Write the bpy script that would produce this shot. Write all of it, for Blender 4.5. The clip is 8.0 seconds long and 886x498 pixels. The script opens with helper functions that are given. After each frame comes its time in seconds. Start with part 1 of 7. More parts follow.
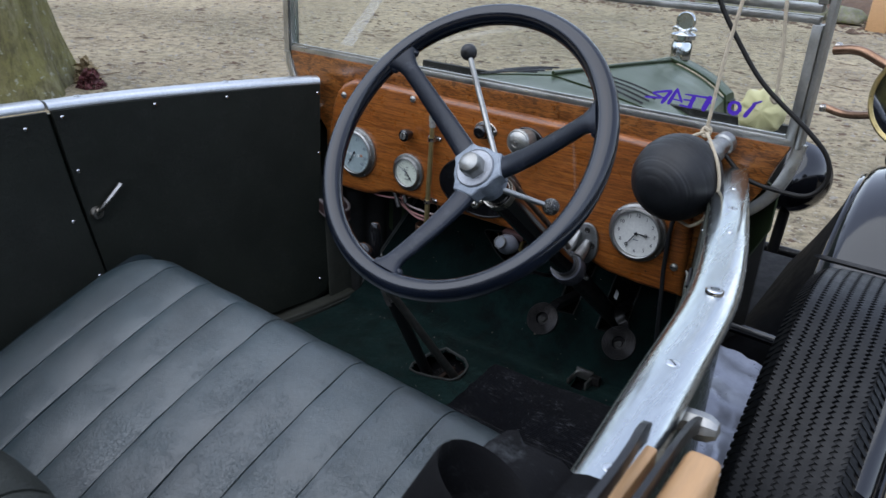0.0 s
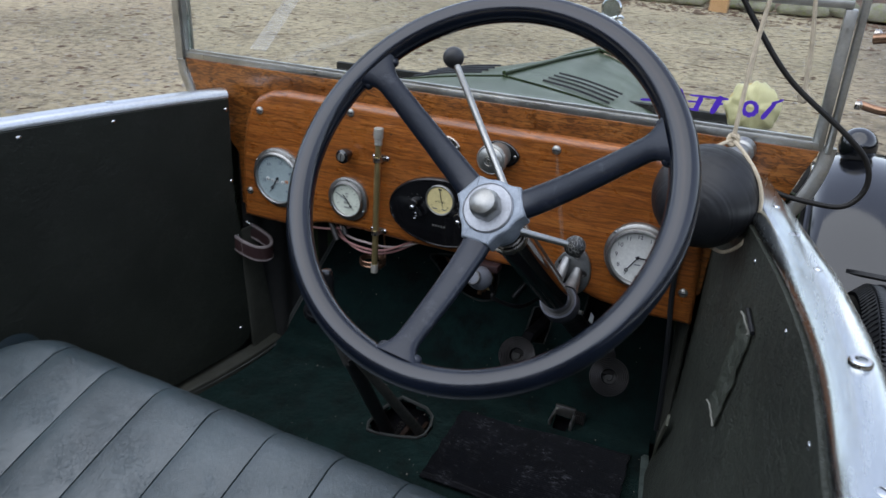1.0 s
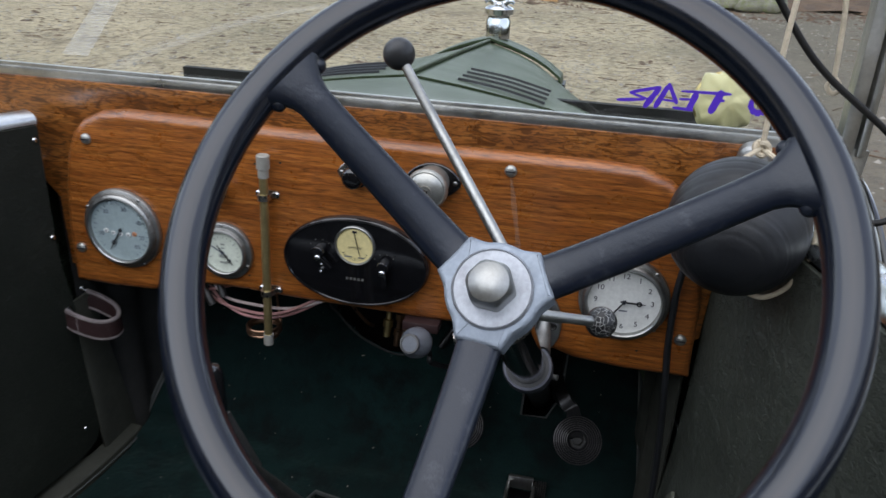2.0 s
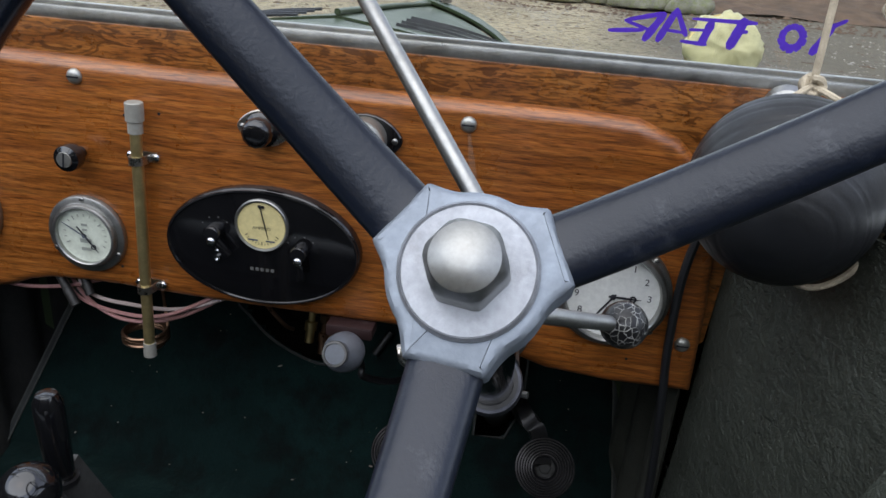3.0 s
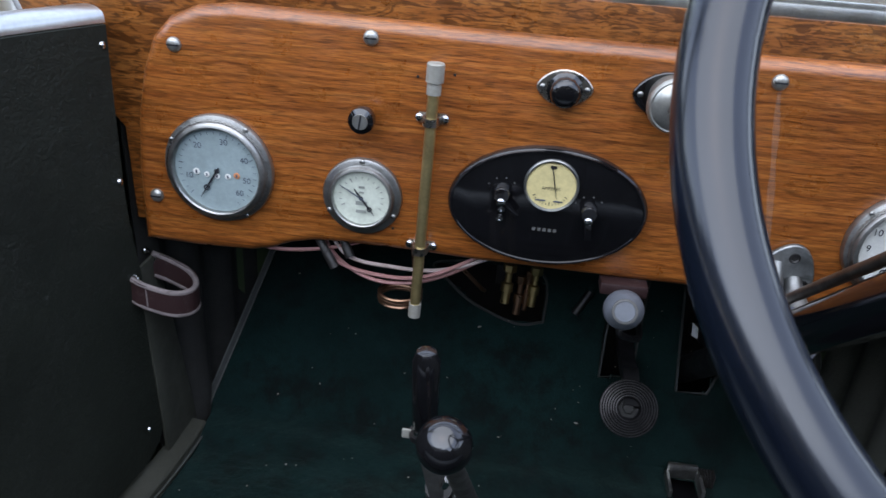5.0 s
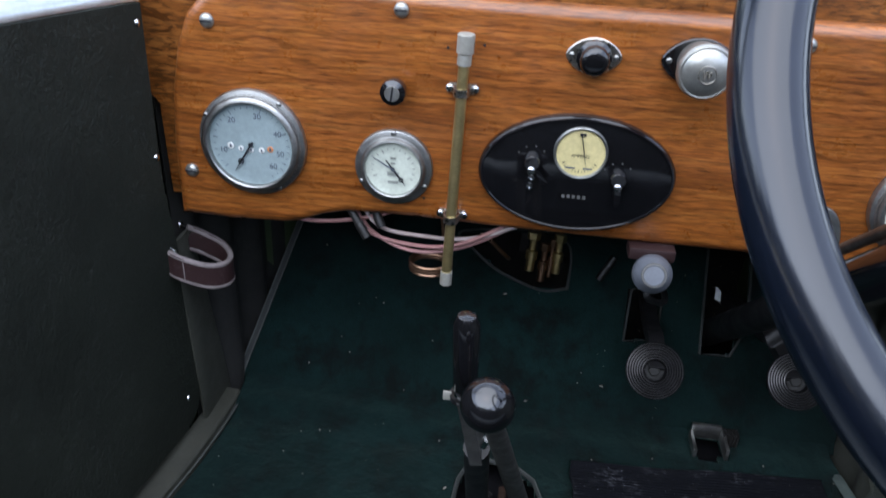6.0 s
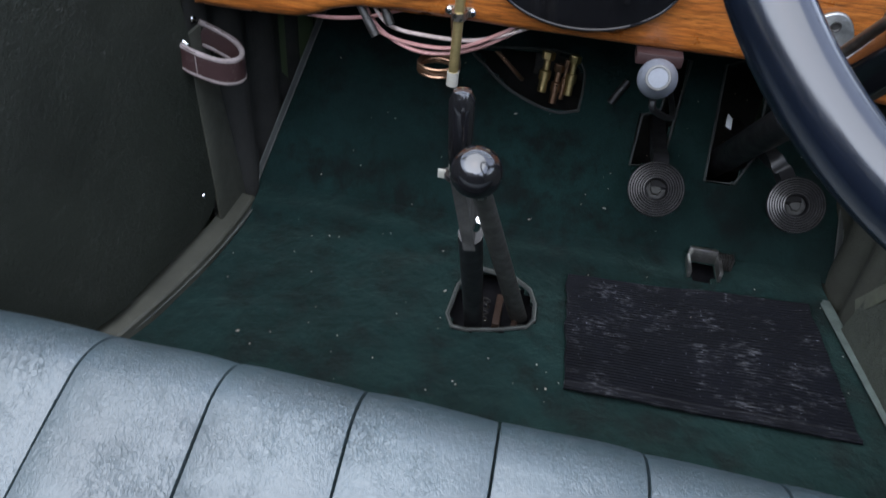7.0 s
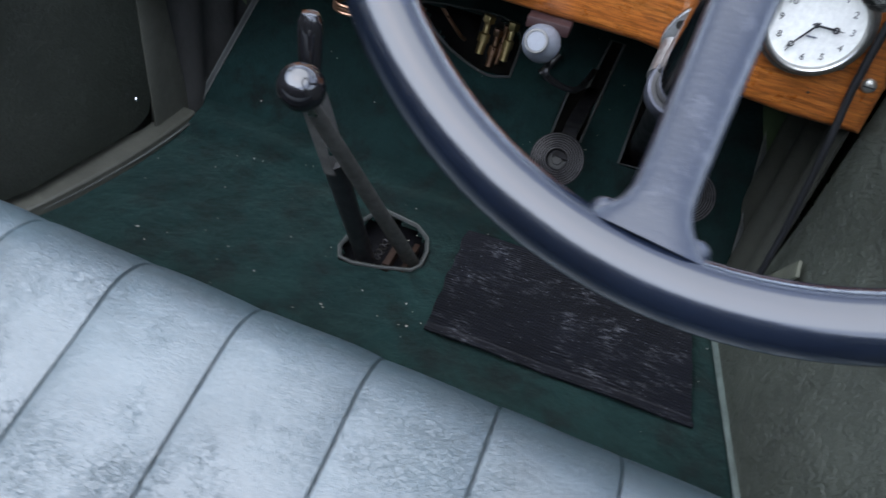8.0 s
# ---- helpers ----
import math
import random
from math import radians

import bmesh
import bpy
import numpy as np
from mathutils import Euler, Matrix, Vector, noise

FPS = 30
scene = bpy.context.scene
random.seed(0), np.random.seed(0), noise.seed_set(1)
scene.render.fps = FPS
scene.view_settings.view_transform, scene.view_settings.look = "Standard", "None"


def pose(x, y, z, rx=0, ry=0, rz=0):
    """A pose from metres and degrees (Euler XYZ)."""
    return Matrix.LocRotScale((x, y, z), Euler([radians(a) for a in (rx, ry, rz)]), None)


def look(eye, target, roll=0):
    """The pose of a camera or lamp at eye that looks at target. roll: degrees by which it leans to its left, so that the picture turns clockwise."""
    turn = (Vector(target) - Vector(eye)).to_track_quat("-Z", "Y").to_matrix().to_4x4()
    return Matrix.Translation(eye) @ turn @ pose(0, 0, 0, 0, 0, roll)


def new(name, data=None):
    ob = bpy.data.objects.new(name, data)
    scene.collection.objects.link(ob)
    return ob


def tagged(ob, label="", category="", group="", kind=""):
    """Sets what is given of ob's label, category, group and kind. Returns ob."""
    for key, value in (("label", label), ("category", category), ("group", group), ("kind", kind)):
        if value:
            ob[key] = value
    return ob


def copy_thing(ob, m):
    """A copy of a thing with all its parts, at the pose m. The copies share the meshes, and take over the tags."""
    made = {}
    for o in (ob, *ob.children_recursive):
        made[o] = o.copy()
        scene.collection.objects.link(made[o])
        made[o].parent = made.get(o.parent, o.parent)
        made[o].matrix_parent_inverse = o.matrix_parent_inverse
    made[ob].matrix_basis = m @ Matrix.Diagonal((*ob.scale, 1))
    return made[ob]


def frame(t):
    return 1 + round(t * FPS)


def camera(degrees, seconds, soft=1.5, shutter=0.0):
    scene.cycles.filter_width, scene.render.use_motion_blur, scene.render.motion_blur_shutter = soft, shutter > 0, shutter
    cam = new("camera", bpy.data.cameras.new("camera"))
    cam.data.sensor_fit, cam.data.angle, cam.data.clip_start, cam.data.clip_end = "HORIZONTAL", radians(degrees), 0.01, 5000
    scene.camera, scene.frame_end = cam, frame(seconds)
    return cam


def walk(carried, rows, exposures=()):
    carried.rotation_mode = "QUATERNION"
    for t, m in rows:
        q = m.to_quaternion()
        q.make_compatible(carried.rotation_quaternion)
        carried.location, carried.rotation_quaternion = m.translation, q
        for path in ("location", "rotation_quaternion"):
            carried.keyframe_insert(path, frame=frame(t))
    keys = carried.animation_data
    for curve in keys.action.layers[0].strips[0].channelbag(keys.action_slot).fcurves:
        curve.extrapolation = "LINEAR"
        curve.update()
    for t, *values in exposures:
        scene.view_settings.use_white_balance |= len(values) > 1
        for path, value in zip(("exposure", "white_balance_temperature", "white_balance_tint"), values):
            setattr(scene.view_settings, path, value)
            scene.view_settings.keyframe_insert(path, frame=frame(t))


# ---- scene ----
cam = camera(61.33, 8.0, shutter=0.3)
PATH = [
    (0, (0.7557, -1.2236, 1.3472), (-0.2134, 0.1630, 0.5986), 3.12),
    (0.5, (0.6262, -1.1757, 1.3331), (-0.2318, 0.2800, 0.5800), 3.08),
    (1, (0.4839, -1.0942, 1.3183), (-0.2087, 0.4467, 0.5642), 2.74),
    (1.5, (0.3607, -0.9772, 1.2934), (-0.1522, 0.6341, 0.5430), 2.32),
    (1.7, (0.3187, -0.9231, 1.2886), (-0.1180, 0.7090, 0.5349), 2.34),
    (2.8, (0.2377, -0.6695, 1.1628), (0.0300, 1.0168, 0.4308), 4.16),
    (3, (0.2342, -0.6517, 1.1568), (0.0503, 1.0340, 0.4171), 4.71),
    (3.5, (0.2030, -0.6369, 1.1487), (0.0415, 1.0437, 0.3925), 5.83),
    (4, (0.1155, -0.6549, 1.1338), (-0.0418, 1.0126, 0.3483), 5.84),
    (4.5, (0.0303, -0.6656, 1.1124), (-0.1423, 0.9937, 0.3127), 5.36),
    (4.7, (-0.0059, -0.6802, 1.1207), (-0.1740, 0.9750, 0.3115), 5.00),
    (5.8, (-0.0716, -0.7225, 1.1484), (-0.2492, 0.9120, 0.3002), 3.00),
    (6, (-0.0651, -0.7191, 1.1391), (-0.2441, 0.8975, 0.2575), 3.00),
    (6.5, (-0.0565, -0.7325, 1.1095), (-0.2297, 0.7803, 0.0589), 3.58),
    (7, (-0.0273, -0.7718, 1.0885), (-0.2277, 0.6603, -0.0654), 4.67),
    (7.5, (0.0300, -0.7957, 1.1042), (-0.1914, 0.5705, -0.1235), 7.71),
    (8, (0.1673, -0.7878, 1.0982), (-0.1037, 0.5928, -0.1031), 12.09),
]
EXPOSURES = [(t, e, k, 16) for t, e, k in ((0, 1.76, 8350), (1.5, 1.88, 8950), (3.5, 2.06, 9300), (4.5, 2.36, 8650), (5.8, 2.52, 7950), (6.5, 2.98, 8900), (7.1, 3.28, 8600), (7.6, 3.55, 8500), (8, 3.35, 8400))]
walk(cam, [(t, look(eye, target, roll)) for t, eye, target, roll in PATH], EXPOSURES)

# ---- sky and sun: an overcast day, soft light from high behind the seat ----
world = bpy.data.worlds.new("sky")
scene.world = world
world.use_nodes = True
wn = world.node_tree.nodes
sky = wn.new("ShaderNodeTexSky")
sky.sky_type = "NISHITA"
sky.sun_disc = False
sky.sun_elevation, sky.sun_rotation = radians(62), radians(200)
sky.air_density, sky.dust_density, sky.ozone_density = 1.0, 0.1, 3.0
wn["Background"].inputs["Strength"].default_value = 0.15
pale = wn.new("ShaderNodeHueSaturation")
pale.inputs["Saturation"].default_value = 0.85
world.node_tree.links.new(sky.outputs["Color"], pale.inputs["Color"])
world.node_tree.links.new(pale.outputs["Color"], wn["Background"].inputs["Color"])
sun = new("sun", bpy.data.lights.new("sun", "SUN"))
sun.data.energy, sun.data.angle, sun.data.color = 0.66, radians(90), (0.72, 0.88, 1.0)
sun.matrix_world = look((-0.9, -2.0, 5.2), (0, 0, 0))


# ---- materials ----
def graph(name):
    m = bpy.data.materials.new(name)
    m.use_nodes = True
    t = m.node_tree
    return m, t, t.nodes["Principled BSDF"]


def node(t, kind, **values):
    n = t.nodes.new(kind)
    for k, v in values.items():
        n.inputs[k.replace("_", " ")].default_value = v
    return n


def coords(t, stretch=(1, 1, 1), turn=(0, 0, 0)):
    c = t.nodes.new("ShaderNodeTexCoord")
    m = node(t, "ShaderNodeMapping", Scale=stretch, Rotation=turn)
    t.links.new(c.outputs["Object"], m.inputs["Vector"])
    return m.outputs["Vector"]


def ramp(t, source, stops):
    r = t.nodes.new("ShaderNodeValToRGB")
    e = r.color_ramp.elements
    while len(e) < len(stops):
        e.new(0.5)
    for s, (p, c) in zip(e, stops):
        s.position, s.color = p, (*c, 1) if len(c) == 3 else c
    t.links.new(source, r.inputs["Fac"])
    return r.outputs["Color"]


def grey(v):
    return (v, v, v)


def mixed(t, a, b, fac, mode="MIX"):
    n = t.nodes.new("ShaderNodeMix")
    n.data_type, n.blend_type = "RGBA", mode
    for s, v in ((n.inputs[0], fac), (n.inputs[6], a), (n.inputs[7], b)):
        if isinstance(v, bpy.types.NodeSocket):
            t.links.new(v, s)
        else:
            s.default_value = v if not isinstance(v, tuple) else (*v, 1)
    return n.outputs[2]


def bumped(t, bsdf, height, strength, distance=0.002, after=None):
    b = node(t, "ShaderNodeBump", Strength=strength, Distance=distance)
    t.links.new(height, b.inputs["Height"])
    if after:
        t.links.new(after, b.inputs["Normal"])
    t.links.new(b.outputs["Normal"], bsdf.inputs["Normal"])
    return b.outputs["Normal"]


def noised(t, vec, scale, detail=5, rough=0.6, distortion=0.0):
    n = node(t, "ShaderNodeTexNoise", Scale=scale, Detail=detail, Roughness=rough, Distortion=distortion)
    t.links.new(vec, n.inputs["Vector"])
    return n.outputs["Fac"]


def mat(name, col, rough=0.5, metal=0.0, var=0.25, scale=12, fine=120, bump=0.0, bscale=300, rvar=0.15,
        coat=0.0, stretch=(1, 1, 1), dust=None, spec=0.5, sheen=0.0):
    m, t, b = graph(name)
    v = coords(t, stretch)
    big = noised(t, v, scale, 6)
    small = noised(t, v, fine, 4)
    lo, hi = tuple(c * (1 - var) for c in col), tuple(min(1, c * (1 + var)) for c in col)
    c = ramp(t, big, [(0.3, lo), (0.7, hi)])
    c = mixed(t, c, ramp(t, small, [(0.3, grey(0.78)), (0.7, grey(1.0))]), 0.7, "MULTIPLY")
    if dust:
        d = noised(t, v, scale * 2.3, 8, 0.7)
        c = mixed(t, c, dust[0], ramp(t, d, [(dust[1], grey(0)), (dust[1] + 0.22, grey(dust[2]))]))
    t.links.new(c, b.inputs["Base Color"])
    r = ramp(t, noised(t, v, scale * 1.7, 7, 0.7), [(0.3, grey(max(0.02, rough - rvar))), (0.7, grey(min(1, rough + rvar)))])
    t.links.new(r, b.inputs["Roughness"])
    b.inputs["Metallic"].default_value = metal
    b.inputs["Specular IOR Level"].default_value = spec
    b.inputs["Coat Weight"].default_value = coat
    b.inputs["Coat Roughness"].default_value = 0.08
    b.inputs["Sheen Weight"].default_value = sheen
    if bump:
        bumped(t, b, noised(t, v, bscale, 5), bump)
    return m


def wood(name, dark, mid, light, stretch, flecks=False, rough=0.3):
    m, t, b = graph(name)
    v = coords(t, stretch)
    raw = coords(t)
    broad = noised(t, v, 2.2, 4, 0.55, 0.6)
    grain = noised(t, v, 9, 7, 0.66, 0.5)
    pores = noised(t, v, 48, 3, 0.6)
    c = ramp(t, grain, [(0.26, dark), (0.5, mid), (0.74, light)])
    c = mixed(t, c, ramp(t, broad, [(0.3, grey(0.62)), (0.7, grey(1.12))]), 0.8, "MULTIPLY")
    c = mixed(t, c, ramp(t, pores, [(0.36, grey(0.22)), (0.55, grey(1.06))]), 0.75, "MULTIPLY")
    if flecks:
        ray = noised(t, coords(t, (13, 13, 44)), 1.9, 3, 0.55, 2.6)
        c = mixed(t, c, tuple(x * 0.42 for x in dark), ramp(t, ray, [(0.52, grey(0)), (0.58, grey(0.78))]))
    else:
        w = node(t, "ShaderNodeTexWave", Scale=4.2, Distortion=11.0, Detail=3.0, Detail_Scale=1.4)
        w.bands_direction = "Z"
        t.links.new(coords(t, (1.8, 1, 9)), w.inputs["Vector"])
        c = mixed(t, c, ramp(t, w.outputs["Fac"], [(0.0, grey(0.42)), (0.34, grey(1.05))]), 0.5, "MULTIPLY")
    t.links.new(c, b.inputs["Base Color"])
    t.links.new(ramp(t, noised(t, raw, 30, 6), [(0.3, grey(rough - 0.07)), (0.7, grey(rough + 0.12))]), b.inputs["Roughness"])
    b.inputs["Coat Weight"].default_value, b.inputs["Coat Roughness"].default_value = 0.35, 0.18
    bumped(t, b, grain, 0.12, 0.001)
    return m


def leather(name, col, rough, crease=0.5, cell=90, worn=(0.2, 0.22, 0.23), wear=0.25, stretch=(1, 1, 1), wrinkle=(1.5, 1, 1), spec=0.5, soft=1.0, fine=120):
    m, t, b = graph(name)
    v = coords(t, stretch)
    big = noised(t, v, 7, 6)
    c = ramp(t, big, [(0.3, tuple(x * 0.75 for x in col)), (0.7, tuple(x * 1.3 for x in col))])
    scuff = noised(t, v, 26, 9, 0.78)
    c = mixed(t, c, worn, ramp(t, scuff, [(0.56, grey(0)), (0.78, grey(wear))]))
    t.links.new(c, b.inputs["Base Color"])
    t.links.new(ramp(t, noised(t, v, 11, 7), [(0.3, grey(rough - 0.03)), (0.7, grey(rough + 0.07))]), b.inputs["Roughness"])
    bent = noised(t, v, 18, 6, 0.7)
    w = node(t, "ShaderNodeTexVoronoi", Scale=cell)
    w.feature = "DISTANCE_TO_EDGE"
    warp = mixed(t, v, noised(t, v, 30, 4), 0.04, "ADD")
    t.links.new(warp, w.inputs["Vector"])
    cracks = ramp(t, w.outputs["Distance"], [(0.0, grey(0)), (0.12, grey(1))])
    masked = mixed(t, cracks, grey(1.0), ramp(t, noised(t, v, 9, 4), [(0.42, grey(1)), (0.62, grey(0))]))
    fold = noised(t, coords(t, wrinkle), fine, 3, 0.6, 0.7)
    lines = ramp(t, fold, [(0.455, grey(1)), (0.5, grey(0)), (0.545, grey(1))])
    lines = mixed(t, lines, grey(1.0), ramp(t, noised(t, v, 13, 5, 0.7), [(0.46, grey(0.85)), (0.62, grey(0))]))
    lines = mixed(t, lines, noised(t, coords(t, wrinkle), 190, 4, 0.7), 0.6)
    first = bumped(t, b, mixed(t, lines, masked, 0.18), crease, 0.0010)
    second = bumped(t, b, bent, crease * soft, 0.0024, first)
    bumped(t, b, noised(t, v, 420, 3), 0.2, 0.0006, second)
    b.inputs["Specular IOR Level"].default_value = spec
    return m


def mat_ribbed(name, col, dusty):
    m, t, b = graph(name)
    v = coords(t)
    streak = noised(t, coords(t, (0.8, 5.5, 1)), 80, 5, 0.75)
    patch = noised(t, coords(t, (1.3, 1.6, 1)), 17, 7, 0.7)
    where = mixed(t, ramp(t, streak, [(0.51, grey(0)), (0.60, grey(1))]), ramp(t, patch, [(0.50, grey(0.04)), (0.66, grey(1))]), 1.0, "MULTIPLY")
    c = ramp(t, noised(t, v, 9, 5), [(0.3, tuple(x * 0.7 for x in col)), (0.7, tuple(x * 1.4 for x in col))])
    c = mixed(t, c, dusty, where)
    speck = ramp(t, noised(t, v, 330, 2), [(0.70, grey(0)), (0.73, grey(0.9))])
    c = mixed(t, c, tuple(x * 2 for x in dusty), speck)
    t.links.new(c, b.inputs["Base Color"])
    b.inputs["Roughness"].default_value = 0.48
    b.inputs["Specular IOR Level"].default_value = 0.22
    bumped(t, b, noised(t, v, 260, 4), 0.25, 0.001)
    return m


def carpet_mat(name, col):
    m, t, b = graph(name)
    v = coords(t)
    c = ramp(t, noised(t, v, 5, 8, 0.7), [(0.32, tuple(x * 0.45 for x in col)), (0.68, tuple(x * 1.5 for x in col))])
    c = mixed(t, c, ramp(t, noised(t, v, 700, 2), [(0.3, grey(0.55)), (0.7, grey(1.2))]), 0.8, "MULTIPLY")
    c = mixed(t, c, (0.0025, 0.004, 0.004), ramp(t, noised(t, v, 13, 7, 0.7), [(0.48, grey(0)), (0.62, grey(0.85))]))
    t.links.new(c, b.inputs["Base Color"])
    b.inputs["Roughness"].default_value = 0.95
    b.inputs["Sheen Weight"].default_value, b.inputs["Sheen Roughness"].default_value = 0.12, 0.4
    b.inputs["Sheen Tint"].default_value = (0.35, 0.75, 0.65, 1)
    b.inputs["Specular IOR Level"].default_value = 0.15
    first = bumped(t, b, noised(t, v, 8, 5), 0.7, 0.02)
    bumped(t, b, noised(t, v, 900, 3), 0.7, 0.002, first)
    return m


def scaled(t, value, by):
    n = t.nodes.new("ShaderNodeMath")
    n.operation = "MULTIPLY"
    n.inputs[1].default_value = by
    t.links.new(value, n.inputs[0])
    return n.outputs[0]


def ground_mat(name):
    m, t, b = graph(name)
    v = coords(t)
    c = ramp(t, noised(t, v, 0.7, 9, 0.68), [(0.3, (0.18, 0.136, 0.084)), (0.5, (0.385, 0.307, 0.197)), (0.7, (0.55, 0.446, 0.29))])
    c = mixed(t, c, (0.13, 0.11, 0.065), ramp(t, noised(t, v, 0.35, 8, 0.7), [(0.46, grey(0)), (0.62, grey(0.65))]))
    c = mixed(t, c, ramp(t, noised(t, v, 9, 8, 0.75), [(0.36, grey(0.30)), (0.56, grey(1.2))]), 0.85, "MULTIPLY")
    c = mixed(t, c, (0.07, 0.04, 0.025), ramp(t, noised(t, v, 16, 4, 0.6), [(0.59, grey(0)), (0.65, grey(0.8))]))
    c = mixed(t, c, (0.42, 0.38, 0.32), ramp(t, noised(t, v, 34, 3, 0.5), [(0.63, grey(0)), (0.67, grey(0.8))]))
    # a darker brown towards +x, behind a wide wavy edge
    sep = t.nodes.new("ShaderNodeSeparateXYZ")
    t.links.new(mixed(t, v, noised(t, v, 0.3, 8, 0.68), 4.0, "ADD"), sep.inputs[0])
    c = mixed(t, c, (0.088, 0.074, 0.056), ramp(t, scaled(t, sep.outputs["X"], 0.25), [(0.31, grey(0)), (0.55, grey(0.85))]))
    t.links.new(c, b.inputs["Base Color"])
    b.inputs["Roughness"].default_value = 0.92
    first = bumped(t, b, noised(t, v, 4, 8, 0.7), 0.8, 0.06)
    bumped(t, b, noised(t, v, 45, 6, 0.7), 0.8, 0.012, first)
    return m


def bark_mat(name):
    m, t, b = graph(name)
    v = coords(t, (1, 1, 0.22))
    plain = coords(t)
    c = ramp(t, noised(t, v, 9, 8, 0.7), [(0.3, (0.08, 0.066, 0.03)), (0.5, (0.30, 0.265, 0.13)), (0.7, (0.56, 0.52, 0.33))])
    c = mixed(t, c, (0.40, 0.37, 0.12), ramp(t, noised(t, plain, 3.2, 9, 0.75), [(0.4, grey(0)), (0.58, grey(0.7))]))
    c = mixed(t, c, ramp(t, noised(t, v, 22, 6, 0.75), [(0.36, grey(0.4)), (0.54, grey(1.0))]), 0.75, "MULTIPLY")
    c = mixed(t, c, (0.62, 0.62, 0.48), ramp(t, noised(t, plain, 20, 4, 0.6), [(0.62, grey(0)), (0.66, grey(0.8))]))
    t.links.new(c, b.inputs["Base Color"])
    b.inputs["Roughness"].default_value = 0.9
    bumped(t, b, noised(t, v, 12, 9, 0.8), 1.0, 0.12)
    return m


def crackle(name):
    m, t, b = graph(name)
    v = coords(t)
    w = node(t, "ShaderNodeTexVoronoi", Scale=260)
    w.feature = "DISTANCE_TO_EDGE"
    t.links.new(mixed(t, v, noised(t, v, 300, 3), 0.002, "ADD"), w.inputs["Vector"])
    lines = mixed(t, ramp(t, w.outputs["Distance"], [(0.02, grey(1)), (0.07, grey(0))]), grey(0), ramp(t, noised(t, v, 90, 3), [(0.42, grey(1)), (0.52, grey(0))]))
    t.links.new(mixed(t, (0.010, 0.010, 0.011), (0.34, 0.335, 0.31), lines), b.inputs["Base Color"])
    b.inputs["Roughness"].default_value = 0.3
    bumped(t, b, lines, 0.5, 0.0006)
    return m


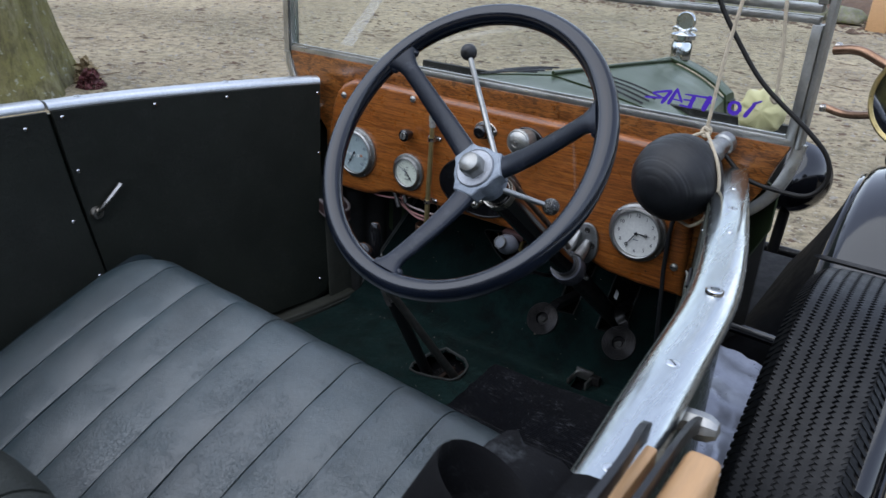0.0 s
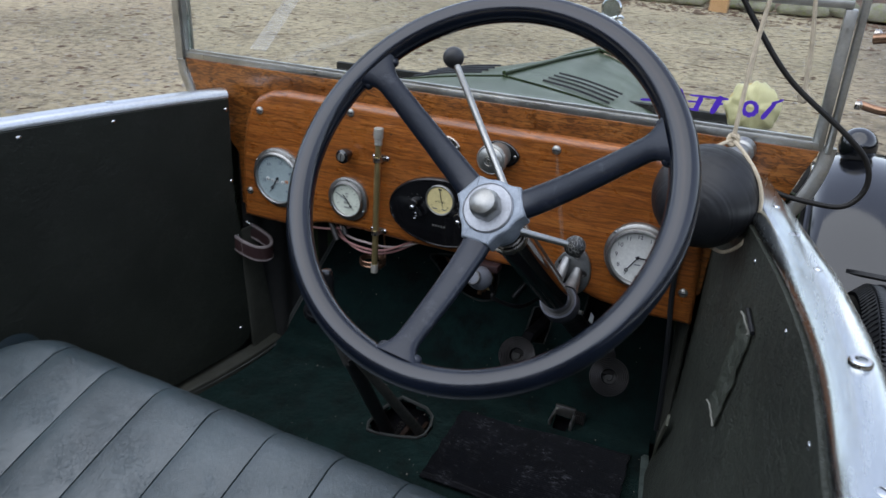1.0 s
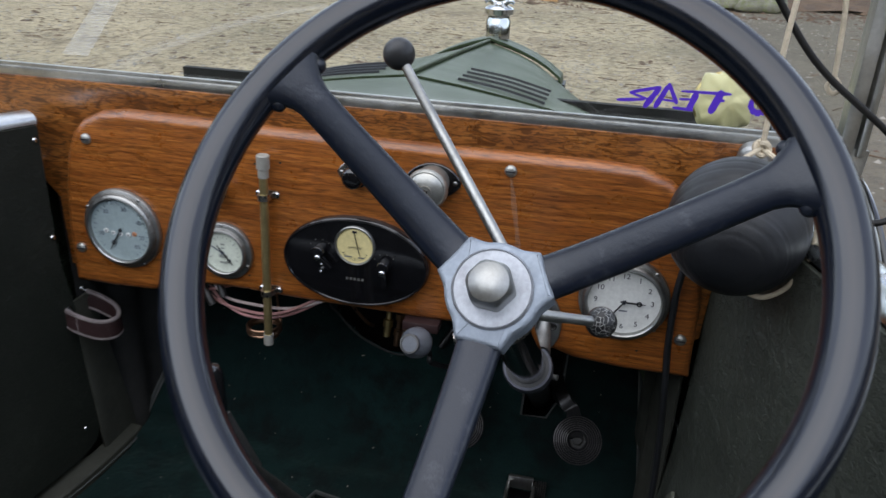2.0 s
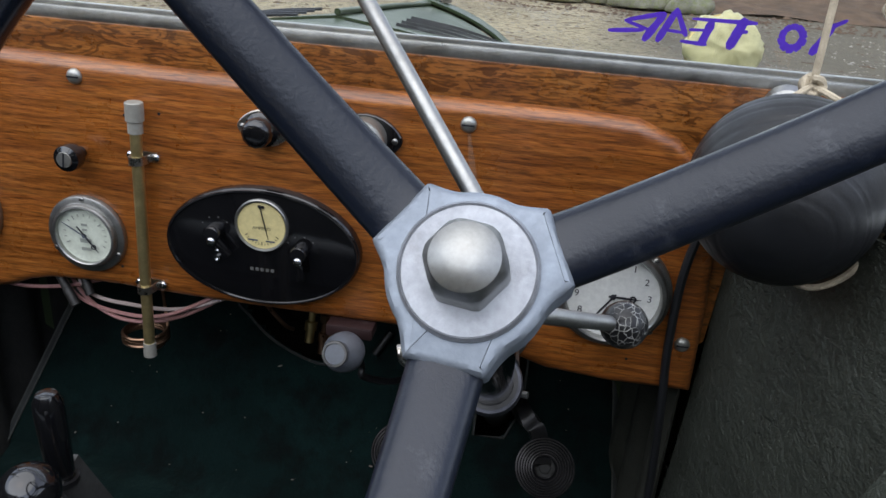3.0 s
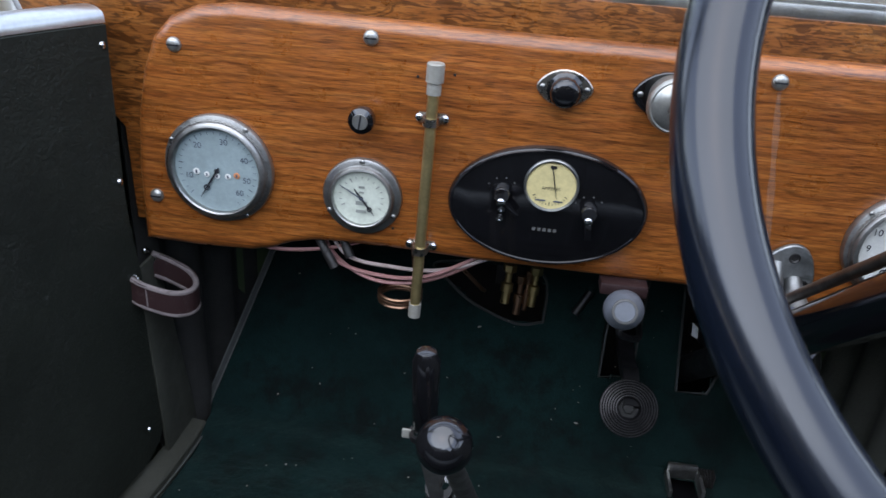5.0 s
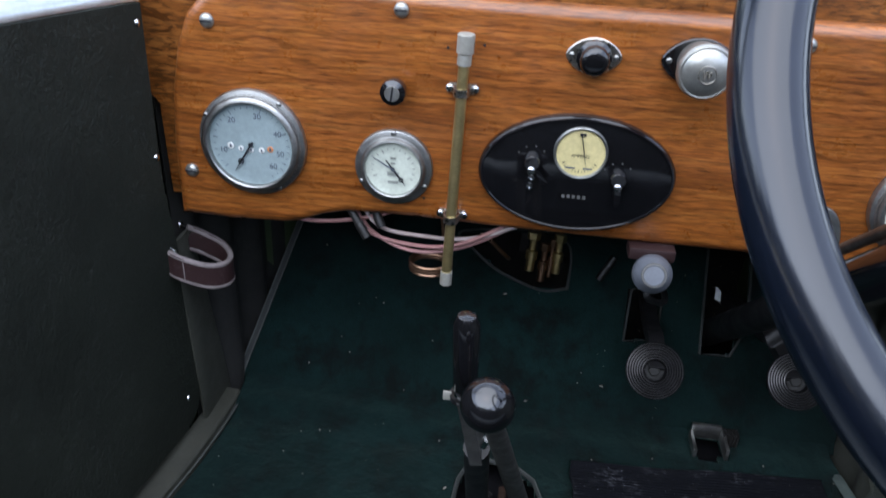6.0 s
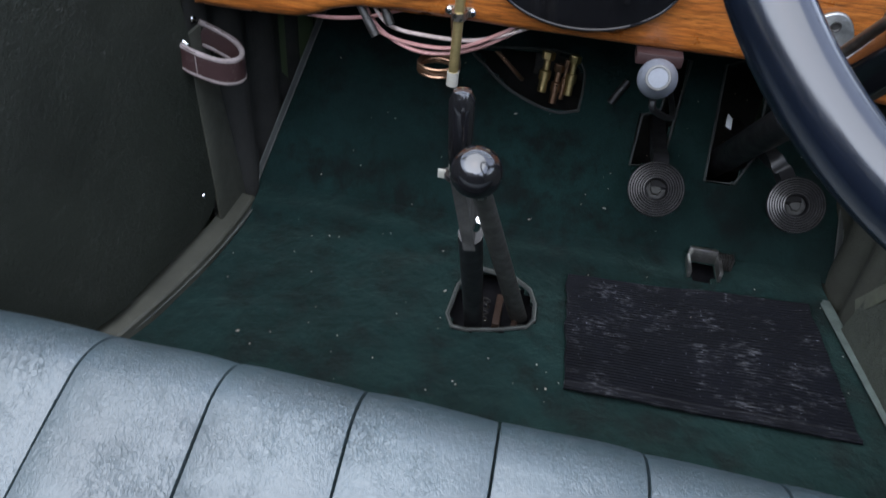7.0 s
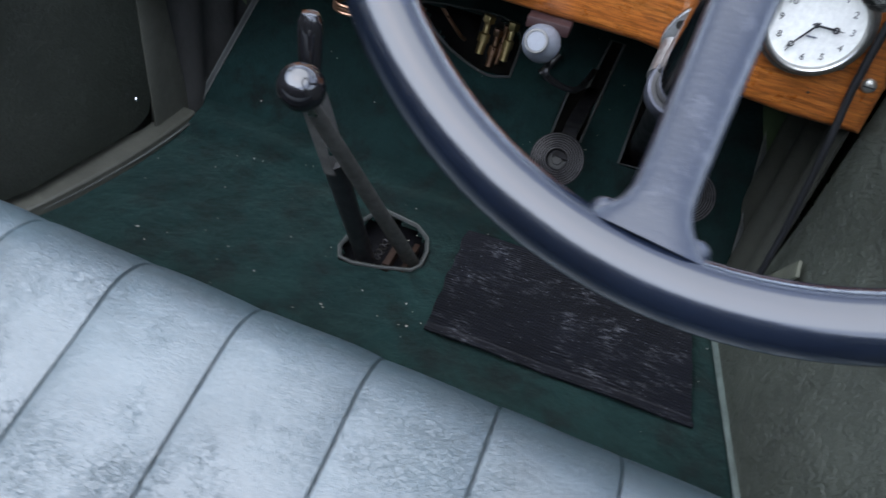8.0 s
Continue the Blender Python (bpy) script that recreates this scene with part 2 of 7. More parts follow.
M = dict(
    panel_wood=wood("varnished_oak_panel", (0.17, 0.039, 0.008), (0.385, 0.110, 0.023), (0.50, 0.168, 0.038), (1.2, 6, 30)),
    rail_wood=wood("figured_oak_rail", (0.17, 0.048, 0.011), (0.33, 0.105, 0.024), (0.43, 0.158, 0.042), (1.5, 6, 11), True),
    bow_wood=mat("pale_ash", (0.56, 0.31, 0.15), 0.5, 0, 0.16, 9, 40, 0.1, 60, 0.1, stretch=(9, 0.8, 9)),
    seat=leather("green_grey_leather", (0.020, 0.037, 0.043), 0.36, 1.0, 290, (0.12, 0.15, 0.16), 0.12, spec=1.0, soft=0.45, fine=190),
    door_trim=leather("black_leathercloth", (0.0125, 0.015, 0.0115), 0.52, 1.4, 130, (0.05, 0.06, 0.05), 0.2, spec=0.27),
    side_trim=leather("dark_green_leathercloth", (0.038, 0.0435, 0.035), 0.48, 3.4, 42, (0.09, 0.1, 0.08), 0.25, wrinkle=(0.8, 0.6, 1.0), spec=0.4),
    spoke=leather("dark_painted_spoke", (0.0062, 0.0100, 0.0185), 0.31, 0.2, 200, (0.11, 0.115, 0.13), 0.5),
    suede=mat("pale_cut_leather", (0.20, 0.165, 0.16), 0.8, 0, 0.35, 40, 300, 0.4, 300),
    strap=leather("oxblood_leather", (0.026, 0.009, 0.009), 0.55, 0.5, 300, (0.20, 0.17, 0.16), 0.5),
    hood=leather("black_hood_cloth", (0.0035, 0.0035, 0.004), 0.75, 0.5, 200, spec=0.12),
    carpet=carpet_mat("dark_green_carpet", (0.0023, 0.0132, 0.0124)),
    binding=mat("grey_binding", (0.022, 0.026, 0.025), 0.75, bump=0.4, bscale=500),
    piping=mat("pale_grey_piping", (0.062, 0.067, 0.062), 0.65, bump=0.4, bscale=500),
    edging=mat("green_grey_edge_tape", (0.052, 0.072, 0.064), 0.75, 0, 0.35, 40, 300, 0.5, 400, dust=((0.12, 0.13, 0.115), 0.56, 0.6)),
    clamp=mat("dull_blue_grey_clamp", (0.075, 0.08, 0.10), 0.5, 0.4, 0.3, 40, 260, 0.1, 300),
    alu=mat("polished_aluminium", (0.66, 0.69, 0.71), 0.33, 1.0, 0.06, 14, 160, 0.0, 60, 0.06),
    cap_alu=mat("streaked_polished_aluminium", (0.64, 0.68, 0.67), 0.24, 1.0, 0.06, 5, 60, 0.10, 14, 0.09, stretch=(9, 0.7, 9)),
    hose=mat("black_cable_rubber", (0.010, 0.009, 0.008), 0.5, 0, 0.2, 20, 200, 0.15, 400, 0.1, spec=0.3),
    valance=mat("dull_black_paint", (0.004, 0.004, 0.005), 0.65, 0, 0.3, 10, 90, 0.05, 90, 0.12, spec=0.12),
    tan=mat("tan_dry_leaf", (0.30, 0.22, 0.12), 0.85, 0, 0.3, 12, 60, 0.2, 60),
    hub=mat("dull_cast_aluminium", (0.305, 0.35, 0.40), 0.62, 0.65, 0.22, 30, 260, 0.08, 420, 0.1),
    cast=mat("dull_cast_bracket", (0.32, 0.33, 0.33), 0.5, 1.0, 0.3, 40, 260, 0.15, 300, 0.12),
    machined=mat("machined_aluminium", (0.38, 0.40, 0.43), 0.55, 0.75, 0.2, 40, 300, 0.14, 260, 0.12, dust=((0.22, 0.22, 0.23), 0.52, 0.6)),
    hub_nut=mat("satin_nickel_nut", (0.37, 0.37, 0.355), 0.42, 1.0, 0.08, 60, 400, 0.03, 300, 0.06),
    pedal=mat("worn_pedal_steel", (0.13, 0.125, 0.125), 0.40, 1.0, 0.4, 60, 300, 0.05, 240, 0.1),
    silver=mat("satin_silver_plate", (0.42, 0.415, 0.385), 0.36, 0.8, 0.12, 60, 400, 0.05, 300, 0.08),
    plate_grey=mat("grey_steel_plate", (0.10, 0.10, 0.096), 0.5, 0.5, 0.3, 40, 300, 0.1, 300),
    olive_cloth=mat("faded_olive_cloth", (0.026, 0.028, 0.021), 0.8, 0, 0.25, 14, 200, 0.3, 260),
    strut=mat("worn_olive_strut", (0.085, 0.09, 0.068), 0.5, 0, 0.25, 40, 200, 0.1, 200),
    pale_thread=mat("pale_frayed_thread", (0.24, 0.24, 0.21), 0.7),
    nickel=mat("worn_nickel", (0.52, 0.48, 0.43), 0.3, 1.0, 0.15, 60, 400, 0.05, 300, 0.12),
    chrome=mat("chrome", (0.66, 0.67, 0.68), 0.12, 1.0, 0.06, 40, 300, 0, 300, 0.06),
    frame_metal=mat("weathered_nickel_frame", (0.50, 0.50, 0.48), 0.38, 1.0, 0.2, 18, 180, 0.05, 200, 0.12),
    bezel=mat("brushed_bezel_nickel", (0.40, 0.40, 0.385), 0.42, 1.0, 0.15, 60, 300, 0.04, 300, 0.1),
    brass=mat("aged_brass", (0.60, 0.46, 0.22), 0.36, 1.0, 0.25, 60, 300, 0.05, 300, 0.12),
    gilt=mat("lacquered_brass_tube", (0.60, 0.46, 0.22), 0.36, 0.88, 0.15, 60, 300, 0.03, 300, 0.08),
    pale_metal=mat("dull_pale_metal", (0.40, 0.385, 0.34), 0.5, 0.4, 0.12, 60, 300, 0.04, 300, 0.08),
    copper=mat("tarnished_copper", (0.33, 0.19, 0.125), 0.35, 1.0, 0.25, 50, 300, 0.05, 300, 0.12),
    rust=mat("oily_rusted_steel", (0.035, 0.018, 0.012), 0.6, 0.4, 0.4, 60, 300, 0.2, 300),
    steel=mat("dark_steel", (0.05, 0.048, 0.047), 0.5, 0.7, 0.3, 40, 300, 0.15, 300, 0.15),
    rod=mat("bronzed_steel_rod", (0.17, 0.15, 0.13), 0.38, 0.9, 0.3, 60, 300, 0.05, 300, 0.1),
    lever_knob=mat("worn_dark_grey_knob", (0.028, 0.029, 0.031), 0.42, 0, 0.35, 60, 300, 0.12, 200, 0.12),
    lever_grey=mat("grey_painted_lever", (0.055, 0.055, 0.05), 0.5, 0.3, 0.3, 40, 300, 0.1, 300),
    black=mat("black_enamel", (0.004, 0.0045, 0.006), 0.12, 0, 0.2, 10, 90, 0.0, 90, 0.05, 0.5),
    bakelite=mat("black_bakelite", (0.006, 0.006, 0.007), 0.08, 0, 0.2, 40, 300, 0.0, 200, 0.03, 0.4, spec=0.6),
    satin=mat("satin_black_paint", (0.008, 0.008, 0.009), 0.42, 0, 0.3, 20, 200, 0.08, 200, 0.12),
    rim=mat("blue_black_celluloid", (0.0040, 0.0068, 0.0130), 0.18, 0, 0.3, 9, 90, 0.012, 60, 0.04, 0.0, spec=0.64),
    rubber=mat("black_rubber", (0.008, 0.009, 0.011), 0.50, 0, 0.3, 14, 200, 0.12, 250, 0.12),
    tyre=mat("worn_tyre_rubber", (0.0042, 0.0048, 0.0060), 0.48, 0, 0.25, 20, 160, 0.15, 250, 0.1, dust=((0.03, 0.03, 0.03), 0.6, 0.3), spec=0.32),
    mat_rubber=mat_ribbed("dusty_mat_rubber", (0.0021, 0.0026, 0.0043), (0.062, 0.065, 0.073)),
    green_paint=mat("dark_green_coach_paint", (0.020, 0.030, 0.019), 0.3, 0, 0.2, 6, 60, 0.03, 120, 0.1, 0.3),
    bonnet=mat("olive_green_bonnet_paint", (0.043, 0.066, 0.031), 0.40, 0, 0.2, 4, 60, 0.02, 120, 0.08, 0.0, spec=0.4),
    pillar=mat("scuffed_green_pillar_paint", (0.046, 0.047, 0.037), 0.6, 0, 0.25, 16, 120, 0.15, 160, 0.12, dust=((0.16, 0.17, 0.14), 0.62, 0.5)),
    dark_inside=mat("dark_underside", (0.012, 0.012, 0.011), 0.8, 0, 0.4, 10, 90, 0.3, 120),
    dial_white=mat("aged_white_dial", (0.80, 0.81, 0.775), 0.45, 0, 0.06, 20, 200, 0, 100, 0.05),
    dial_green=mat("green_white_dial", (0.62, 0.665, 0.57), 0.45, 0, 0.1, 30, 250, 0, 100, 0.05),
    dial_blue=mat("blue_grey_dial", (0.31, 0.395, 0.405), 0.35, 0, 0.12, 20, 200, 0, 100, 0.06),
    dial_cream=mat("cream_dial", (0.72, 0.60, 0.30), 0.45, 0, 0.1, 40, 300, 0, 100, 0.05),
    orange_figure=mat("faded_orange_figure", (0.70, 0.27, 0.12), 0.5, 0, 0.1, 40, 300),
    ink=mat("dial_ink", (0.012, 0.013, 0.018), 0.5),
    dim_ink=mat("faded_dial_ink", (0.075, 0.095, 0.13), 0.5),
    pale_mark=mat("worn_dial_print", (0.27, 0.29, 0.26), 0.5),
    pale_ink=mat("pale_engraving", (0.10, 0.10, 0.095), 0.5),
    purple=mat("purple_paint_marker", (0.085, 0.022, 0.50), 0.5, 0, 0.1, 60, 300),
    rope=mat("cream_cotton_cord", (0.55, 0.46, 0.34), 0.85, 0, 0.2, 60, 500, 0.6, 700),
    wire_pink=mat("faded_pink_wire", (0.36, 0.17, 0.16), 0.55),
    wire_pale=mat("faded_pale_wire", (0.42, 0.33, 0.31), 0.6),
    grey_knob=mat("grey_moulded_knob", (0.12, 0.133, 0.155), 0.35, 0, 0.12, 40, 300, 0.03, 200, 0.08),
    cream=mat("cream_lamp_cover", (0.66, 0.60, 0.33), 0.5, 0, 0.15, 18, 200, 0.2, 60),
    mirror=mat("mirror_silver", (0.85, 0.86, 0.87), 0.03, 1.0, 0.0, 5, 50, 0, 50, 0.01),
    running=mat("crumpled_grey_sheet", (0.34, 0.355, 0.40), 0.35, 0.6, 0.25, 9, 90, 0.25, 30, 0.15),
    crack=crackle("crackled_black_knob"),
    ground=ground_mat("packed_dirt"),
    bark=bark_mat("mossy_bark"),
    stone=mat("mossy_stone", (0.20, 0.19, 0.15), 0.9, 0, 0.4, 6, 40, 0.7, 30, 0.05, dust=((0.13, 0.16, 0.035), 0.45, 0.8)),
    pebble=mat("pale_pebbles", (0.28, 0.25, 0.21), 0.85, 0, 0.45, 1.5, 40, 0.3, 60),
    leaf=mat("dead_brown_leaves", (0.10, 0.055, 0.03), 0.8, 0, 0.5, 3, 60, 0.3, 60),
    foliage=mat("dark_foliage", (0.05, 0.05, 0.035), 0.8, 0, 0.4, 0.4, 5, 0.2, 20),
    tape=leather("greasy_green_tape", (0.062, 0.071, 0.058), 0.32, 2.4, 120, (0.16, 0.17, 0.14), 0.5),
    red_leaf=mat("dark_red_dead_leaves", (0.10, 0.022, 0.024), 0.75, 0, 0.5, 20, 60, 0.3, 60),
)
g, gt, gb = graph("windscreen_glass")
gb.inputs["Base Color"].default_value = (0.94, 0.97, 0.95, 1)
gb.inputs["Roughness"].default_value, gb.inputs["Transmission Weight"].default_value, gb.inputs["IOR"].default_value = 0.0, 1.0, 1.45
M["glass"] = g
g, gt, gb = graph("pale_streak_film")
gb.inputs["Base Color"].default_value = (0.8, 0.82, 0.8, 1)
gb.inputs["Roughness"].default_value, gb.inputs["Alpha"].default_value = 0.6, 0.28
M["film"] = g
g, gt, gb = graph("dried_drip")
gb.inputs["Base Color"].default_value = (0.6, 0.5, 0.42, 1)
gb.inputs["Roughness"].default_value, gb.inputs["Alpha"].default_value = 0.5, 0.10
M["drip"] = g


# ---- building helpers ----
BASE = {}


def thing(name, label, category, at=(0, 0, 0), group="", kind=""):
    ob = new(name)
    ob.empty_display_size = 0.05
    ob.location = at
    BASE[ob] = Vector(at)
    return tagged(ob, label, category, group, kind)


def finish(bm, name, material, angle=38):
    bmesh.ops.recalc_face_normals(bm, faces=bm.faces)
    me = bpy.data.meshes.new(name)
    bm.to_mesh(me)
    bm.free()
    me.polygons.foreach_set("use_smooth", [True] * len(me.polygons))
    me.set_sharp_from_angle(angle=radians(angle))
    me.materials.append(M[material])
    return me


def part(name, bm, material, parent, label="", angle=38, kind=""):
    """One mesh object, built in world places, under a thing or under one of its parts."""
    bm.transform(Matrix.Translation(-BASE[parent]))
    ob = new(name, finish(bm, name, material, angle))
    ob.parent = parent
    BASE[ob] = BASE[parent]
    return tagged(ob, label, kind=kind)


def lone(name, bm, material, label, category, at=(0, 0, 0), group="", kind="", angle=38):
    """A thing that is one mesh, built in world places, with its origin at its base."""
    bm.transform(Matrix.Translation(-Vector(at)))
    ob = new(name, finish(bm, name, material, angle))
    ob.location = at
    BASE[ob] = Vector(at)
    return tagged(ob, label, category, group, kind)


def piece(name, me, parent, m):
    """One more object on a shared mesh."""
    ob = new(name, me)
    ob.parent = parent
    ob.matrix_basis = Matrix.Translation(-BASE[parent]) @ m
    BASE[ob] = BASE[parent]
    return ob


def lathe(profile, seg=32, m=None, sweep=360.0):
    bm = bmesh.new()
    rings = []
    full = sweep > 359
    for r, z in profile:
        if r < 1e-6:
            rings.append([bm.verts.new((0, 0, z))])
        else:
            n = seg if full else seg + 1
            rings.append([bm.verts.new((r * math.cos(radians(sweep) * i / seg), r * math.sin(radians(sweep) * i / seg), z)) for i in range(n)])
    for a, b in zip(rings, rings[1:]):
        for i in range(seg):
            j = (i + 1) % seg if full else i + 1
            q = [a[i % len(a)], a[j % len(a)], b[j % len(b)], b[i % len(b)]]
            q = [v for k, v in enumerate(q) if v not in q[:k]]
            if len(q) > 2:
                bm.faces.new(q)
    if m:
        bm.transform(m)
    return bm


def smooth_path(pts, steps=8, closed=False):
    pts = [Vector(p) for p in pts]
    n = len(pts)
    if n < 3:
        return pts
    out = []
    for i in range(n if closed else n - 1):
        g4 = [pts[(i + k) % n] if closed else pts[min(max(i + k, 0), n - 1)] for k in (-1, 0, 1, 2)]
        for s in range(steps):
            u = s / steps
            out.append(0.5 * (2 * g4[1] + (g4[2] - g4[0]) * u + (2 * g4[0] - 5 * g4[1] + 4 * g4[2] - g4[3]) * u * u
                              + (3 * g4[1] - g4[0] - 3 * g4[2] + g4[3]) * u ** 3))
    if not closed:
        out.append(pts[-1])
    return out


def tube(pts, r, seg=10, closed=False, smooth=True, section=None, up=None, cap=True):
    """A tube or a bar with the given section (x across, y up) along a line; r may be a function of 0..1."""
    pts = smooth_path(pts, closed=closed) if smooth else [Vector(p) for p in pts]
    n = len(pts)
    bm = bmesh.new()
    side = None
    rings = []
    for i, p in enumerate(pts):
        a, b = pts[(i - 1) % n if closed else max(i - 1, 0)], pts[(i + 1) % n if closed else min(i + 1, n - 1)]
        d = (b - a).normalized()
        if up is not None:
            side = d.cross(Vector(up)).normalized()
        elif side is None:
            side = d.cross(Vector((0, 0, 1)) if abs(d.z) < 0.9 else Vector((0, 1, 0))).normalized()
        else:
            side = (side - d * side.dot(d)).normalized()
        top = side.cross(d)
        k = r(i / (n - 1)) if callable(r) else r
        shape = section or [(math.cos(2 * math.pi * j / seg), math.sin(2 * math.pi * j / seg)) for j in range(seg)]
        rings.append([bm.verts.new(p + (side * x + top * y) * k) for x, y in shape])
    c = len(rings[0])
    for i in range(n if closed else n - 1):
        a, b = rings[i], rings[(i + 1) % n]
        for j in range(c):
            bm.faces.new((a[j], a[(j + 1) % c], b[(j + 1) % c], b[j]))
    if cap and not closed:
        bm.faces.new(rings[0][::-1])
        bm.faces.new(rings[-1])
    return bm


def block(x0, y0, z0, x1, y1, z1, bevel=0.0, seg=2, m=None):
    bm = bmesh.new()
    bmesh.ops.create_cube(bm, size=1.0)
    bm.transform(Matrix.Translation(((x0 + x1) / 2, (y0 + y1) / 2, (z0 + z1) / 2)) @ Matrix.Diagonal((x1 - x0, y1 - y0, z1 - z0, 1)))
    if bevel:
        bmesh.ops.bevel(bm, geom=bm.edges[:], offset=bevel, segments=seg, affect="EDGES", profile=0.6)
    if m:
        bm.transform(m)
    return bm


def slab(outline, depth, bevel=0.0, seg=2, m=None, hole=None):
    """A plate: an outline in x and y, with its face at z = 0 and its back at -depth; the bevel is on the face."""
    bm = bmesh.new()
    if bevel:
        steps = [(bevel * (1 - math.cos(math.pi / 2 * k / seg)), -bevel * (1 - math.sin(math.pi / 2 * k / seg))) for k in range(seg + 1)]
    else:
        steps = [(0.0, 0.0)]
    pts = [Vector((x, y)) for x, y in outline]
    n = len(pts)
    area = sum(pts[i].x * pts[(i + 1) % n].y - pts[(i + 1) % n].x * pts[i].y for i in range(n))
    if area < 0:
        pts.reverse()

    def inset(d):
        out = []
        for i in range(n):
            a, b, c = pts[i - 1], pts[i], pts[(i + 1) % n]
            e, f = (b - a).normalized(), (c - b).normalized()
            na, nb = Vector((-e.y, e.x)), Vector((-f.y, f.x))
            k = na + nb
            out.append(b + k * (d / max(0.35, 1 + na.dot(nb))))
        return out
    rings = []
    for d, z in [(0.0, -depth)] + steps:
        rings.append([bm.verts.new((p.x, p.y, z)) for p in inset(d)])
    for a, b in zip(rings, rings[1:]):
        for i in range(n):
            bm.faces.new((a[i], a[(i + 1) % n], b[(i + 1) % n], b[i]))
    bm.faces.new(rings[0][::-1])
    bm.faces.new(rings[-1])
    if m:
        bm.transform(m)
    return bm


def sheet(rows, thick=0.0):
    """A surface over a grid of points, with thickness where given."""
    bm = bmesh.new()
    vs = [[bm.verts.new(p) for p in row] for row in rows]
    for a, b in zip(vs, vs[1:]):
        for i in range(len(a) - 1):
            bm.faces.new((a[i], a[i + 1], b[i + 1], b[i]))
    if thick:
        bmesh.ops.recalc_face_normals(bm, faces=bm.faces)
        bmesh.ops.solidify(bm, geom=bm.faces[:], thickness=thick)
    return bm


def ball(centre, r, seg=24, squash=(1, 1, 1)):
    bm = bmesh.new()
    bmesh.ops.create_uvsphere(bm, u_segments=seg, v_segments=seg // 2 + 2, radius=r)
    bm.transform(Matrix.Translation(centre) @ Matrix.Diagonal((*squash, 1)))
    return bm


def merged(*parts):
    out = bmesh.new()
    for b in parts:
        me = bpy.data.meshes.new("t")
        b.to_mesh(me)
        b.free()
        out.from_mesh(me)
        bpy.data.meshes.remove(me)
    return out


def aim(at, axis, spin=0.0):
    """A matrix that brings the z axis to the given axis at a place."""
    q = Vector(axis).to_track_quat("Z", "Y").to_matrix().to_4x4()
    return Matrix.Translation(at) @ q @ Matrix.Rotation(radians(spin), 4, "Z")


def facing(x, z, y=0.0, spin=0.0):
    """On the dashboard: local x stays x, local y is up, local z comes out towards the seat."""
    return Matrix.Translation((x, y, z)) @ Matrix.Rotation(radians(90), 4, "X") @ Matrix.Rotation(radians(spin), 4, "Z")


def lettering(text, size, m, mirror=False, bold=0.0, squeeze=1.0):
    cu = bpy.data.curves.new("t", "FONT")
    cu.body, cu.size, cu.align_x, cu.align_y, cu.offset = text, size, "CENTER", "CENTER", bold
    ob = new("t", cu)
    me = bpy.data.meshes.new_from_object(ob.evaluated_get(bpy.context.evaluated_depsgraph_get()))
    bm = bmesh.new()
    bm.from_mesh(me)
    bpy.data.objects.remove(ob)
    bpy.data.curves.remove(cu)
    bpy.data.meshes.remove(me)
    bm.transform(m @ Matrix.Diagonal((-squeeze if mirror else squeeze, 1, 1, 1)))
    return bm


def screw_shape(name, r, material, height=0.4, slot=True):
    bm = lathe([(r, -0.001), (r, r * 0.12), (r * 0.86, r * height * 0.62), (r * 0.5, r * height * 0.95), (0, r * height)], 14)
    if slot:
        bm = merged(bm, block(-r * 0.75, -r * 0.1, r * height * 0.7, r * 0.75, r * 0.1, r * height + 0.0002))
    me = finish(bm, name, material)
    if slot:
        me.materials.append(M["ink"])
        for p in me.polygons[-6:]:
            p.material_index = 1
    return me


DOME = screw_shape("screw", 0.0075, "silver", 0.62)
SLOTTED = screw_shape("screw", 0.0065, "alu", 0.3)
HOLE = screw_shape("pin_hole", 0.0014, "ink", 0.2, False)
SMALL = screw_shape("screw", 0.0045, "chrome", 0.6, False)
TINY = screw_shape("screw", 0.003, "bezel", 0.5)


def lerp_table(table, y):
    for (a, va), (b, vb) in zip(table, table[1:]):
        if a <= y <= b:
            u = (y - a) / (b - a)
            return va + (vb - va) * u
    return table[0][1] if y < table[0][0] else table[-1][1]

# ---- ground ----
def spread(n, near, far):
    u = np.linspace(-1, 1, n)
    return np.sign(u) * (near * np.abs(u) + (far - near) * np.abs(u) ** 5)


gx, gy = spread(150, 16, 900), spread(150, 16, 900) + 4
verts = []
for y in gy:
    for x in gx:
        d = math.hypot(x, y - 4)
        h = 0.05 * noise.noise((x * 0.5, y * 0.5, 0)) + 0.02 * noise.noise((x * 2.1, y * 2.1, 3))
        verts.append((float(x), float(y), h if d < 60 else -0.02))
n = len(gx)
faces = [(j * n + i, j * n + i + 1, (j + 1) * n + i + 1, (j + 1) * n + i) for j in range(n - 1) for i in range(n - 1)]
me = bpy.data.meshes.new("ground")
me.from_pydata(verts, [], faces)
me.polygons.foreach_set("use_smooth", [True] * len(faces))
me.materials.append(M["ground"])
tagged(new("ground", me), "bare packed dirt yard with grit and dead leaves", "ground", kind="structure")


# ---- car body ----
MID = -0.02
CAP = [(-1.7, 0.50), (-1.4, 0.575), (-1.1, 0.632), (-0.8, 0.630), (-0.62, 0.614), (-0.46, 0.603), (-0.35, 0.58), (-0.2, 0.54), (-0.05, 0.498), (0.03, 0.475), (0.45, 0.40)]


def cap_line(y):
    """Half the width of the body, from its middle line to the middle of the capping."""
    return sum(lerp_table(CAP, y + d) for d in (-0.05, -0.025, 0, 0.025, 0.05)) / 5


def cap_drop(y):
    """How far the driver's capping has sunk below its front end."""
    return 0.055 * max(0.0, -0.30 - y)


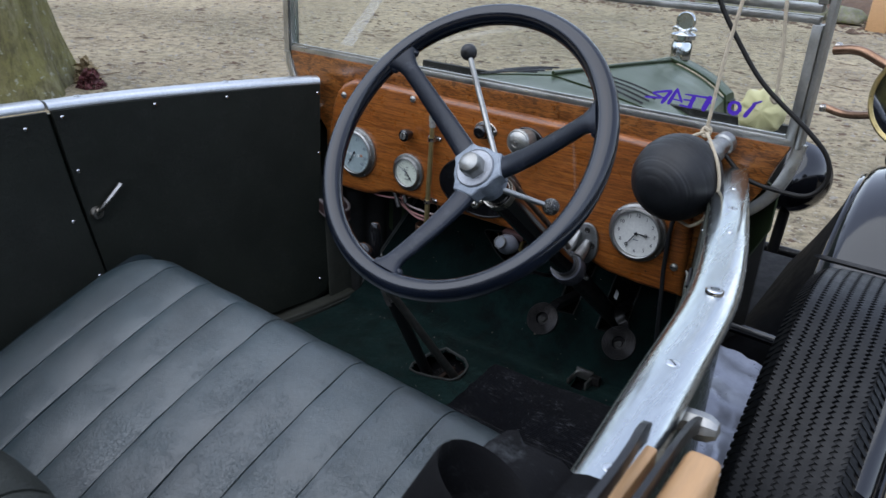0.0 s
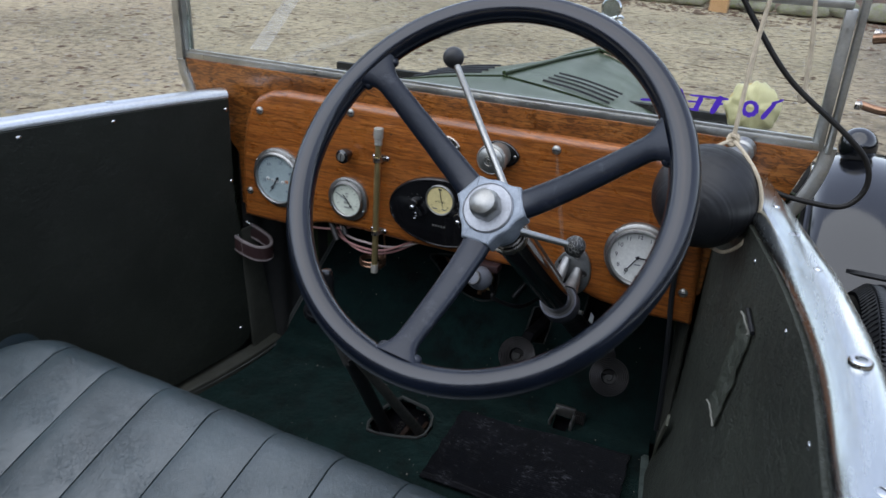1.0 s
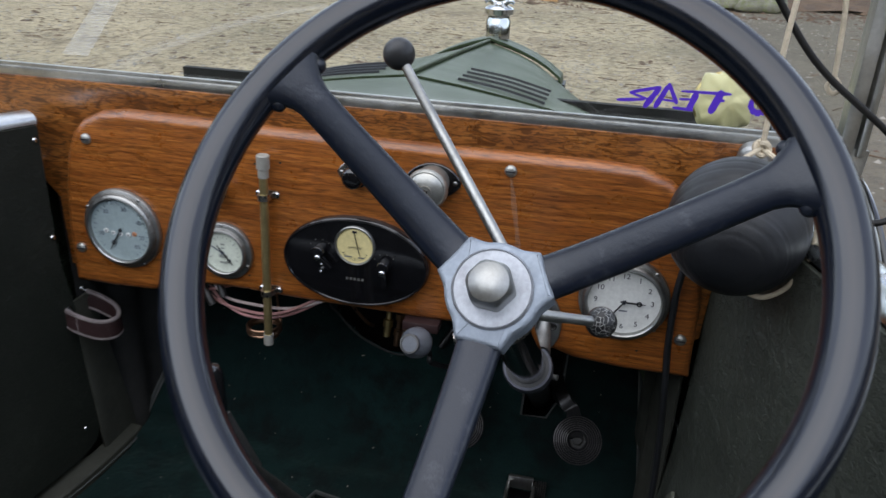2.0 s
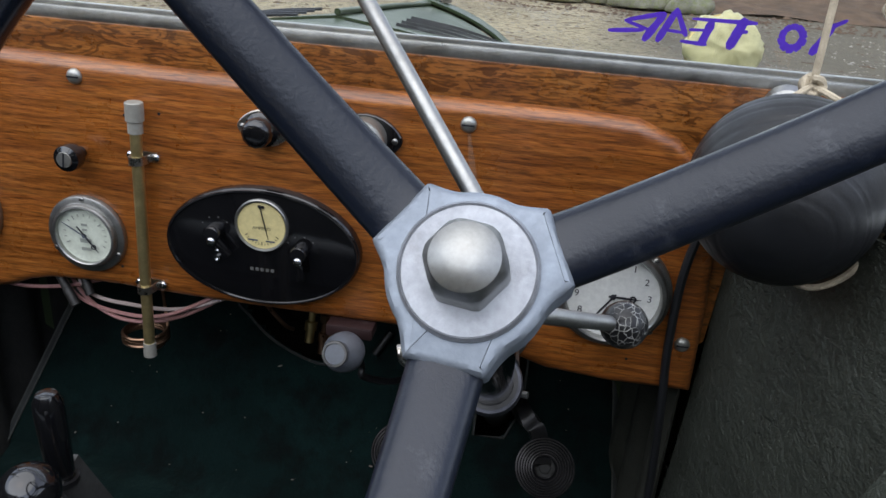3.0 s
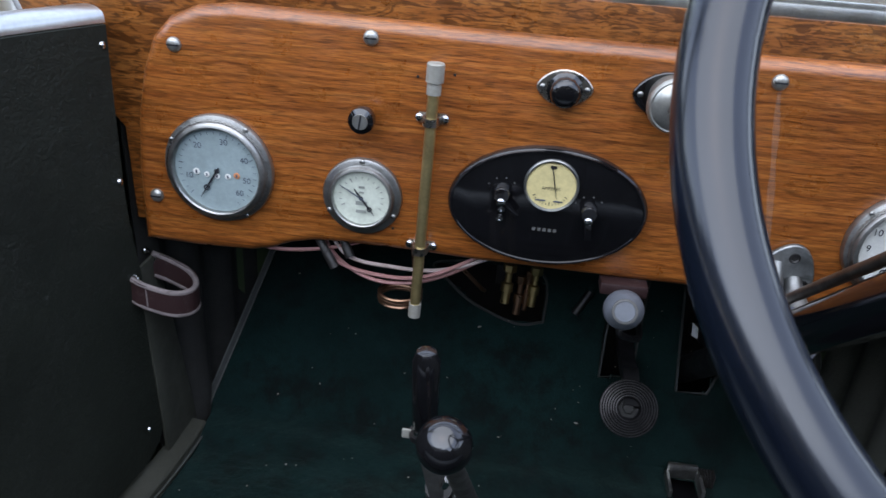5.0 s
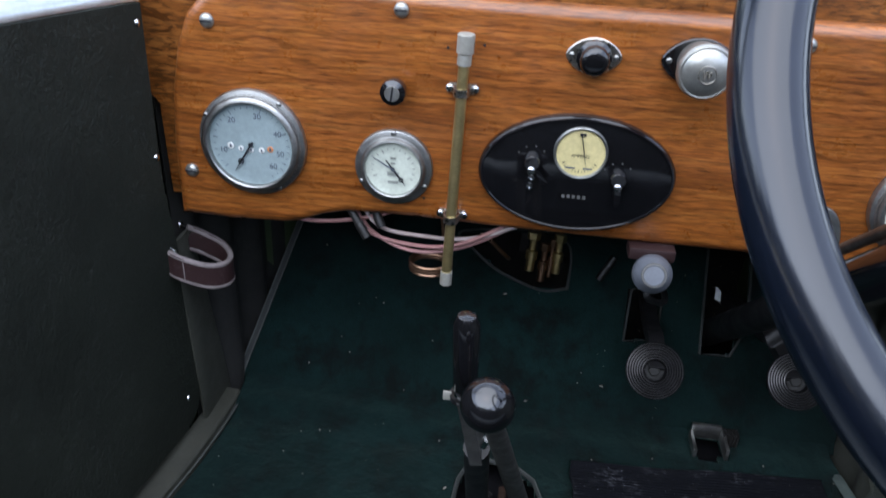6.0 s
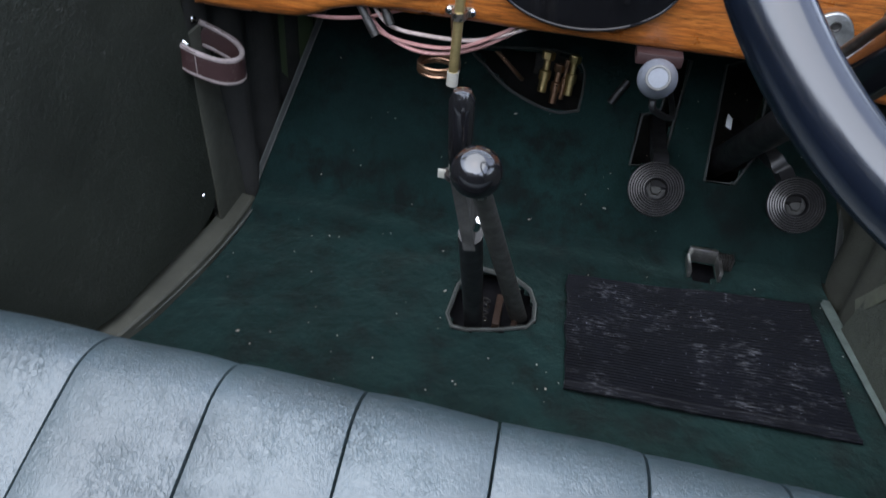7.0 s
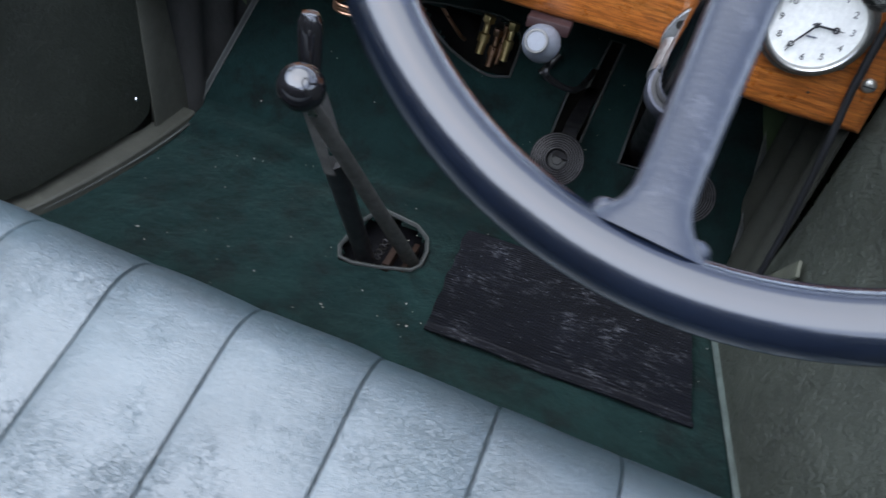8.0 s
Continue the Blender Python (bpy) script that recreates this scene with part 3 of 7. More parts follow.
def inner_x(y, z, side):
    low = max(0.0, min(0.069, cap_line(y) - 0.460))
    d = low * (max(0.0, 0.98 - z) / 0.56) ** 2
    return MID + side * (cap_line(y) - 0.0245 - d)


def carpet_right(y):
    return 0.386 - 0.16 * (y - 0.03)


def span(a, b, n):
    return [a + (b - a) * i / (n - 1) for i in range(n)]


FLOOR = 0.42
body = thing("car_body", "dark green open vintage touring car body", "car body", (MID, -0.4, 0.3))
for side, y0, y1 in ((1, -1.65, 0.02), (-1, -1.65, -0.5585)):
    rows = [[(inner_x(y, z, side), y, z) for y in span(y0, y1, 40)] for z in span(FLOOR, 0.990, 9)]
    if side < 0:
        rows = [[(x, y + 0.156 * (0.99 - z) * max(0.0, (y + 1.65) / 1.085), z) for x, y, z in row] for row in rows]
    if side > 0:
        rows = [[(x, y, z - cap_drop(y) * (z - FLOOR) / 0.57 - 0.008 * (z - FLOOR) / 0.57) for x, y, z in row] for row in rows]
        rows = [[(x + (carpet_right(y) + 0.011 - x) * max(0.0, (0.60 - z) / 0.18) ** 1.5, y, z) for x, y, z in row] for row in rows]
    part("side_trim" if side > 0 else "quarter_trim", sheet(rows, 0.006), "side_trim" if side > 0 else "door_trim", body,
         "dark green creased leathercloth side lining" if side > 0 else "black leathercloth quarter lining")
for side, y0, y1 in ((1, -1.65, 0.42), (-1, -1.65, 0.42)):
    rows = [[(MID + side * (cap_line(y) + 0.018 - 0.30 * max(0, 0.62 - z) ** 2), y, z) for y in span(y0, y1, 44)] for z in span(0.34, 0.975, 8)]
    part("outer_panel", sheet(rows, 0.004), "green_paint", body, "dark green painted outer panel")
DOME_SECTION = [(1.0, -0.06), (1.0, 0.02), (0.93, 0.26), (0.74, 0.46), (0.4, 0.58), (0, 0.62), (-0.4, 0.58), (-0.74, 0.46), (-0.93, 0.26), (-1.0, 0.02), (-1.0, -0.06)]
RAIL_SECTION = [(1.0, -0.1), (0.99, 0.16), (0.9, 0.36), (0.66, 0.5), (0.35, 0.58), (0, 0.6), (-0.35, 0.58), (-0.66, 0.5), (-0.9, 0.36), (-0.99, 0.16), (-1.0, -0.1)]
cap_pts = [(MID + cap_line(y) + 0.0005, y, 0.988 - cap_drop(y)) for y in span(-1.62, 0.01, 60)]
capping = part("capping", tube(cap_pts, 0.0268, section=DOME_SECTION, smooth=False, up=(0, 0, 1)), "cap_alu", body, "polished aluminium edge capping")
for y in (-0.208, -0.62, -0.78, -1.0):
    piece("screw", SLOTTED, capping, aim((MID + cap_line(y) + 0.002, y, 1.0035 - cap_drop(y)), (0, 0, 1), 40 * y * 9))
for y in (-0.12, -0.30):
    piece("screw", SMALL, capping, aim((MID + cap_line(y) + 0.002, y, 1.0035 - cap_drop(y)), (0, 0, 1)))
ring = lathe([(0.005, 0.006), (0.0085, 0.006), (0.010, 0.004), (0.010, 0), (0.012, -0.001), (0.005, -0.001), (0.005, 0.006)], 20, aim((MID + cap_line(-0.467) + 0.002, -0.467, 1.0035 - cap_drop(-0.467)), (0, 0, 1)))
part("hood_socket", ring, "chrome", capping, "chrome press-stud ring")
for y, z in ((-0.201, 0.965), (-0.36, 0.965), (-0.53, 0.965), (-0.7, 0.965), (-0.03, 0.955)):
    piece("screw", SMALL, body, aim((inner_x(y, z, 1) - 0.005, y, z - cap_drop(y) - 0.006), (-1, 0.15, 0)))
left_cap = [(MID - cap_line(y), y, 0.994) for y in span(-1.62, -0.5555, 30)]
part("quarter_capping", tube(left_cap, 0.0215, section=RAIL_SECTION, smooth=False, up=(0, 0, 1)), "alu", body, "aluminium capping on the rear quarter")
for y in (-0.60, -0.75):
    piece("screw", SMALL, body, aim((inner_x(y, 0.96, -1) + 0.006, y, 0.965), (1, 0, 0)))
for y, z in ((-0.548, 0.776), (-0.52, 0.655)):
    piece("screw", SMALL, body, aim((inner_x(y, z, -1) + 0.006, y, z), (1, 0, 0)))
# mending patch on the driver's side lining
patch_rows = []
for u in span(0, 1, 40):
    y, z = -0.250 + 0.020 * u, 0.900 - 0.145 * u
    w = 0.0175 + 0.0015 * math.sin(14 * u)
    patch_rows.append([(inner_x(y + s * w, z, 1) - 0.008 - (s + 1) * w * 0.08 - 0.0028 * noise.noise((u * 9, s * 2.2, 4)) - 0.002 * abs(s) ** 3, y + s * w * 0.95, z + s * w * 0.35) for s in span(-1, 1, 11)])
part("patch", sheet(patch_rows, 0.0015), "tape", body, "crinkled strip of tape with curled ends")
for row in (patch_rows[0], patch_rows[-1]):
    part("frayed_end", tube([(x - 0.003, y, z) for x, y, z in row], 0.0014, 6, smooth=False), "pale_thread", body, "pale frayed tape end")
part("patch_end", tube([(inner_x(-0.27, 0.9, 1) - 0.009, -0.274, 0.902), (inner_x(-0.24, 0.9, 1) - 0.011, -0.236, 0.912)], 0.003), "rubber", body)
# floor, toe board and footwell
TOE_Y, TOE_K = 0.11, 1.5
floor_pan = thing("floor_pan", "dark wooden floor and toe boards under the carpet", "floor", (MID, 0, FLOOR - 0.03), kind="structure")
part("board", block(-0.52, -1.6, FLOOR - 0.03, 0.48, -0.13, FLOOR - 0.012), "dark_inside", floor_pan)
# unseen tray and side strips, added to stop light leaking in from below
part("leak_tray", block(-0.52, -0.14, 0.325, 0.48, 0.44, 0.34), "dark_inside", floor_pan)
for s in (-0.52, 0.455):
    part("leak_side", block(s, -0.2, 0.33, s + 0.025, 0.44, FLOOR + 0.01), "dark_inside", floor_pan)
part("firewall", block(-0.50, 0.43, 0.30, 0.46, 0.445, 0.99), "dark_inside", floor_pan, "black bulkhead behind the dashboard")
part("tail", block(-0.56, -1.67, 0.34, 0.52, -1.65, 0.97, 0.004), "green_paint", floor_pan)


def toe(x, z, lift=0.0):
    """A place on the toe board by its x and height; lift is off the board towards the seat."""
    y = TOE_Y + (z - FLOOR) / TOE_K
    k = math.hypot(1, TOE_K)
    return Vector((x, y - lift * TOE_K / k, z + lift / k))


carpet = thing("floor_carpet", "dark green worn carpet with bound edges", "carpet", (MID, 0, FLOOR))


def carpet_sheet(x0, x1, ys, holes, top):
    """A carpet in cells, leaving the cells of the openings out."""
    bm = bmesh.new()
    grid = {}
    nx, ny = 90, 70

    def at(i, j):
        if (i, j) not in grid:
            u, v = i / nx, j / ny
            grid[i, j] = bm.verts.new(top(x0(v) + (x1(v) - x0(v)) * u, v))
        return grid[i, j]
    for i in range(nx):
        for j in range(ny):
            u, v = (i + 0.5) / nx, (j + 0.5) / ny
            x = x0(v) + (x1(v) - x0(v)) * u
            if any(h(x, v) for h in holes):
                continue
            bm.faces.new((at(i, j), at(i + 1, j), at(i + 1, j + 1), at(i, j + 1)))
    bmesh.ops.recalc_face_normals(bm, faces=bm.faces)
    bmesh.ops.solidify(bm, geom=bm.faces[:], thickness=0.006)
    return bm


def inside(poly):
    def test(x, y):
        hit = False
        for (ax, ay), (bx, by) in zip(poly, poly[1:] + poly[:1]):
            if (ay > y) != (by > y) and x < ax + (y - ay) / (by - ay) * (bx - ax):
                hit = not hit
        return hit
    return test


GEAR_HOLE = [(-0.112, -0.076), (-0.103, -0.096), (-0.085, -0.098), (-0.049, -0.089), (-0.010, -0.074), (-0.002, -0.060), (-0.003, -0.030), (-0.012, -0.003), (-0.034, 0.016), (-0.093, 0.026), (-0.108, -0.018)]
ACC_HOLE = [(0.204, 0.070), (0.238, 0.070), (0.238, 0.112), (0.204, 0.112)]
SLOT_1 = [(0.099, 0.53), (0.104, 0.59), (0.128, 0.60), (0.138, 0.66), (0.158, 0.66), (0.150, 0.60), (0.143, 0.535)]
SLOT_2 = [(0.205, 0.525), (0.206, 0.66), (0.235, 0.67), (0.268, 0.65), (0.266, 0.56), (0.246, 0.526)]
OPENING = [(-0.145, 0.64), (-0.127, 0.620), (-0.086, 0.596), (-0.026, 0.579), (0.008, 0.583), (0.014, 0.590), (0.011, 0.635), (-0.03, 0.65)]
FY0, FY1 = -0.55, 0.120


def on_floor(x, v):
    y = FY0 + (FY1 - FY0) * v
    lift = 0.004 * noise.noise((x * 6, y * 6, 1)) + 0.003 * noise.noise((x * 15, y * 15, 7)) + 0.007 * math.exp(-((y - 0.075 - 0.02 * noise.noise((x * 5, 2, 2))) / 0.02) ** 2) + (0.020 * max(0, (y - 0.05) / 0.07) ** 2 if y > 0.05 else 0)
    return (x, y, FLOOR + lift)


def carpet_left(y):
    return max(-0.50, -0.437 - 0.47 * max(0.0, 0.09 - y) ** 2)


part("floor_sheet", carpet_sheet(lambda v: carpet_left(FY0 + (FY1 - FY0) * v), lambda v: carpet_right(FY0 + (FY1 - FY0) * v) + 0.012, None,
     [lambda x, v: inside(GEAR_HOLE)(x, FY0 + (FY1 - FY0) * v), lambda x, v: inside(ACC_HOLE)(x, FY0 + (FY1 - FY0) * v)], on_floor), "carpet", carpet)
TZ0, TZ1 = 0.428, 0.80


def on_toe(x, v):
    z = TZ0 + (TZ1 - TZ0) * v
    return toe(x, z, 0.004 * noise.noise((x * 7, z * 7, 5)))


toe_left = lambda v: -0.452 + 0.115 * v
toe_right = lambda v: 0.408 - 0.04 * v
part("toe_sheet", carpet_sheet(toe_left, toe_right, None,
     [lambda x, v, p=p: inside(p)(x, TZ0 + (TZ1 - TZ0) * v) for p in (SLOT_1, SLOT_2, OPENING)], on_toe), "carpet", carpet)
def bound_edge(name, line, width, material, label):
    """A flat tape along a line of (point, sideways) pairs, with a stitched welt on both its edges."""
    rows = [[p, p + side * width * 0.5 + up * 0.0012, p + side * width] for p, side, up in line]
    tape = part(name, sheet(rows, 0.0016), material, carpet, label)
    for k in (0, 2):
        part("welt", tube([row[k] for row in rows], 0.0011, 6, smooth=False), "piping", tape)


for name, pts, r in (("gear_hole_binding", [(x, y, FLOOR + 0.003) for x, y in GEAR_HOLE], 0.0028),
                     ("slot_binding", [toe(x, z, 0.003) for x, z in SLOT_1], 0.0020),
                     ("slot_binding", [toe(x, z, 0.003) for x, z in SLOT_2], 0.0020),
                     ("opening_binding", [toe(x, z, 0.003) for x, z in OPENING], 0.0020)):
    part(name, tube(pts, r, 6, closed=True, smooth=name[0] == "o"), "binding", carpet, "grey stitched edge binding")
part("gear_hole_welt", tube([(x * 1.03 + 0.0015, y * 1.03 + 0.001, FLOOR + 0.0055) for x, y in GEAR_HOLE], 0.0010, 6, closed=True, smooth=False), "piping", carpet, "pale stitched welt")
UP, TOE_UP = Vector((0, 0, 1)), (toe(0, 0.5, 1) - toe(0, 0.5))
bound_edge("edge_binding", [(toe(toe_left(v) - 0.003, TZ0 + (TZ1 - TZ0) * v, 0.005), Vector((1, 0, 0)), TOE_UP) for v in span(0, 1, 12)], 0.008, "binding", "grey taped carpet edge")
bound_edge("edge_binding", [(toe(toe_right(v) - 0.006, TZ0 + (TZ1 - TZ0) * v, 0.005), Vector((1, 0, 0)), TOE_UP) for v in span(0, 1, 12)], 0.008, "binding", "grey taped carpet edge")
bound_edge("edge_binding", [(Vector((carpet_left(y) - 0.002, y, FLOOR + 0.008)), Vector((1, 0, 0)), UP) for y in span(-0.40, 0.094, 24)], 0.007, "binding", "dark taped carpet edge")
rows = [[(carpet_right(y) - 0.001, y, FLOOR + 0.008), (carpet_right(y) + 0.006, y, FLOOR + 0.0105 + 0.001 * noise.noise((y * 40, 1, 1))), (carpet_right(y) + 0.013, y, FLOOR + 0.010)] for y in span(-0.45, 0.075, 50)]
part("edge_tape", sheet(rows, 0.002), "edging", carpet, "scuffed green-grey edge tape")
crumbs = bmesh.new()
rng = random.Random(5)
for i in range(170):
    x, y = rng.uniform(-0.43, 0.4), rng.uniform(-0.42, 0.30)
    s = rng.uniform(0.0004, 0.0011) * (1 if rng.random() < 0.9 else 1.7)
    p = Vector((x, y, FLOOR + 0.008)) if y < 0.08 else toe(x * 0.85, 0.44 + (y - 0.08) * 1.0, 0.006)
    bmesh.ops.create_icosphere(crumbs, subdivisions=1, radius=s, matrix=Matrix.Translation(p) @ Matrix.Rotation(rng.random() * 6, 4, "Z") @ Matrix.Diagonal((1, rng.uniform(0.4, 2.2), 0.6, 1)))
lone("grit", crumbs, "pebble", "pale crumbs and grit scattered on the carpet", "grit", (0, 0, FLOOR), kind="stuff")
# engine bits behind the opening in the toe board
gearbox = thing("gearbox_top", "greasy gearbox housing below the lever opening", "gearbox", (-0.06, -0.03, 0.34))
part("housing", block(-0.14, -0.12, 0.345, 0.03, 0.06, 0.385, 0.012), "valance", gearbox)
part("gate", merged(block(-0.055, -0.06, 0.385, -0.045, 0.0, 0.405, 0.002), block(-0.03, -0.06, 0.385, -0.022, 0.005, 0.402, 0.002)), "rust", gearbox, "rusty selector gate")
for k in range(4):
    part("spring", tube([(-0.068 + 0.005 * math.cos(a), -0.05 + 0.012 * k + 0.004 * a / 6.28, 0.40 + 0.005 * math.sin(a)) for a in span(0, 6.28, 8)], 0.0012, 5), "steel", gearbox)
pipes = thing("carburettor_unions", "brass pipe unions glinting behind the toe board", "pipe fittings", (0, 0.27, 0.58))
for x, r, z, metal in ((-0.042, 0.0065, 0.622, "brass"), (-0.024, 0.0055, 0.606, "copper"), (-0.004, 0.006, 0.622, "brass"), (-0.013, 0.0035, 0.614, "copper")):
    union = part("union", lathe([(0, -0.026), (r, -0.026), (r, -0.008), (r * 1.35, -0.008), (r * 1.35, 0.004), (r * 0.8, 0.006), (r * 0.8, 0.03), (0, 0.03)], 16, aim((x, 0.245, z), (0.05, 0.25, 1))), metal, pipes)
    part("union_nut", lathe([(0, 0.020), (r * 1.2, 0.020), (r * 1.5, 0.022), (r * 1.5, 0.031), (0, 0.033)], 6, aim((x, 0.245, z), (0.05, 0.25, 1))), metal, union)
part("feed_pipe", tube([(-0.118, 0.262, 0.640), (-0.098, 0.250, 0.628), (-0.080, 0.248, 0.612), (-0.074, 0.262, 0.600)], 0.003, 8), "copper", pipes, "bent copper pipe")
part("bracket", block(-0.06, 0.285, 0.60, 0.02, 0.30, 0.64, 0.003), "steel", pipes)

# rubber heel mat with fine ribs
X0, X1, Y0, Y1 = 0.035, 0.360, -0.169, 0.0385
rows = []
for k in range(46 * 4 + 1):
    y = Y0 + (Y1 - Y0) * k / (46 * 4)
    rib = (0.0026 if k % 4 in (1, 2) else 0.0) if 9 < k < 46 * 4 - 2 else (0.003 if 1 < k < 5 else 0.001)
    row = []
    for x in span(X0, X1, 24):
        x += (Y1 - y) * (0.04 + 0.04 * (x - X0) / (X1 - X0)) + 0.0035 * noise.noise((x * 3, y * 38, 6))
        skew = 0.08 * (x - X0) * (y - Y0) / (Y1 - Y0)
        row.append((x, y + skew + 0.004 * noise.noise((x * 4, y * 4, 8)), FLOOR + 0.0082 + rib + 0.003 * noise.noise((x * 9, y * 9, 0)) + 0.020 * max(0.0, (y - 0.045) / 0.07) ** 2))
    rows.append(row)
heel = sheet(rows, 0.003)
lone("heel_mat", heel, "mat_rubber", "black ribbed rubber heel mat with dusty scuffs", "mat", (0.2, -0.05, FLOOR))

# footwell side linings, pillar, sill
foot = thing("footwell_lining", "dark green lining of the footwell sides", "lining", (MID, 0.2, FLOOR))
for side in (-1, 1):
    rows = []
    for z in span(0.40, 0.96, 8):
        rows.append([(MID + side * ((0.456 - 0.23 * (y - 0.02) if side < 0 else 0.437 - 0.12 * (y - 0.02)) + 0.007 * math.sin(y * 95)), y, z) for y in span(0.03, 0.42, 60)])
    # same cloth on both sides: olive on the right, the underside's near-black on the left
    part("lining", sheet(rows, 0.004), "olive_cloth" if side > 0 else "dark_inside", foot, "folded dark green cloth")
part("strut", tube([(0.404, 0.03, 0.462), (0.408, -0.012, 0.53), (0.420, -0.06, 0.61)], 0.010, section=[(-1, -0.2), (1, -0.2), (1, 0.2), (-1, 0.2)], up=(-1, 0, 0)), "strut", foot, "worn olive strut")
rows = []
for z in span(0.41, 0.72, 14):
    back, front = 0.0025 + (0.657 - z) * 0.062, 0.0607 + (0.619 - z) * 0.215
    rows.append([(-0.459 - (0.0015 if u in (0.0, 1.0) else 0) + 0.0006 * noise.noise((z * 30, u * 4, 2)), back + (front - back) * u, z) for u in (0.0, 0.06, 0.35, 0.65, 0.94, 1.0)])
part("pillar", sheet(rows, 0.004), "pillar", foot, "scuffed green door pillar")
# ---- passenger door ----
door = thing("passenger_door", "closed black-lined car door with aluminium top rail", "door", (-0.53, -0.28, 0.46))


def door_x(y):
    return inner_x(min(y, -0.002), 0.98, -1) + 0.026 * math.exp(min(0.0, y) / 0.13)


RAKE = 0.156


def door_low(y):
    r = 0.048
    low = 0.452
    if y > -0.012 - r:
        d = y - (-0.012 - r)
        low += r - math.sqrt(max(0.0, r * r - d * d))
    return low


sill_rows = []
for y in span(-0.52, 0.084, 34):
    inner = max(-0.497, -0.4355 - 0.47 * max(0.0, 0.075 - y) ** 2)
    sill_rows.append([(min(door_x(y) - 0.01, inner - 0.03), y, 0.441), ((inner - 0.466) / 2, y, 0.4395) if y > 0.02 else (inner - 0.012, y, 0.4395), (inner - 0.0025, y, 0.4385), (inner, y, 0.436), (inner + 0.001, y, FLOOR - 0.004)])
part("sill", sheet(sill_rows, 0.003), "pillar", foot, "green painted door sill with worn edge")

rows = []
for k in range(13):
    v = k / 12
    row = []
    for y in span(-0.552, -0.012, 40):
        z = door_low(y) + (0.991 - door_low(y)) * v
        lean = 0.034 * max(0.0, min(1.0, (0.80 - z) / 0.2)) * max(0.0, (y + 0.25) / 0.238) ** 2
        row.append((door_x(y) + 0.13 * (0.984 - z) ** 2 * min(1, -y / 0.2) - 0.012 * (1 - v) * math.exp(y / 0.1), y + lean + RAKE * (0.994 - z) * max(0.0, (-y - 0.2) / 0.352), z))
    rows.append(row)
part("trim_panel", sheet(rows, 0.010), "door_trim", door, "black leathercloth door lining")
top_pts = [(door_x(y) - 0.016, y, 0.994) for y in span(-0.553, -0.004, 30)]
rail = part("top_rail", tube(top_pts, 0.021, section=RAIL_SECTION, smooth=False, up=(0, 0, 1)), "alu", door, "aluminium door capping")
for y in (-0.49, -0.20):
    piece("screw", SLOTTED, rail, aim((door_x(y) - 0.016, y, 1.007), (0, 0, 1)))
for y, z in ((-0.535, 0.978), (-0.36, 0.979), (-0.215, 0.979), (-0.02, 0.972), (-0.018, 0.831), (-0.018, 0.503), (-0.522, 0.872)):
    piece("screw", SMALL, door, aim((door_x(y) + 0.0095 + 0.13 * (0.984 - z) ** 2 * min(1, -y / 0.2) - 0.012 * (1 - (z - 0.462) / 0.529) * math.exp(y / 0.1), y, z), (1, 0.2, 0)))
hx = door_x(-0.5)
lever = part("door_handle", merged(lathe([(0, 0.014), (0.011, 0.013), (0.013, 0.008), (0.014, 0), (0.018, -0.002), (0.018, -0.006)], 18, aim((hx + 0.008, -0.50, 0.782), (1, 0, 0))),
             tube([(hx + 0.018, -0.50, 0.782), (hx + 0.026, -0.492, 0.797), (hx + 0.030, -0.474, 0.815), (hx + 0.030, -0.452, 0.834)], lambda u: 0.005 + 0.003 * u, 10, section=[(-1, -0.35), (-0.6, -0.6), (0.6, -0.6), (1, -0.35), (1, 0.35), (0.6, 0.6), (-0.6, 0.6), (-1, 0.35)])), "nickel", door, "nickel lever handle")

strap = thing("door_check_strap", "looped oxblood leather door check strap with white stitching", "strap", (-0.44, 0.0, 0.70))
loop = [(-0.466, -0.012, 0.700), (-0.448, -0.014, 0.697), (-0.420, -0.006, 0.694), (-0.405, 0.010, 0.694), (-0.404, 0.028, 0.696), (-0.418, 0.040, 0.700), (-0.440, 0.038, 0.706), (-0.456, 0.030, 0.712)]
loop = [(x, y, z - 0.30 * (x + 0.462)) for x, y, z in loop]
part("leather", tube(loop, 0.0150, section=[(-0.17, -1), (0.17, -1), (0.17, 1), (-0.17, 1)], up=(0, 0, 1)), "strap", strap)
for dz in (-0.0140, 0.0140):
    part("cut_edge", tube([(x, y, z + dz) for x, y, z in loop], 0.0034, 8), "suede", strap, "pale cut leather edge")
for u in (1.2, 2.6, 5.2, 6.4):
    a, b = Vector(loop[int(u)]), Vector(loop[int(u) + 1])
    p = a.lerp(b, u % 1)
    out = (p - Vector((-0.437, 0.012, p.z))).normalized() * 0.0030
    part("stitching", tube([p + out + Vector((0, 0, -0.012)), p + out + Vector((0, 0, 0.012))], 0.0009, 6, smooth=False), "suede", strap, "row of pale stitches")
for p in ((-0.4656, -0.0087, 0.7196), (-0.4690, -0.001, 0.6620), (-0.4649, 0.033, 0.7251)):
    piece("screw", SMALL, strap, aim(p, (1, -0.3, 0.2)))
for a, b in (((-0.4656, -0.0087, 0.7196), (-0.452, -0.012, 0.706)), ((-0.4649, 0.033, 0.7251), (-0.454, 0.032, 0.714))):
    part("staple", tube([a, ((a[0] + b[0]) / 2 + 0.006, (a[1] + b[1]) / 2, (a[2] + b[2]) / 2), b], 0.002, 6), "chrome", strap)

# ---- seat ----
SEAMS = [-0.505, -0.396, -0.301, -0.208, -0.1165, -0.024, 0.072, 0.163, 0.254, 0.345, 0.437, 0.505]


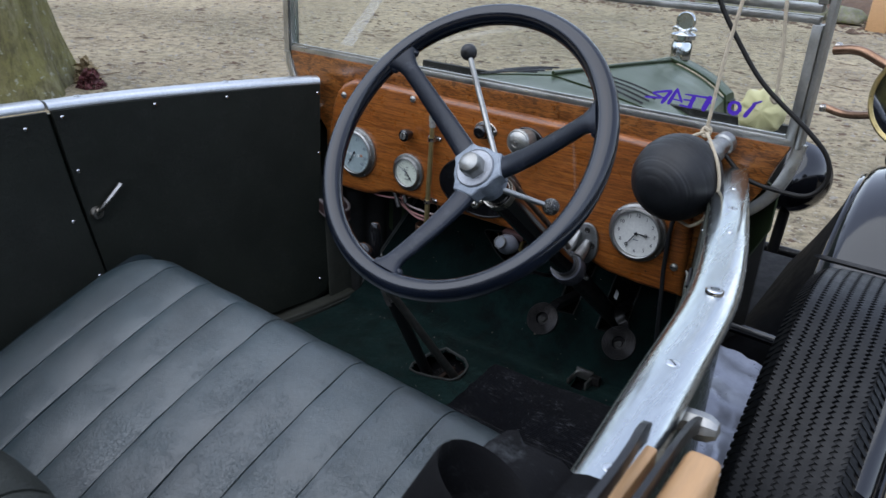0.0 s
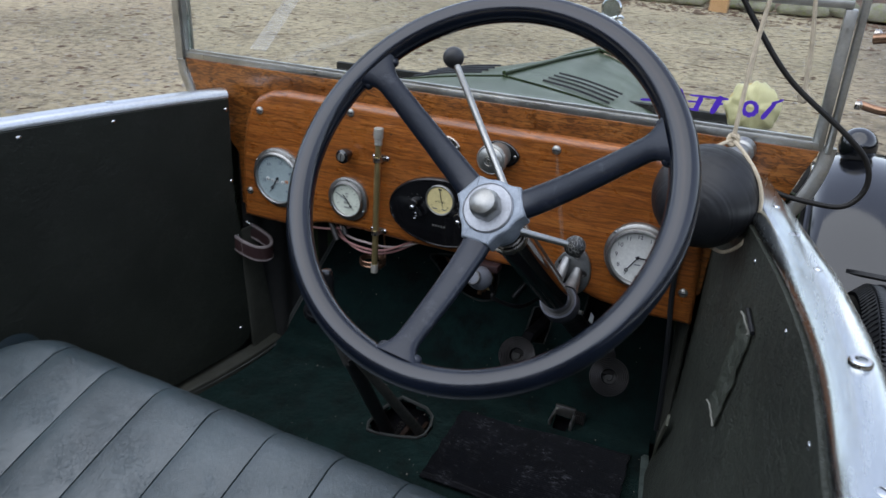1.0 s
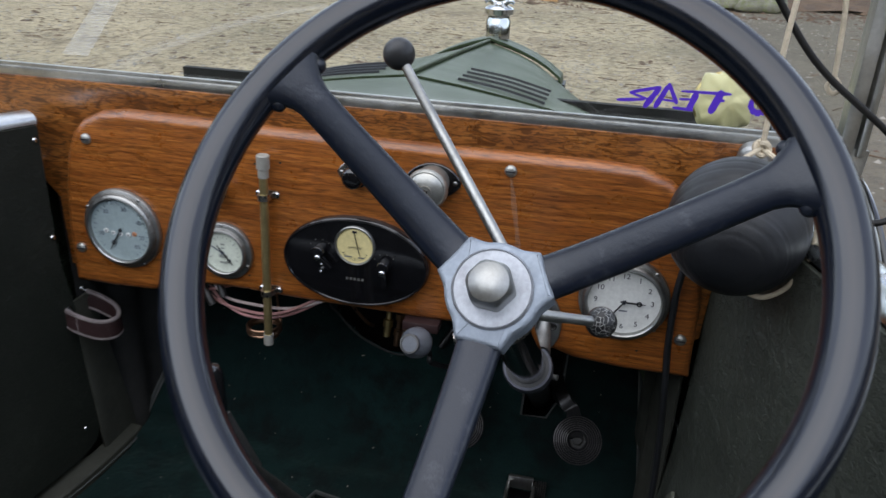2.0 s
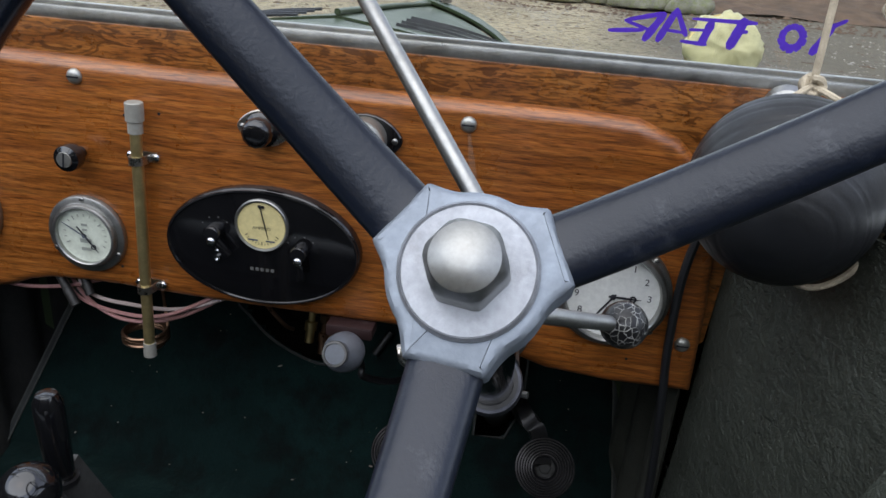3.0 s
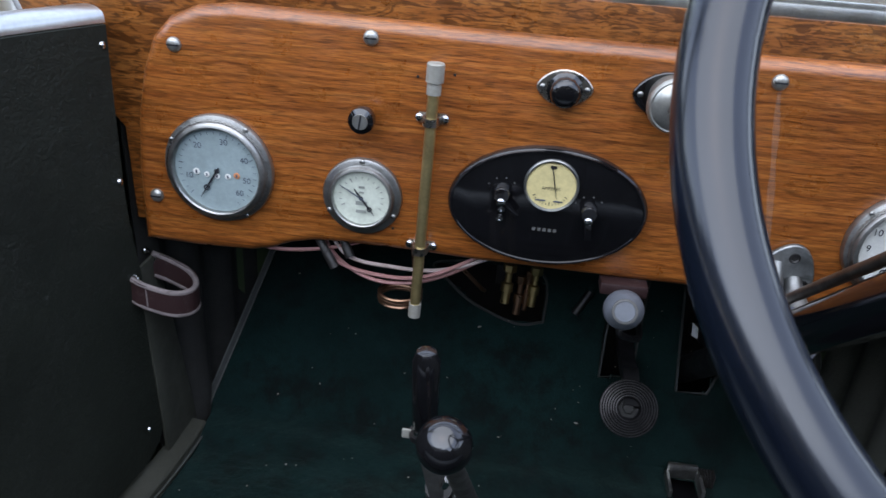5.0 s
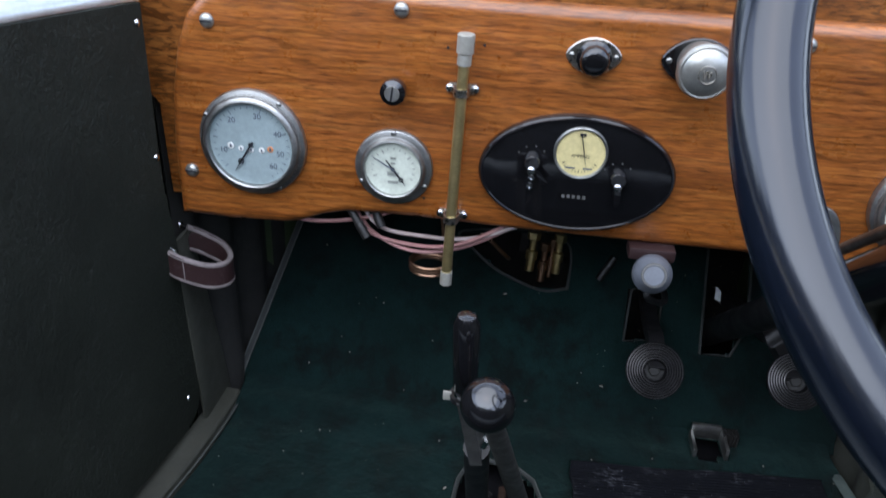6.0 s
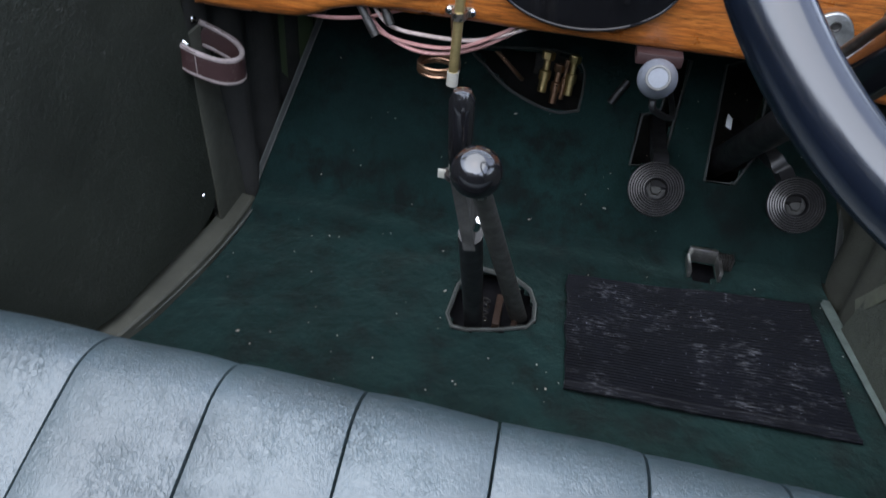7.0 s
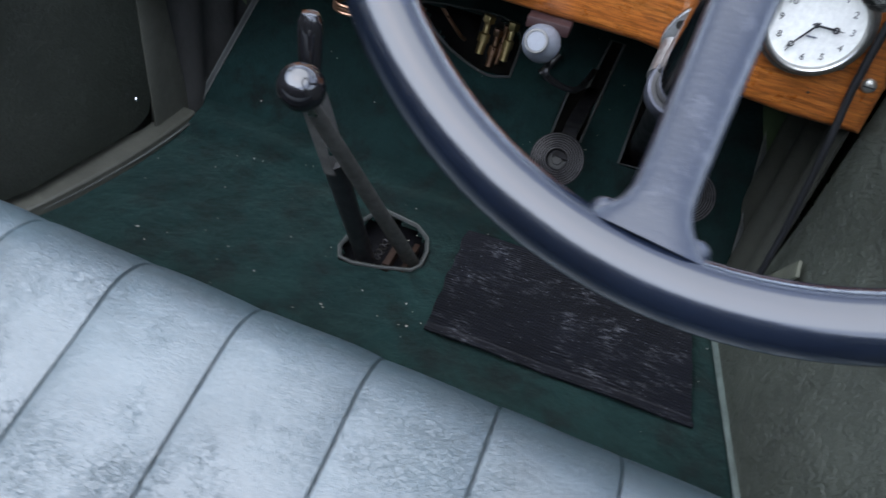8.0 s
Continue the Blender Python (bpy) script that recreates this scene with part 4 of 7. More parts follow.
def seat_profile():
    """From under the front edge, over the roll, to the back."""
    pts = [(-0.433, 0.50), (-0.430, 0.57)]
    for a in span(-12, 98, 14):
        pts.append((-0.482 + 0.053 * math.cos(radians(a)), 0.650 + 0.047 * math.sin(radians(a))))
    y0, z0 = pts[-1]
    for u in span(0.05, 1, 22):
        d = 0.42 * u
        pts.append((y0 - d, z0 - 0.25 * d - 0.35 * d * d))
    return pts


def back_profile():
    pts = [(-0.89 - 0.34 * (z - 0.52), z) for z in span(0.52, 0.90, 14)]
    y0 = pts[-1][0]
    for a in span(0, 150, 10):
        pts.append((y0 - 0.05 + 0.05 * math.cos(radians(a)), 0.90 + 0.042 * math.sin(radians(a))))
    return pts + [(y0 - 0.11, 0.7)]


ACROSS = (0.0, 0.012, 0.05, 0.12, 0.25, 0.4, 0.5, 0.6, 0.75, 0.88, 0.95, 0.988, 1.0)


ROUND = 0.095


def pleats(parent, profile, seams, material, sag=0.0, round_ends=False):
    n = len(profile)
    normals = []
    for i in range(n):
        (ay, az), (by, bz) = profile[max(i - 1, 0)], profile[min(i + 1, n - 1)]
        d = Vector((by - ay, bz - az)).normalized()
        normals.append(Vector((d.y, -d.x)))
    sign = 1 if normals[2].x > 0 else -1
    for k, (a, b) in enumerate(zip(seams, seams[1:])):
        rows = []
        for i, (y, z) in enumerate(profile):
            row = []
            for u in ACROSS:
                x = a + (b - a) * u
                edge = 1 - abs(2 * u - 1) ** 3.2
                if (k == 0 and u < 0.5) or (k == len(seams) - 2 and u > 0.5):
                    edge = 1 - abs(2 * u - 1) ** 2.2 * 4.0
                flat = max(0.0, min(1.0, (-0.445 - y) / 0.05))
                out = (0.0012 + 0.0032 * flat) * edge - (0.0075 if u in (0.0, 1.0) else 0) + 0.0016 * noise.noise((x * 16, y * 16 + z * 16, k * 3.7))
                x += 0.003 * noise.noise((a * 3, y * 5, 2)) * (1 - u) + 0.003 * noise.noise((b * 3, y * 5, 2)) * u
                nv = normals[i] * sign
                bend = max(0.0, abs(x) - 0.505 + ROUND) if round_ends else 0.0
                back = (ROUND - math.sqrt(max(0.0, ROUND * ROUND - bend * bend))) * max(0.0, min(1.0, (y + 0.62) / 0.15)) if bend else 0.0
                row.append((x, y + nv.x * out - back, z + nv.y * out - sag * x - 0.25 * back))
            rows.append(row)
        part("pleat", sheet(rows), material, parent, angle=60)


seat = thing("bench_seat", "dark green-grey pleated leather bench seat with worn creases", "seat", (0, -0.7, FLOOR))
part("base", block(-0.49, -0.90, FLOOR + 0.006, 0.49, -0.455, 0.53, 0.01), "door_trim", seat)
pleats(seat, seat_profile(), SEAMS, "seat", 0.044, True)
for a, x in ((-1, -0.502), (1, 0.502)):
    rows = [[(x + a * 0.004, y, z - 0.012 - 0.044 * x) for y, z in seat_profile()[3:]], [(x + a * 0.008, y, 0.46) for y, z in seat_profile()[3:]]]
    part("side_border", sheet(rows), "seat", seat)
backrest = thing("seat_backrest", "dark pleated leather seat backrest", "backrest", (0, -0.95, FLOOR))
part("back_board", block(-0.50, -1.10, FLOOR + 0.006, 0.50, -1.06, 0.9, 0.01), "door_trim", backrest)
pleats(backrest, back_profile(), SEAMS, "door_trim")

# ---- dashboard ----
dash = thing("dashboard", "varnished orange-brown oak dashboard with raised instrument panel", "dashboard", (MID, 0.01, 0.75))
BOARD = [(-0.575, 1.0475), (-0.572, 1.03), (-0.556, 0.99), (-0.54, 0.955), (-0.515, 0.925), (-0.48, 0.90), (-0.462, 0.88), (-0.46, 0.775), (0.40, 0.775), (0.425, 0.80),
         (0.43, 0.90), (0.462, 0.915), (0.490, 0.935), (0.509, 0.963), (0.524, 1.011), (0.536, 1.04), (0.538, 1.0475)]
part("backing_board", slab(BOARD, 0.02, 0.002, 2, facing(0, 0, 0.016)), "rail_wood", dash, "figured oak backing board")
PANEL = [(-0.447, 0.755), (-0.385, 0.754), (-0.325, 0.756), (-0.302, 0.762), (-0.280, 0.771), (-0.255, 0.777), (-0.20, 0.780), (-0.10, 0.777), (0.05, 0.776), (0.17, 0.776), (0.215, 0.771),
         (0.245, 0.760), (0.275, 0.751), (0.34, 0.746), (0.421, 0.747), (0.418, 0.84), (0.412, 0.91), (0.402, 0.948), (0.387, 0.976), (0.362, 0.999), (0.325, 1.013), (0.27, 1.015),
         (0.10, 1.014), (-0.10, 1.014), (-0.25, 1.017), (-0.33, 1.018), (-0.368, 1.013), (-0.397, 1.000), (-0.416, 0.980), (-0.430, 0.945), (-0.440, 0.90), (-0.446, 0.84)]
panel = part("instrument_panel", slab(PANEL, 0.0145, 0.0135, 5, facing(0, 0, 0.0)), "panel_wood", dash, "orange-brown varnished oak panel", 25)
for x, z in ((-0.391, 0.975), (-0.196, 0.999), (-0.425, 0.8128), (0.177, 0.994), (0.401, 0.803)):
    piece("bolt", DOME, dash, facing(x, z, -0.0005))
part("drip_stain", sheet([[(0.178 + 0.18 * (0.986 - z) - w, -0.0006, z), (0.178 + 0.18 * (0.986 - z) + w, -0.0006, z)] for z, w in ((0.986, 0.0015), (0.95, 0.0035), (0.92, 0.0022), (0.89, 0.0036), (0.86, 0.0030), (0.80, 0.0016))]), "drip", panel, "pale dried drip mark")
for x, z in ((0.352, 0.779), (-0.168, 0.806), (-0.115, 0.972), (-0.150, 0.967)):
    piece("pin_hole", HOLE, dash, facing(x, z, -0.0005))


def dial(name, label, x, z, radius, face_r, depth, face, tilt=0.0):
    """A round instrument: flanged bezel, dial, and three flange screws."""
    it = thing(name, label, "gauge", (x, 0, z))
    m = facing(x, z, -0.0005, tilt)
    rim = part("bezel", lathe([(radius, 0), (radius, depth * 0.30), (radius * 0.985, depth * 0.42), (radius * 0.95, depth * 0.48), (face_r * 1.15, depth * 0.55), (face_r * 1.14, depth * 0.80),
                               (face_r * 1.10, depth * 0.95), (face_r * 1.03, depth * 1.0), (face_r * 1.00, depth * 0.92), (face_r * 0.995, depth * 0.55)], 56, m), "bezel", it, "worn nickel rim")
    ring = lathe([(face_r * 1.15, depth * 0.5), (face_r * 1.165, depth * 0.5), (face_r * 1.165, depth * 0.74), (face_r * 1.15, depth * 0.76)], 150, m)
    back = m.inverted()
    for k, v in enumerate(ring.verts):
        p = back @ v.co
        if k % 2:
            p.x, p.y = p.x * 1.014, p.y * 1.014
        v.co = m @ p
    part("knurled_ring", ring, "bezel", rim, "fine knurled ring")
    part("dial_face", lathe([(face_r * 1.01, depth * 0.55), (0, depth * 0.55)], 48, m), face, it)
    return it, m, depth * 0.55 + 0.0006


def flange_screws(it, m, r, z, angles):
    for a in angles:
        piece("screw", TINY, it, m @ Matrix.Translation((r * math.cos(radians(a)), r * math.sin(radians(a)), z)))


def ticks(m, z, r0, r1, a0, a1, count, w, bold=5):
    out = []
    for i in range(count):
        a = radians(a0 + (a1 - a0) * i / (count - 1))
        inner = r0 if i % bold else r0 - (r1 - r0) * 0.6
        k = w * (1 if i % bold else 1.7)
        out.append(block(inner, -k, z, r1, k, z + 0.0003, m=m @ Matrix.Rotation(a, 4, "Z")))
    return merged(*out)


def pointer(m, z, angle, length, tail, w, ringed=0.0):
    shape = [(-tail, -w * 0.8), (length * 0.5, -w), (length, -w * 0.15), (length, w * 0.15), (length * 0.5, w), (-tail, w * 0.8)]
    mm = m @ Matrix.Rotation(radians(angle), 4, "Z") @ Matrix.Translation((0, 0, z))
    bits = [slab(shape, 0.0006, m=mm), lathe([(0, 0.0012), (w * 2.2, 0.001), (w * 2.4, -0.0006)], 12, mm)]
    if ringed:
        bits.append(lathe([(w * 1.6, 0), (w * 3.0, 0.0004), (w * 3.0, -0.0005), (w * 1.6, 0)], 14, mm @ Matrix.Translation((length * ringed, 0, 0))))
    return merged(*bits)


def numerals(m, z, words, r, size, bold=0.0):
    return merged(*[lettering(w, size, m @ Matrix.Translation((r * math.cos(radians(a)), r * math.sin(radians(a)), z)), bold=bold) for w, a in words])


speedo, m, z = dial("speedometer", "large speedometer with blue-grey dial and nickel rim", -0.352, 0.852, 0.0580, 0.0455, 0.014, "dial_blue")
flange_screws(speedo, m, 0.0552, 0.0062, (55, 150, 300))
for w in (("10", 195), ("20", 128), ("30", 75), ("40", 25), ("50", -15), ("60", -45)):
    part("numeral", numerals(m, z, [w], 0.032, 0.0088), "dim_ink", speedo)
part("scale_ticks", ticks(m, z, 0.0385, 0.0415, 222, -58, 29, 0.0002), "dim_ink", speedo)
for k, (x, y, r) in enumerate(((-0.0225, -0.0030, 0.0036), (-0.0115, -0.0052, 0.0030), (-0.0005, -0.0060, 0.0030), (0.0110, -0.0055, 0.0032), (0.0205, -0.0035, 0.0034))):
    window = part("counter_window", lathe([(r, 0), (r, 0.0003), (r * 0.85, 0.0005), (0, 0.0005)], 14, m @ Matrix.Translation((x, y, z))), "orange_figure" if k == 4 else "dial_white", speedo, "small orange counter window" if k == 4 else "small white counter window")
    part("figure", block(-r * 0.28, -r * 0.55, 0.0005, r * 0.28, r * 0.5, 0.0008, m=m @ Matrix.Translation((x, y, z))), "dim_ink", window)
part("needle", pointer(m, z + 0.002, 238, 0.036, 0.004, 0.0011, 0.62), "ink", speedo)

oil, m, z = dial("oil_pressure_gauge", "small oil gauge with greenish white dial and nickel rim", -0.2005, 0.8395, 0.0412, 0.0295, 0.012, "dial_green")
flange_screws(oil, m, 0.0378, 0.0058, (90, 208, 332))
part("scale_ticks", ticks(m, z, 0.0205, 0.0232, 205, -28, 15, 0.0003), "pale_mark", oil)
part("dial_marks", merged(*[block(-w, y - h, z, w, y + h, z + 0.0003, m=m) for w, y, h in ((0.006, -0.006, 0.0022), (0.0055, -0.015, 0.0016), (0.003, 0.0115, 0.0012), (0.0025, 0.006, 0.001))]), "pale_mark", oil, "small illegible dial lettering")
part("needle", pointer(m, z + 0.002, -52, 0.022, 0.012, 0.0009, 0.65), "ink", oil)
part("stop_needle", pointer(m, z + 0.003, 150, 0.026, 0.004, 0.0006), "dim_ink", oil)

clock, m, z = dial("dashboard_clock", "white-faced car clock with nickel rim", 0.327, 0.8495, 0.0545, 0.0430, 0.018, "dial_white", 2)
flange_screws(clock, m, 0.0518, 0.0085, (48, 138, 222, 318))
for h in range(1, 13):
    part("numeral", numerals(m, z, [(str(h), 90 - 30 * h)], 0.0335, 0.0095), "ink", clock)
part("hour_pointer", pointer(m, z + 0.002, -2, 0.026, 0.004, 0.0011, 0.7), "ink", clock)
part("minute_pointer", pointer(m, z + 0.003, 235, 0.034, 0.004, 0.0010, 0.8), "ink", clock)
part("dial_mark", block(-0.005, -0.013, z, 0.005, -0.0115, z + 0.0003, m=m), "dim_ink", clock)

switch = thing("switch_panel", "oval black bakelite switch panel with cream ammeter", "switch panel", (-0.0135, 0, 0.852))
oval = [(0.0985 * math.cos(a) * (abs(math.cos(a)) ** 0.0), 0.0615 * math.sin(a)) for a in [2 * math.pi * i / 72 for i in range(72)]]
m = facing(-0.0135, 0.852, -0.012, 1.0)
part("plate", slab(oval, 0.012, 0.004, 3, m), "bakelite", switch)
part("plate_rim", tube([m @ Vector((x * 0.968, y * 0.955, 0.0002)) for x, y in oval], 0.0016, 6, closed=True, smooth=False), "bakelite", switch)
ma = facing(-0.0118, 0.8775, -0.012)
amm = part("ammeter", lathe([(0.0268, 0), (0.0268, 0.003), (0.0258, 0.0042), (0.0242, 0.0036), (0.0240, 0.0022)], 40, ma), "bezel", switch, "nickel rim of the ammeter")
part("dial_face", lathe([(0.0242, 0.002), (0, 0.002)], 36, ma), "dial_cream", amm)
part("scale_ticks", ticks(ma, 0.0023, 0.0185, 0.0205, 215, 325, 13, 0.0002, 6), "ink", amm)
part("lettering", lettering("AMPERES", 0.0045, ma @ Matrix.Translation((0, -0.003, 0.0024))), "ink", amm)
part("scale_bars", merged(block(-0.014, -0.0165, 0.0023, -0.004, -0.0150, 0.0025, m=ma), block(0.004, -0.0165, 0.0023, 0.013, -0.0150, 0.0025, m=ma)), "dim_ink", amm)
part("needle", merged(pointer(ma @ Matrix.Translation((-0.001, 0.019, 0)), 0.0032, -77, 0.034, 0.002, 0.0005), block(-0.003, 0.018, 0.0026, 0.003, 0.0205, 0.0034, m=ma)), "ink", amm)
for x, z, lean in ((-0.0585, 0.862, -42), (0.0275, 0.852, -6)):
    mk = facing(x, z, -0.012)
    knob = part("switch_lever", merged(lathe([(0.0085, 0), (0.0085, 0.012), (0.007, 0.014), (0, 0.014)], 20, mk @ Matrix.Translation((0, 0.004, 0))),
                block(-0.0035, -0.024, 0.006, 0.0035, 0.0, 0.012, 0.0015, m=mk @ Matrix.Rotation(radians(-lean), 4, "Z"))), "bakelite", switch, "black turn switch")
    piece("screw", SMALL, knob, mk @ Matrix.Translation((0, -0.003, 0.0135)))
    part("dial_dots", merged(*[lathe([(0.0009, 0.0003), (0, 0.0004)], 8, mk @ Matrix.Translation((0.016 * math.cos(a), 0.016 * math.sin(a) + 0.002, 0))) for a in (2.6, 2.0, 1.4, 0.8)]), "pale_ink", switch)
for x, z in ((-0.0575, 0.8465), (-0.0585, 0.8365)):
    part("terminal", lathe([(0.0034, 0), (0.0034, 0.0025), (0.0016, 0.003), (0.0016, 0.001), (0, 0.001)], 14, facing(x, z, -0.012)), "chrome", switch)
part("maker_mark", merged(*[block(-0.0105 + 0.0052 * k, -0.0017, 0, -0.0072 + 0.0052 * k, 0.0017, 0.0003, m=facing(-0.0145, 0.8295, -0.012)) for k in range(5)]), "pale_ink", switch, "faint pale bars of engraving")

# small controls
m = facing(-0.199, 0.925)
knob = thing("pull_knob", "small round black pull knob with slotted nickel screw", "knob", (-0.199, 0, 0.925))
part("cap", lathe([(0.006, 0), (0.006, 0.010), (0.012, 0.012), (0.0132, 0.018), (0.0125, 0.025), (0.0075, 0.0275), (0.0065, 0.0265), (0, 0.0265)], 28, m), "bakelite", knob)
part("slotted_screw", merged(lathe([(0.0080, 0.026), (0.0072, 0.0288), (0, 0.0288)], 18, m)), "silver", knob)
part("slot", block(-0.0009, -0.0072, 0.0286, 0.0009, 0.0072, 0.0292, m=m @ Matrix.Rotation(radians(-8), 4, "Z")), "ink", knob)


def lens_plate(half, high, n=24):
    return [(half * math.cos(a), high * math.sin(a) * (0.35 + 0.65 * abs(math.sin(a)) ** 0.6)) for a in [2 * math.pi * i / n for i in range(n)]]


ign = thing("ignition_switch", "black ignition knob on a pointed nickel plate", "switch", (-0.0115, 0, 0.970))
m = facing(-0.0115, 0.970)
part("plate", slab(lens_plate(0.0265, 0.0175), 0.003, 0.001, 1, m @ Matrix.Translation((0, 0, 0.003))), "nickel", ign)
part("knob", lathe([(0.0165, 0.003), (0.0165, 0.010), (0.0135, 0.012), (0.0140, 0.022), (0.0125, 0.027), (0.008, 0.029), (0, 0.028)], 12, m), "bakelite", ign, "fluted black knob", 50)
flange_screws(ign, m, 0.0205, 0.0032, (0, 180))

horn_switch = thing("starter_button_housing", "round nickel push housing on a black pointed plate", "switch", (0.084, 0, 0.972))
m = facing(0.0845, 0.972)
part("plate", slab(lens_plate(0.0345, 0.0225), 0.005, 0.001, 1, m @ Matrix.Translation((0, 0, 0.005))), "bakelite", horn_switch)
part("barrel", lathe([(0.0205, 0.004), (0.0205, 0.030), (0.0242, 0.0305), (0.0252, 0.034), (0.0246, 0.0385), (0.0225, 0.0412), (0.0212, 0.0408), (0.0190, 0.0432), (0.0120, 0.0462), (0.0060, 0.0475), (0, 0.0478)], 40, m), "silver", horn_switch, "worn nickel cap with raised emblem")
part("emblem", merged(tube([m @ Vector((0.0078 * math.cos(a), 0.0078 * math.sin(a), 0.0478)) for a in span(0, 5.9, 20)], 0.0007, 5), tube([m @ Vector((-0.004 + 0.0018 * k, (-1) ** k * 0.0035, 0.0478)) for k in range(5)], 0.0009, 5)), "nickel", horn_switch)
flange_screws(horn_switch, m, 0.0275, 0.0052, (0, 180))

sight = thing("brass_sight_tube", "upright brass tube with nickel ends clipped to the panel", "pipe", (-0.135, 0, 0.71))
top, low = Vector((-0.1315, -0.014, 0.985)), Vector((-0.1385, -0.014, 0.712))
d = (low - top).normalized()
part("tube", tube([top + d * 0.02, low - d * 0.01], 0.0055, 14, smooth=False), "gilt", sight)
part("top_cap", lathe([(0, 0), (0.0075, 0.0004), (0.0085, 0.0015), (0.0085, 0.0180), (0.0070, 0.0190), (0.0070, 0.0300), (0.0055, 0.0305)], 20, aim(top, d)), "pale_metal", sight, "dull pale metal cap")
part("bottom_ferrule", tube([low - d * 0.016, low], 0.0066, 16, smooth=False), "pale_metal", sight)
for x, z in ((-0.1335, 0.9285), (-0.1368, 0.7915)):
    clip = part("clip", merged(slab([(-0.0135, -0.005), (0.0135, -0.005), (0.0135, 0.005), (-0.0135, 0.005)], 0.0015, m=facing(x, z, -0.0015)),
                tube([(x - 0.008, -0.002, z), (x - 0.006, -0.017, z), (x, -0.0205, z), (x + 0.006, -0.017, z), (x + 0.008, -0.002, z)], 0.004, section=[(-0.25, -1), (0.25, -1), (0.25, 1), (-0.25, 1)], up=(0, 0, 1))), "nickel", sight, "nickel saddle clip")
    for s in (-1, 1):
        piece("screw", SMALL, clip, facing(x + s * 0.0125, z, -0.002))
turns = [(-0.160 + 0.0235 * math.cos(a), 0.018 + 0.0235 * math.sin(a), 0.7105 + 0.0042 * a / 6.283) for a in span(0.4, 0.4 + 3 * 6.283, 64)]
part("capillary_loop", tube([(-0.1385, -0.012, 0.716), (-0.137, 0.005, 0.7115)] + turns + [(-0.150, 0.045, 0.740), (-0.155, 0.05, 0.775)], 0.0019, 7, smooth=False), "copper", sight, "thin coiled copper pipe")
wiring = thing("wiring", "faded pink and grey wires hanging under the dashboard", "wires", (-0.18, 0.02, 0.76))
for k, (a, sag, colour) in enumerate(((-0.24, 0.026, "wire_pink"), (-0.222, 0.014, "wire_pale"), (-0.232, 0.034, "wire_pink"), (-0.36, 0.008, "wire_pink"))):
    part("wire", tube([(a - 0.03, 0.035, 0.79), (a, 0.022 + 0.004 * k + 0.006 * math.sin(5 * k), 0.765 - sag * 0.5), (a + 0.05, 0.018, 0.765 - sag), (a + 0.11, 0.012 + 0.004 * k, 0.766 - sag * 0.7), (a + 0.18, 0.022, 0.785)], 0.0022, 6), colour, wiring)
for p, q in (((-0.262, 0.02, 0.790), (-0.232, 0.008, 0.747)), ((-0.232, 0.022, 0.79), (-0.216, 0.012, 0.760))):
    part("connector", tube([p, Vector(p).lerp(Vector(q), 0.62), Vector(p).lerp(Vector(q), 0.63), q], lambda u: 0.0045 if u < 0.5 else 0.0052, 10, smooth=False), "steel", wiring, "grey metal wire connector")

choke = thing("choke_knob", "grey round control knob hung under the panel on a brown bracket", "knob", (0.076, -0.02, 0.75))
ax = Vector((-0.10, -0.86, 0.42)).normalized()
c0 = Vector((0.074, -0.050, 0.7695))
mm = aim(c0, ax)
part("body", lathe([(0.008, -0.055), (0.009, -0.042), (0.0178, -0.036), (0.0206, -0.026), (0.0198, -0.016), (0.0145, -0.007), (0.0120, -0.004), (0.0120, 0.004)], 32, mm), "grey_knob", choke)
part("ring", lathe([(0.0120, 0.002), (0.0128, 0.0045), (0.0124, 0.0062), (0.0104, 0.0064), (0.0100, 0.0050)], 28, mm), "plate_grey", choke, "grey metal ring")
part("button", lathe([(0.0102, 0.002), (0.0102, 0.0050), (0, 0.0053)], 24, mm), "grey_knob", choke, "blue-grey button face")
part("bracket", block(0.052, -0.012, 0.765, 0.100, 0.014, 0.778, 0.002), "strap", choke, "brown fibre bracket")
part("cable", tube([c0 - ax * 0.05, c0 - ax * 0.075 + Vector((0.002, 0, -0.02)), (0.088, 0.02, 0.70), (0.12, 0.08, 0.665), (0.13, 0.2, 0.64)], 0.004, 8), "satin", choke)

wire = thing("black_cable", "thin black cable running down beside the panel", "cable", (0.39, -0.01, 0.6))
part("cable", tube([(0.413, -0.006, 0.99), (0.388, -0.009, 0.90), (0.386, -0.010, 0.81), (0.392, -0.012, 0.74), (0.399, -0.012, 0.64), (0.402, -0.01, 0.55)], 0.0042, 8), "rubber", wire)

# ---- steering ----
N = Vector((-0.029, -0.7865, 0.6169)).normalized()
U = Vector((1, 0, 0)) - N * N.x
U.normalize()
V = N.cross(U)
CENTRE = Vector((0.2197, -0.4347, 1.0748))
W = Matrix((U, V, N)).transposed().to_4x4()
W.translation = CENTRE
SIZE = 0.982
W = W @ Matrix.Scale(SIZE, 4)
RIM_R, RIM_T = 0.2032, 0.0143
wheel = thing("steering_wheel", "large three-spoke steering wheel with glossy blue-black rim", "steering wheel", tuple(CENTRE - N * 0.07))
rim_pts = [W @ Vector((RIM_R * math.cos(2 * math.pi * i / 120), RIM_R * math.sin(2 * math.pi * i / 120), 0)) for i in range(120)]
part("rim", tube(rim_pts, RIM_T, 24, closed=True, smooth=False), "rim", wheel, "glossy blue-black rim")
HUB_AT = Vector((-0.006, -0.003, -0.0813))
HUB_Z = HUB_AT.z
SPOKES = (144.5, 23.2, 262.8)
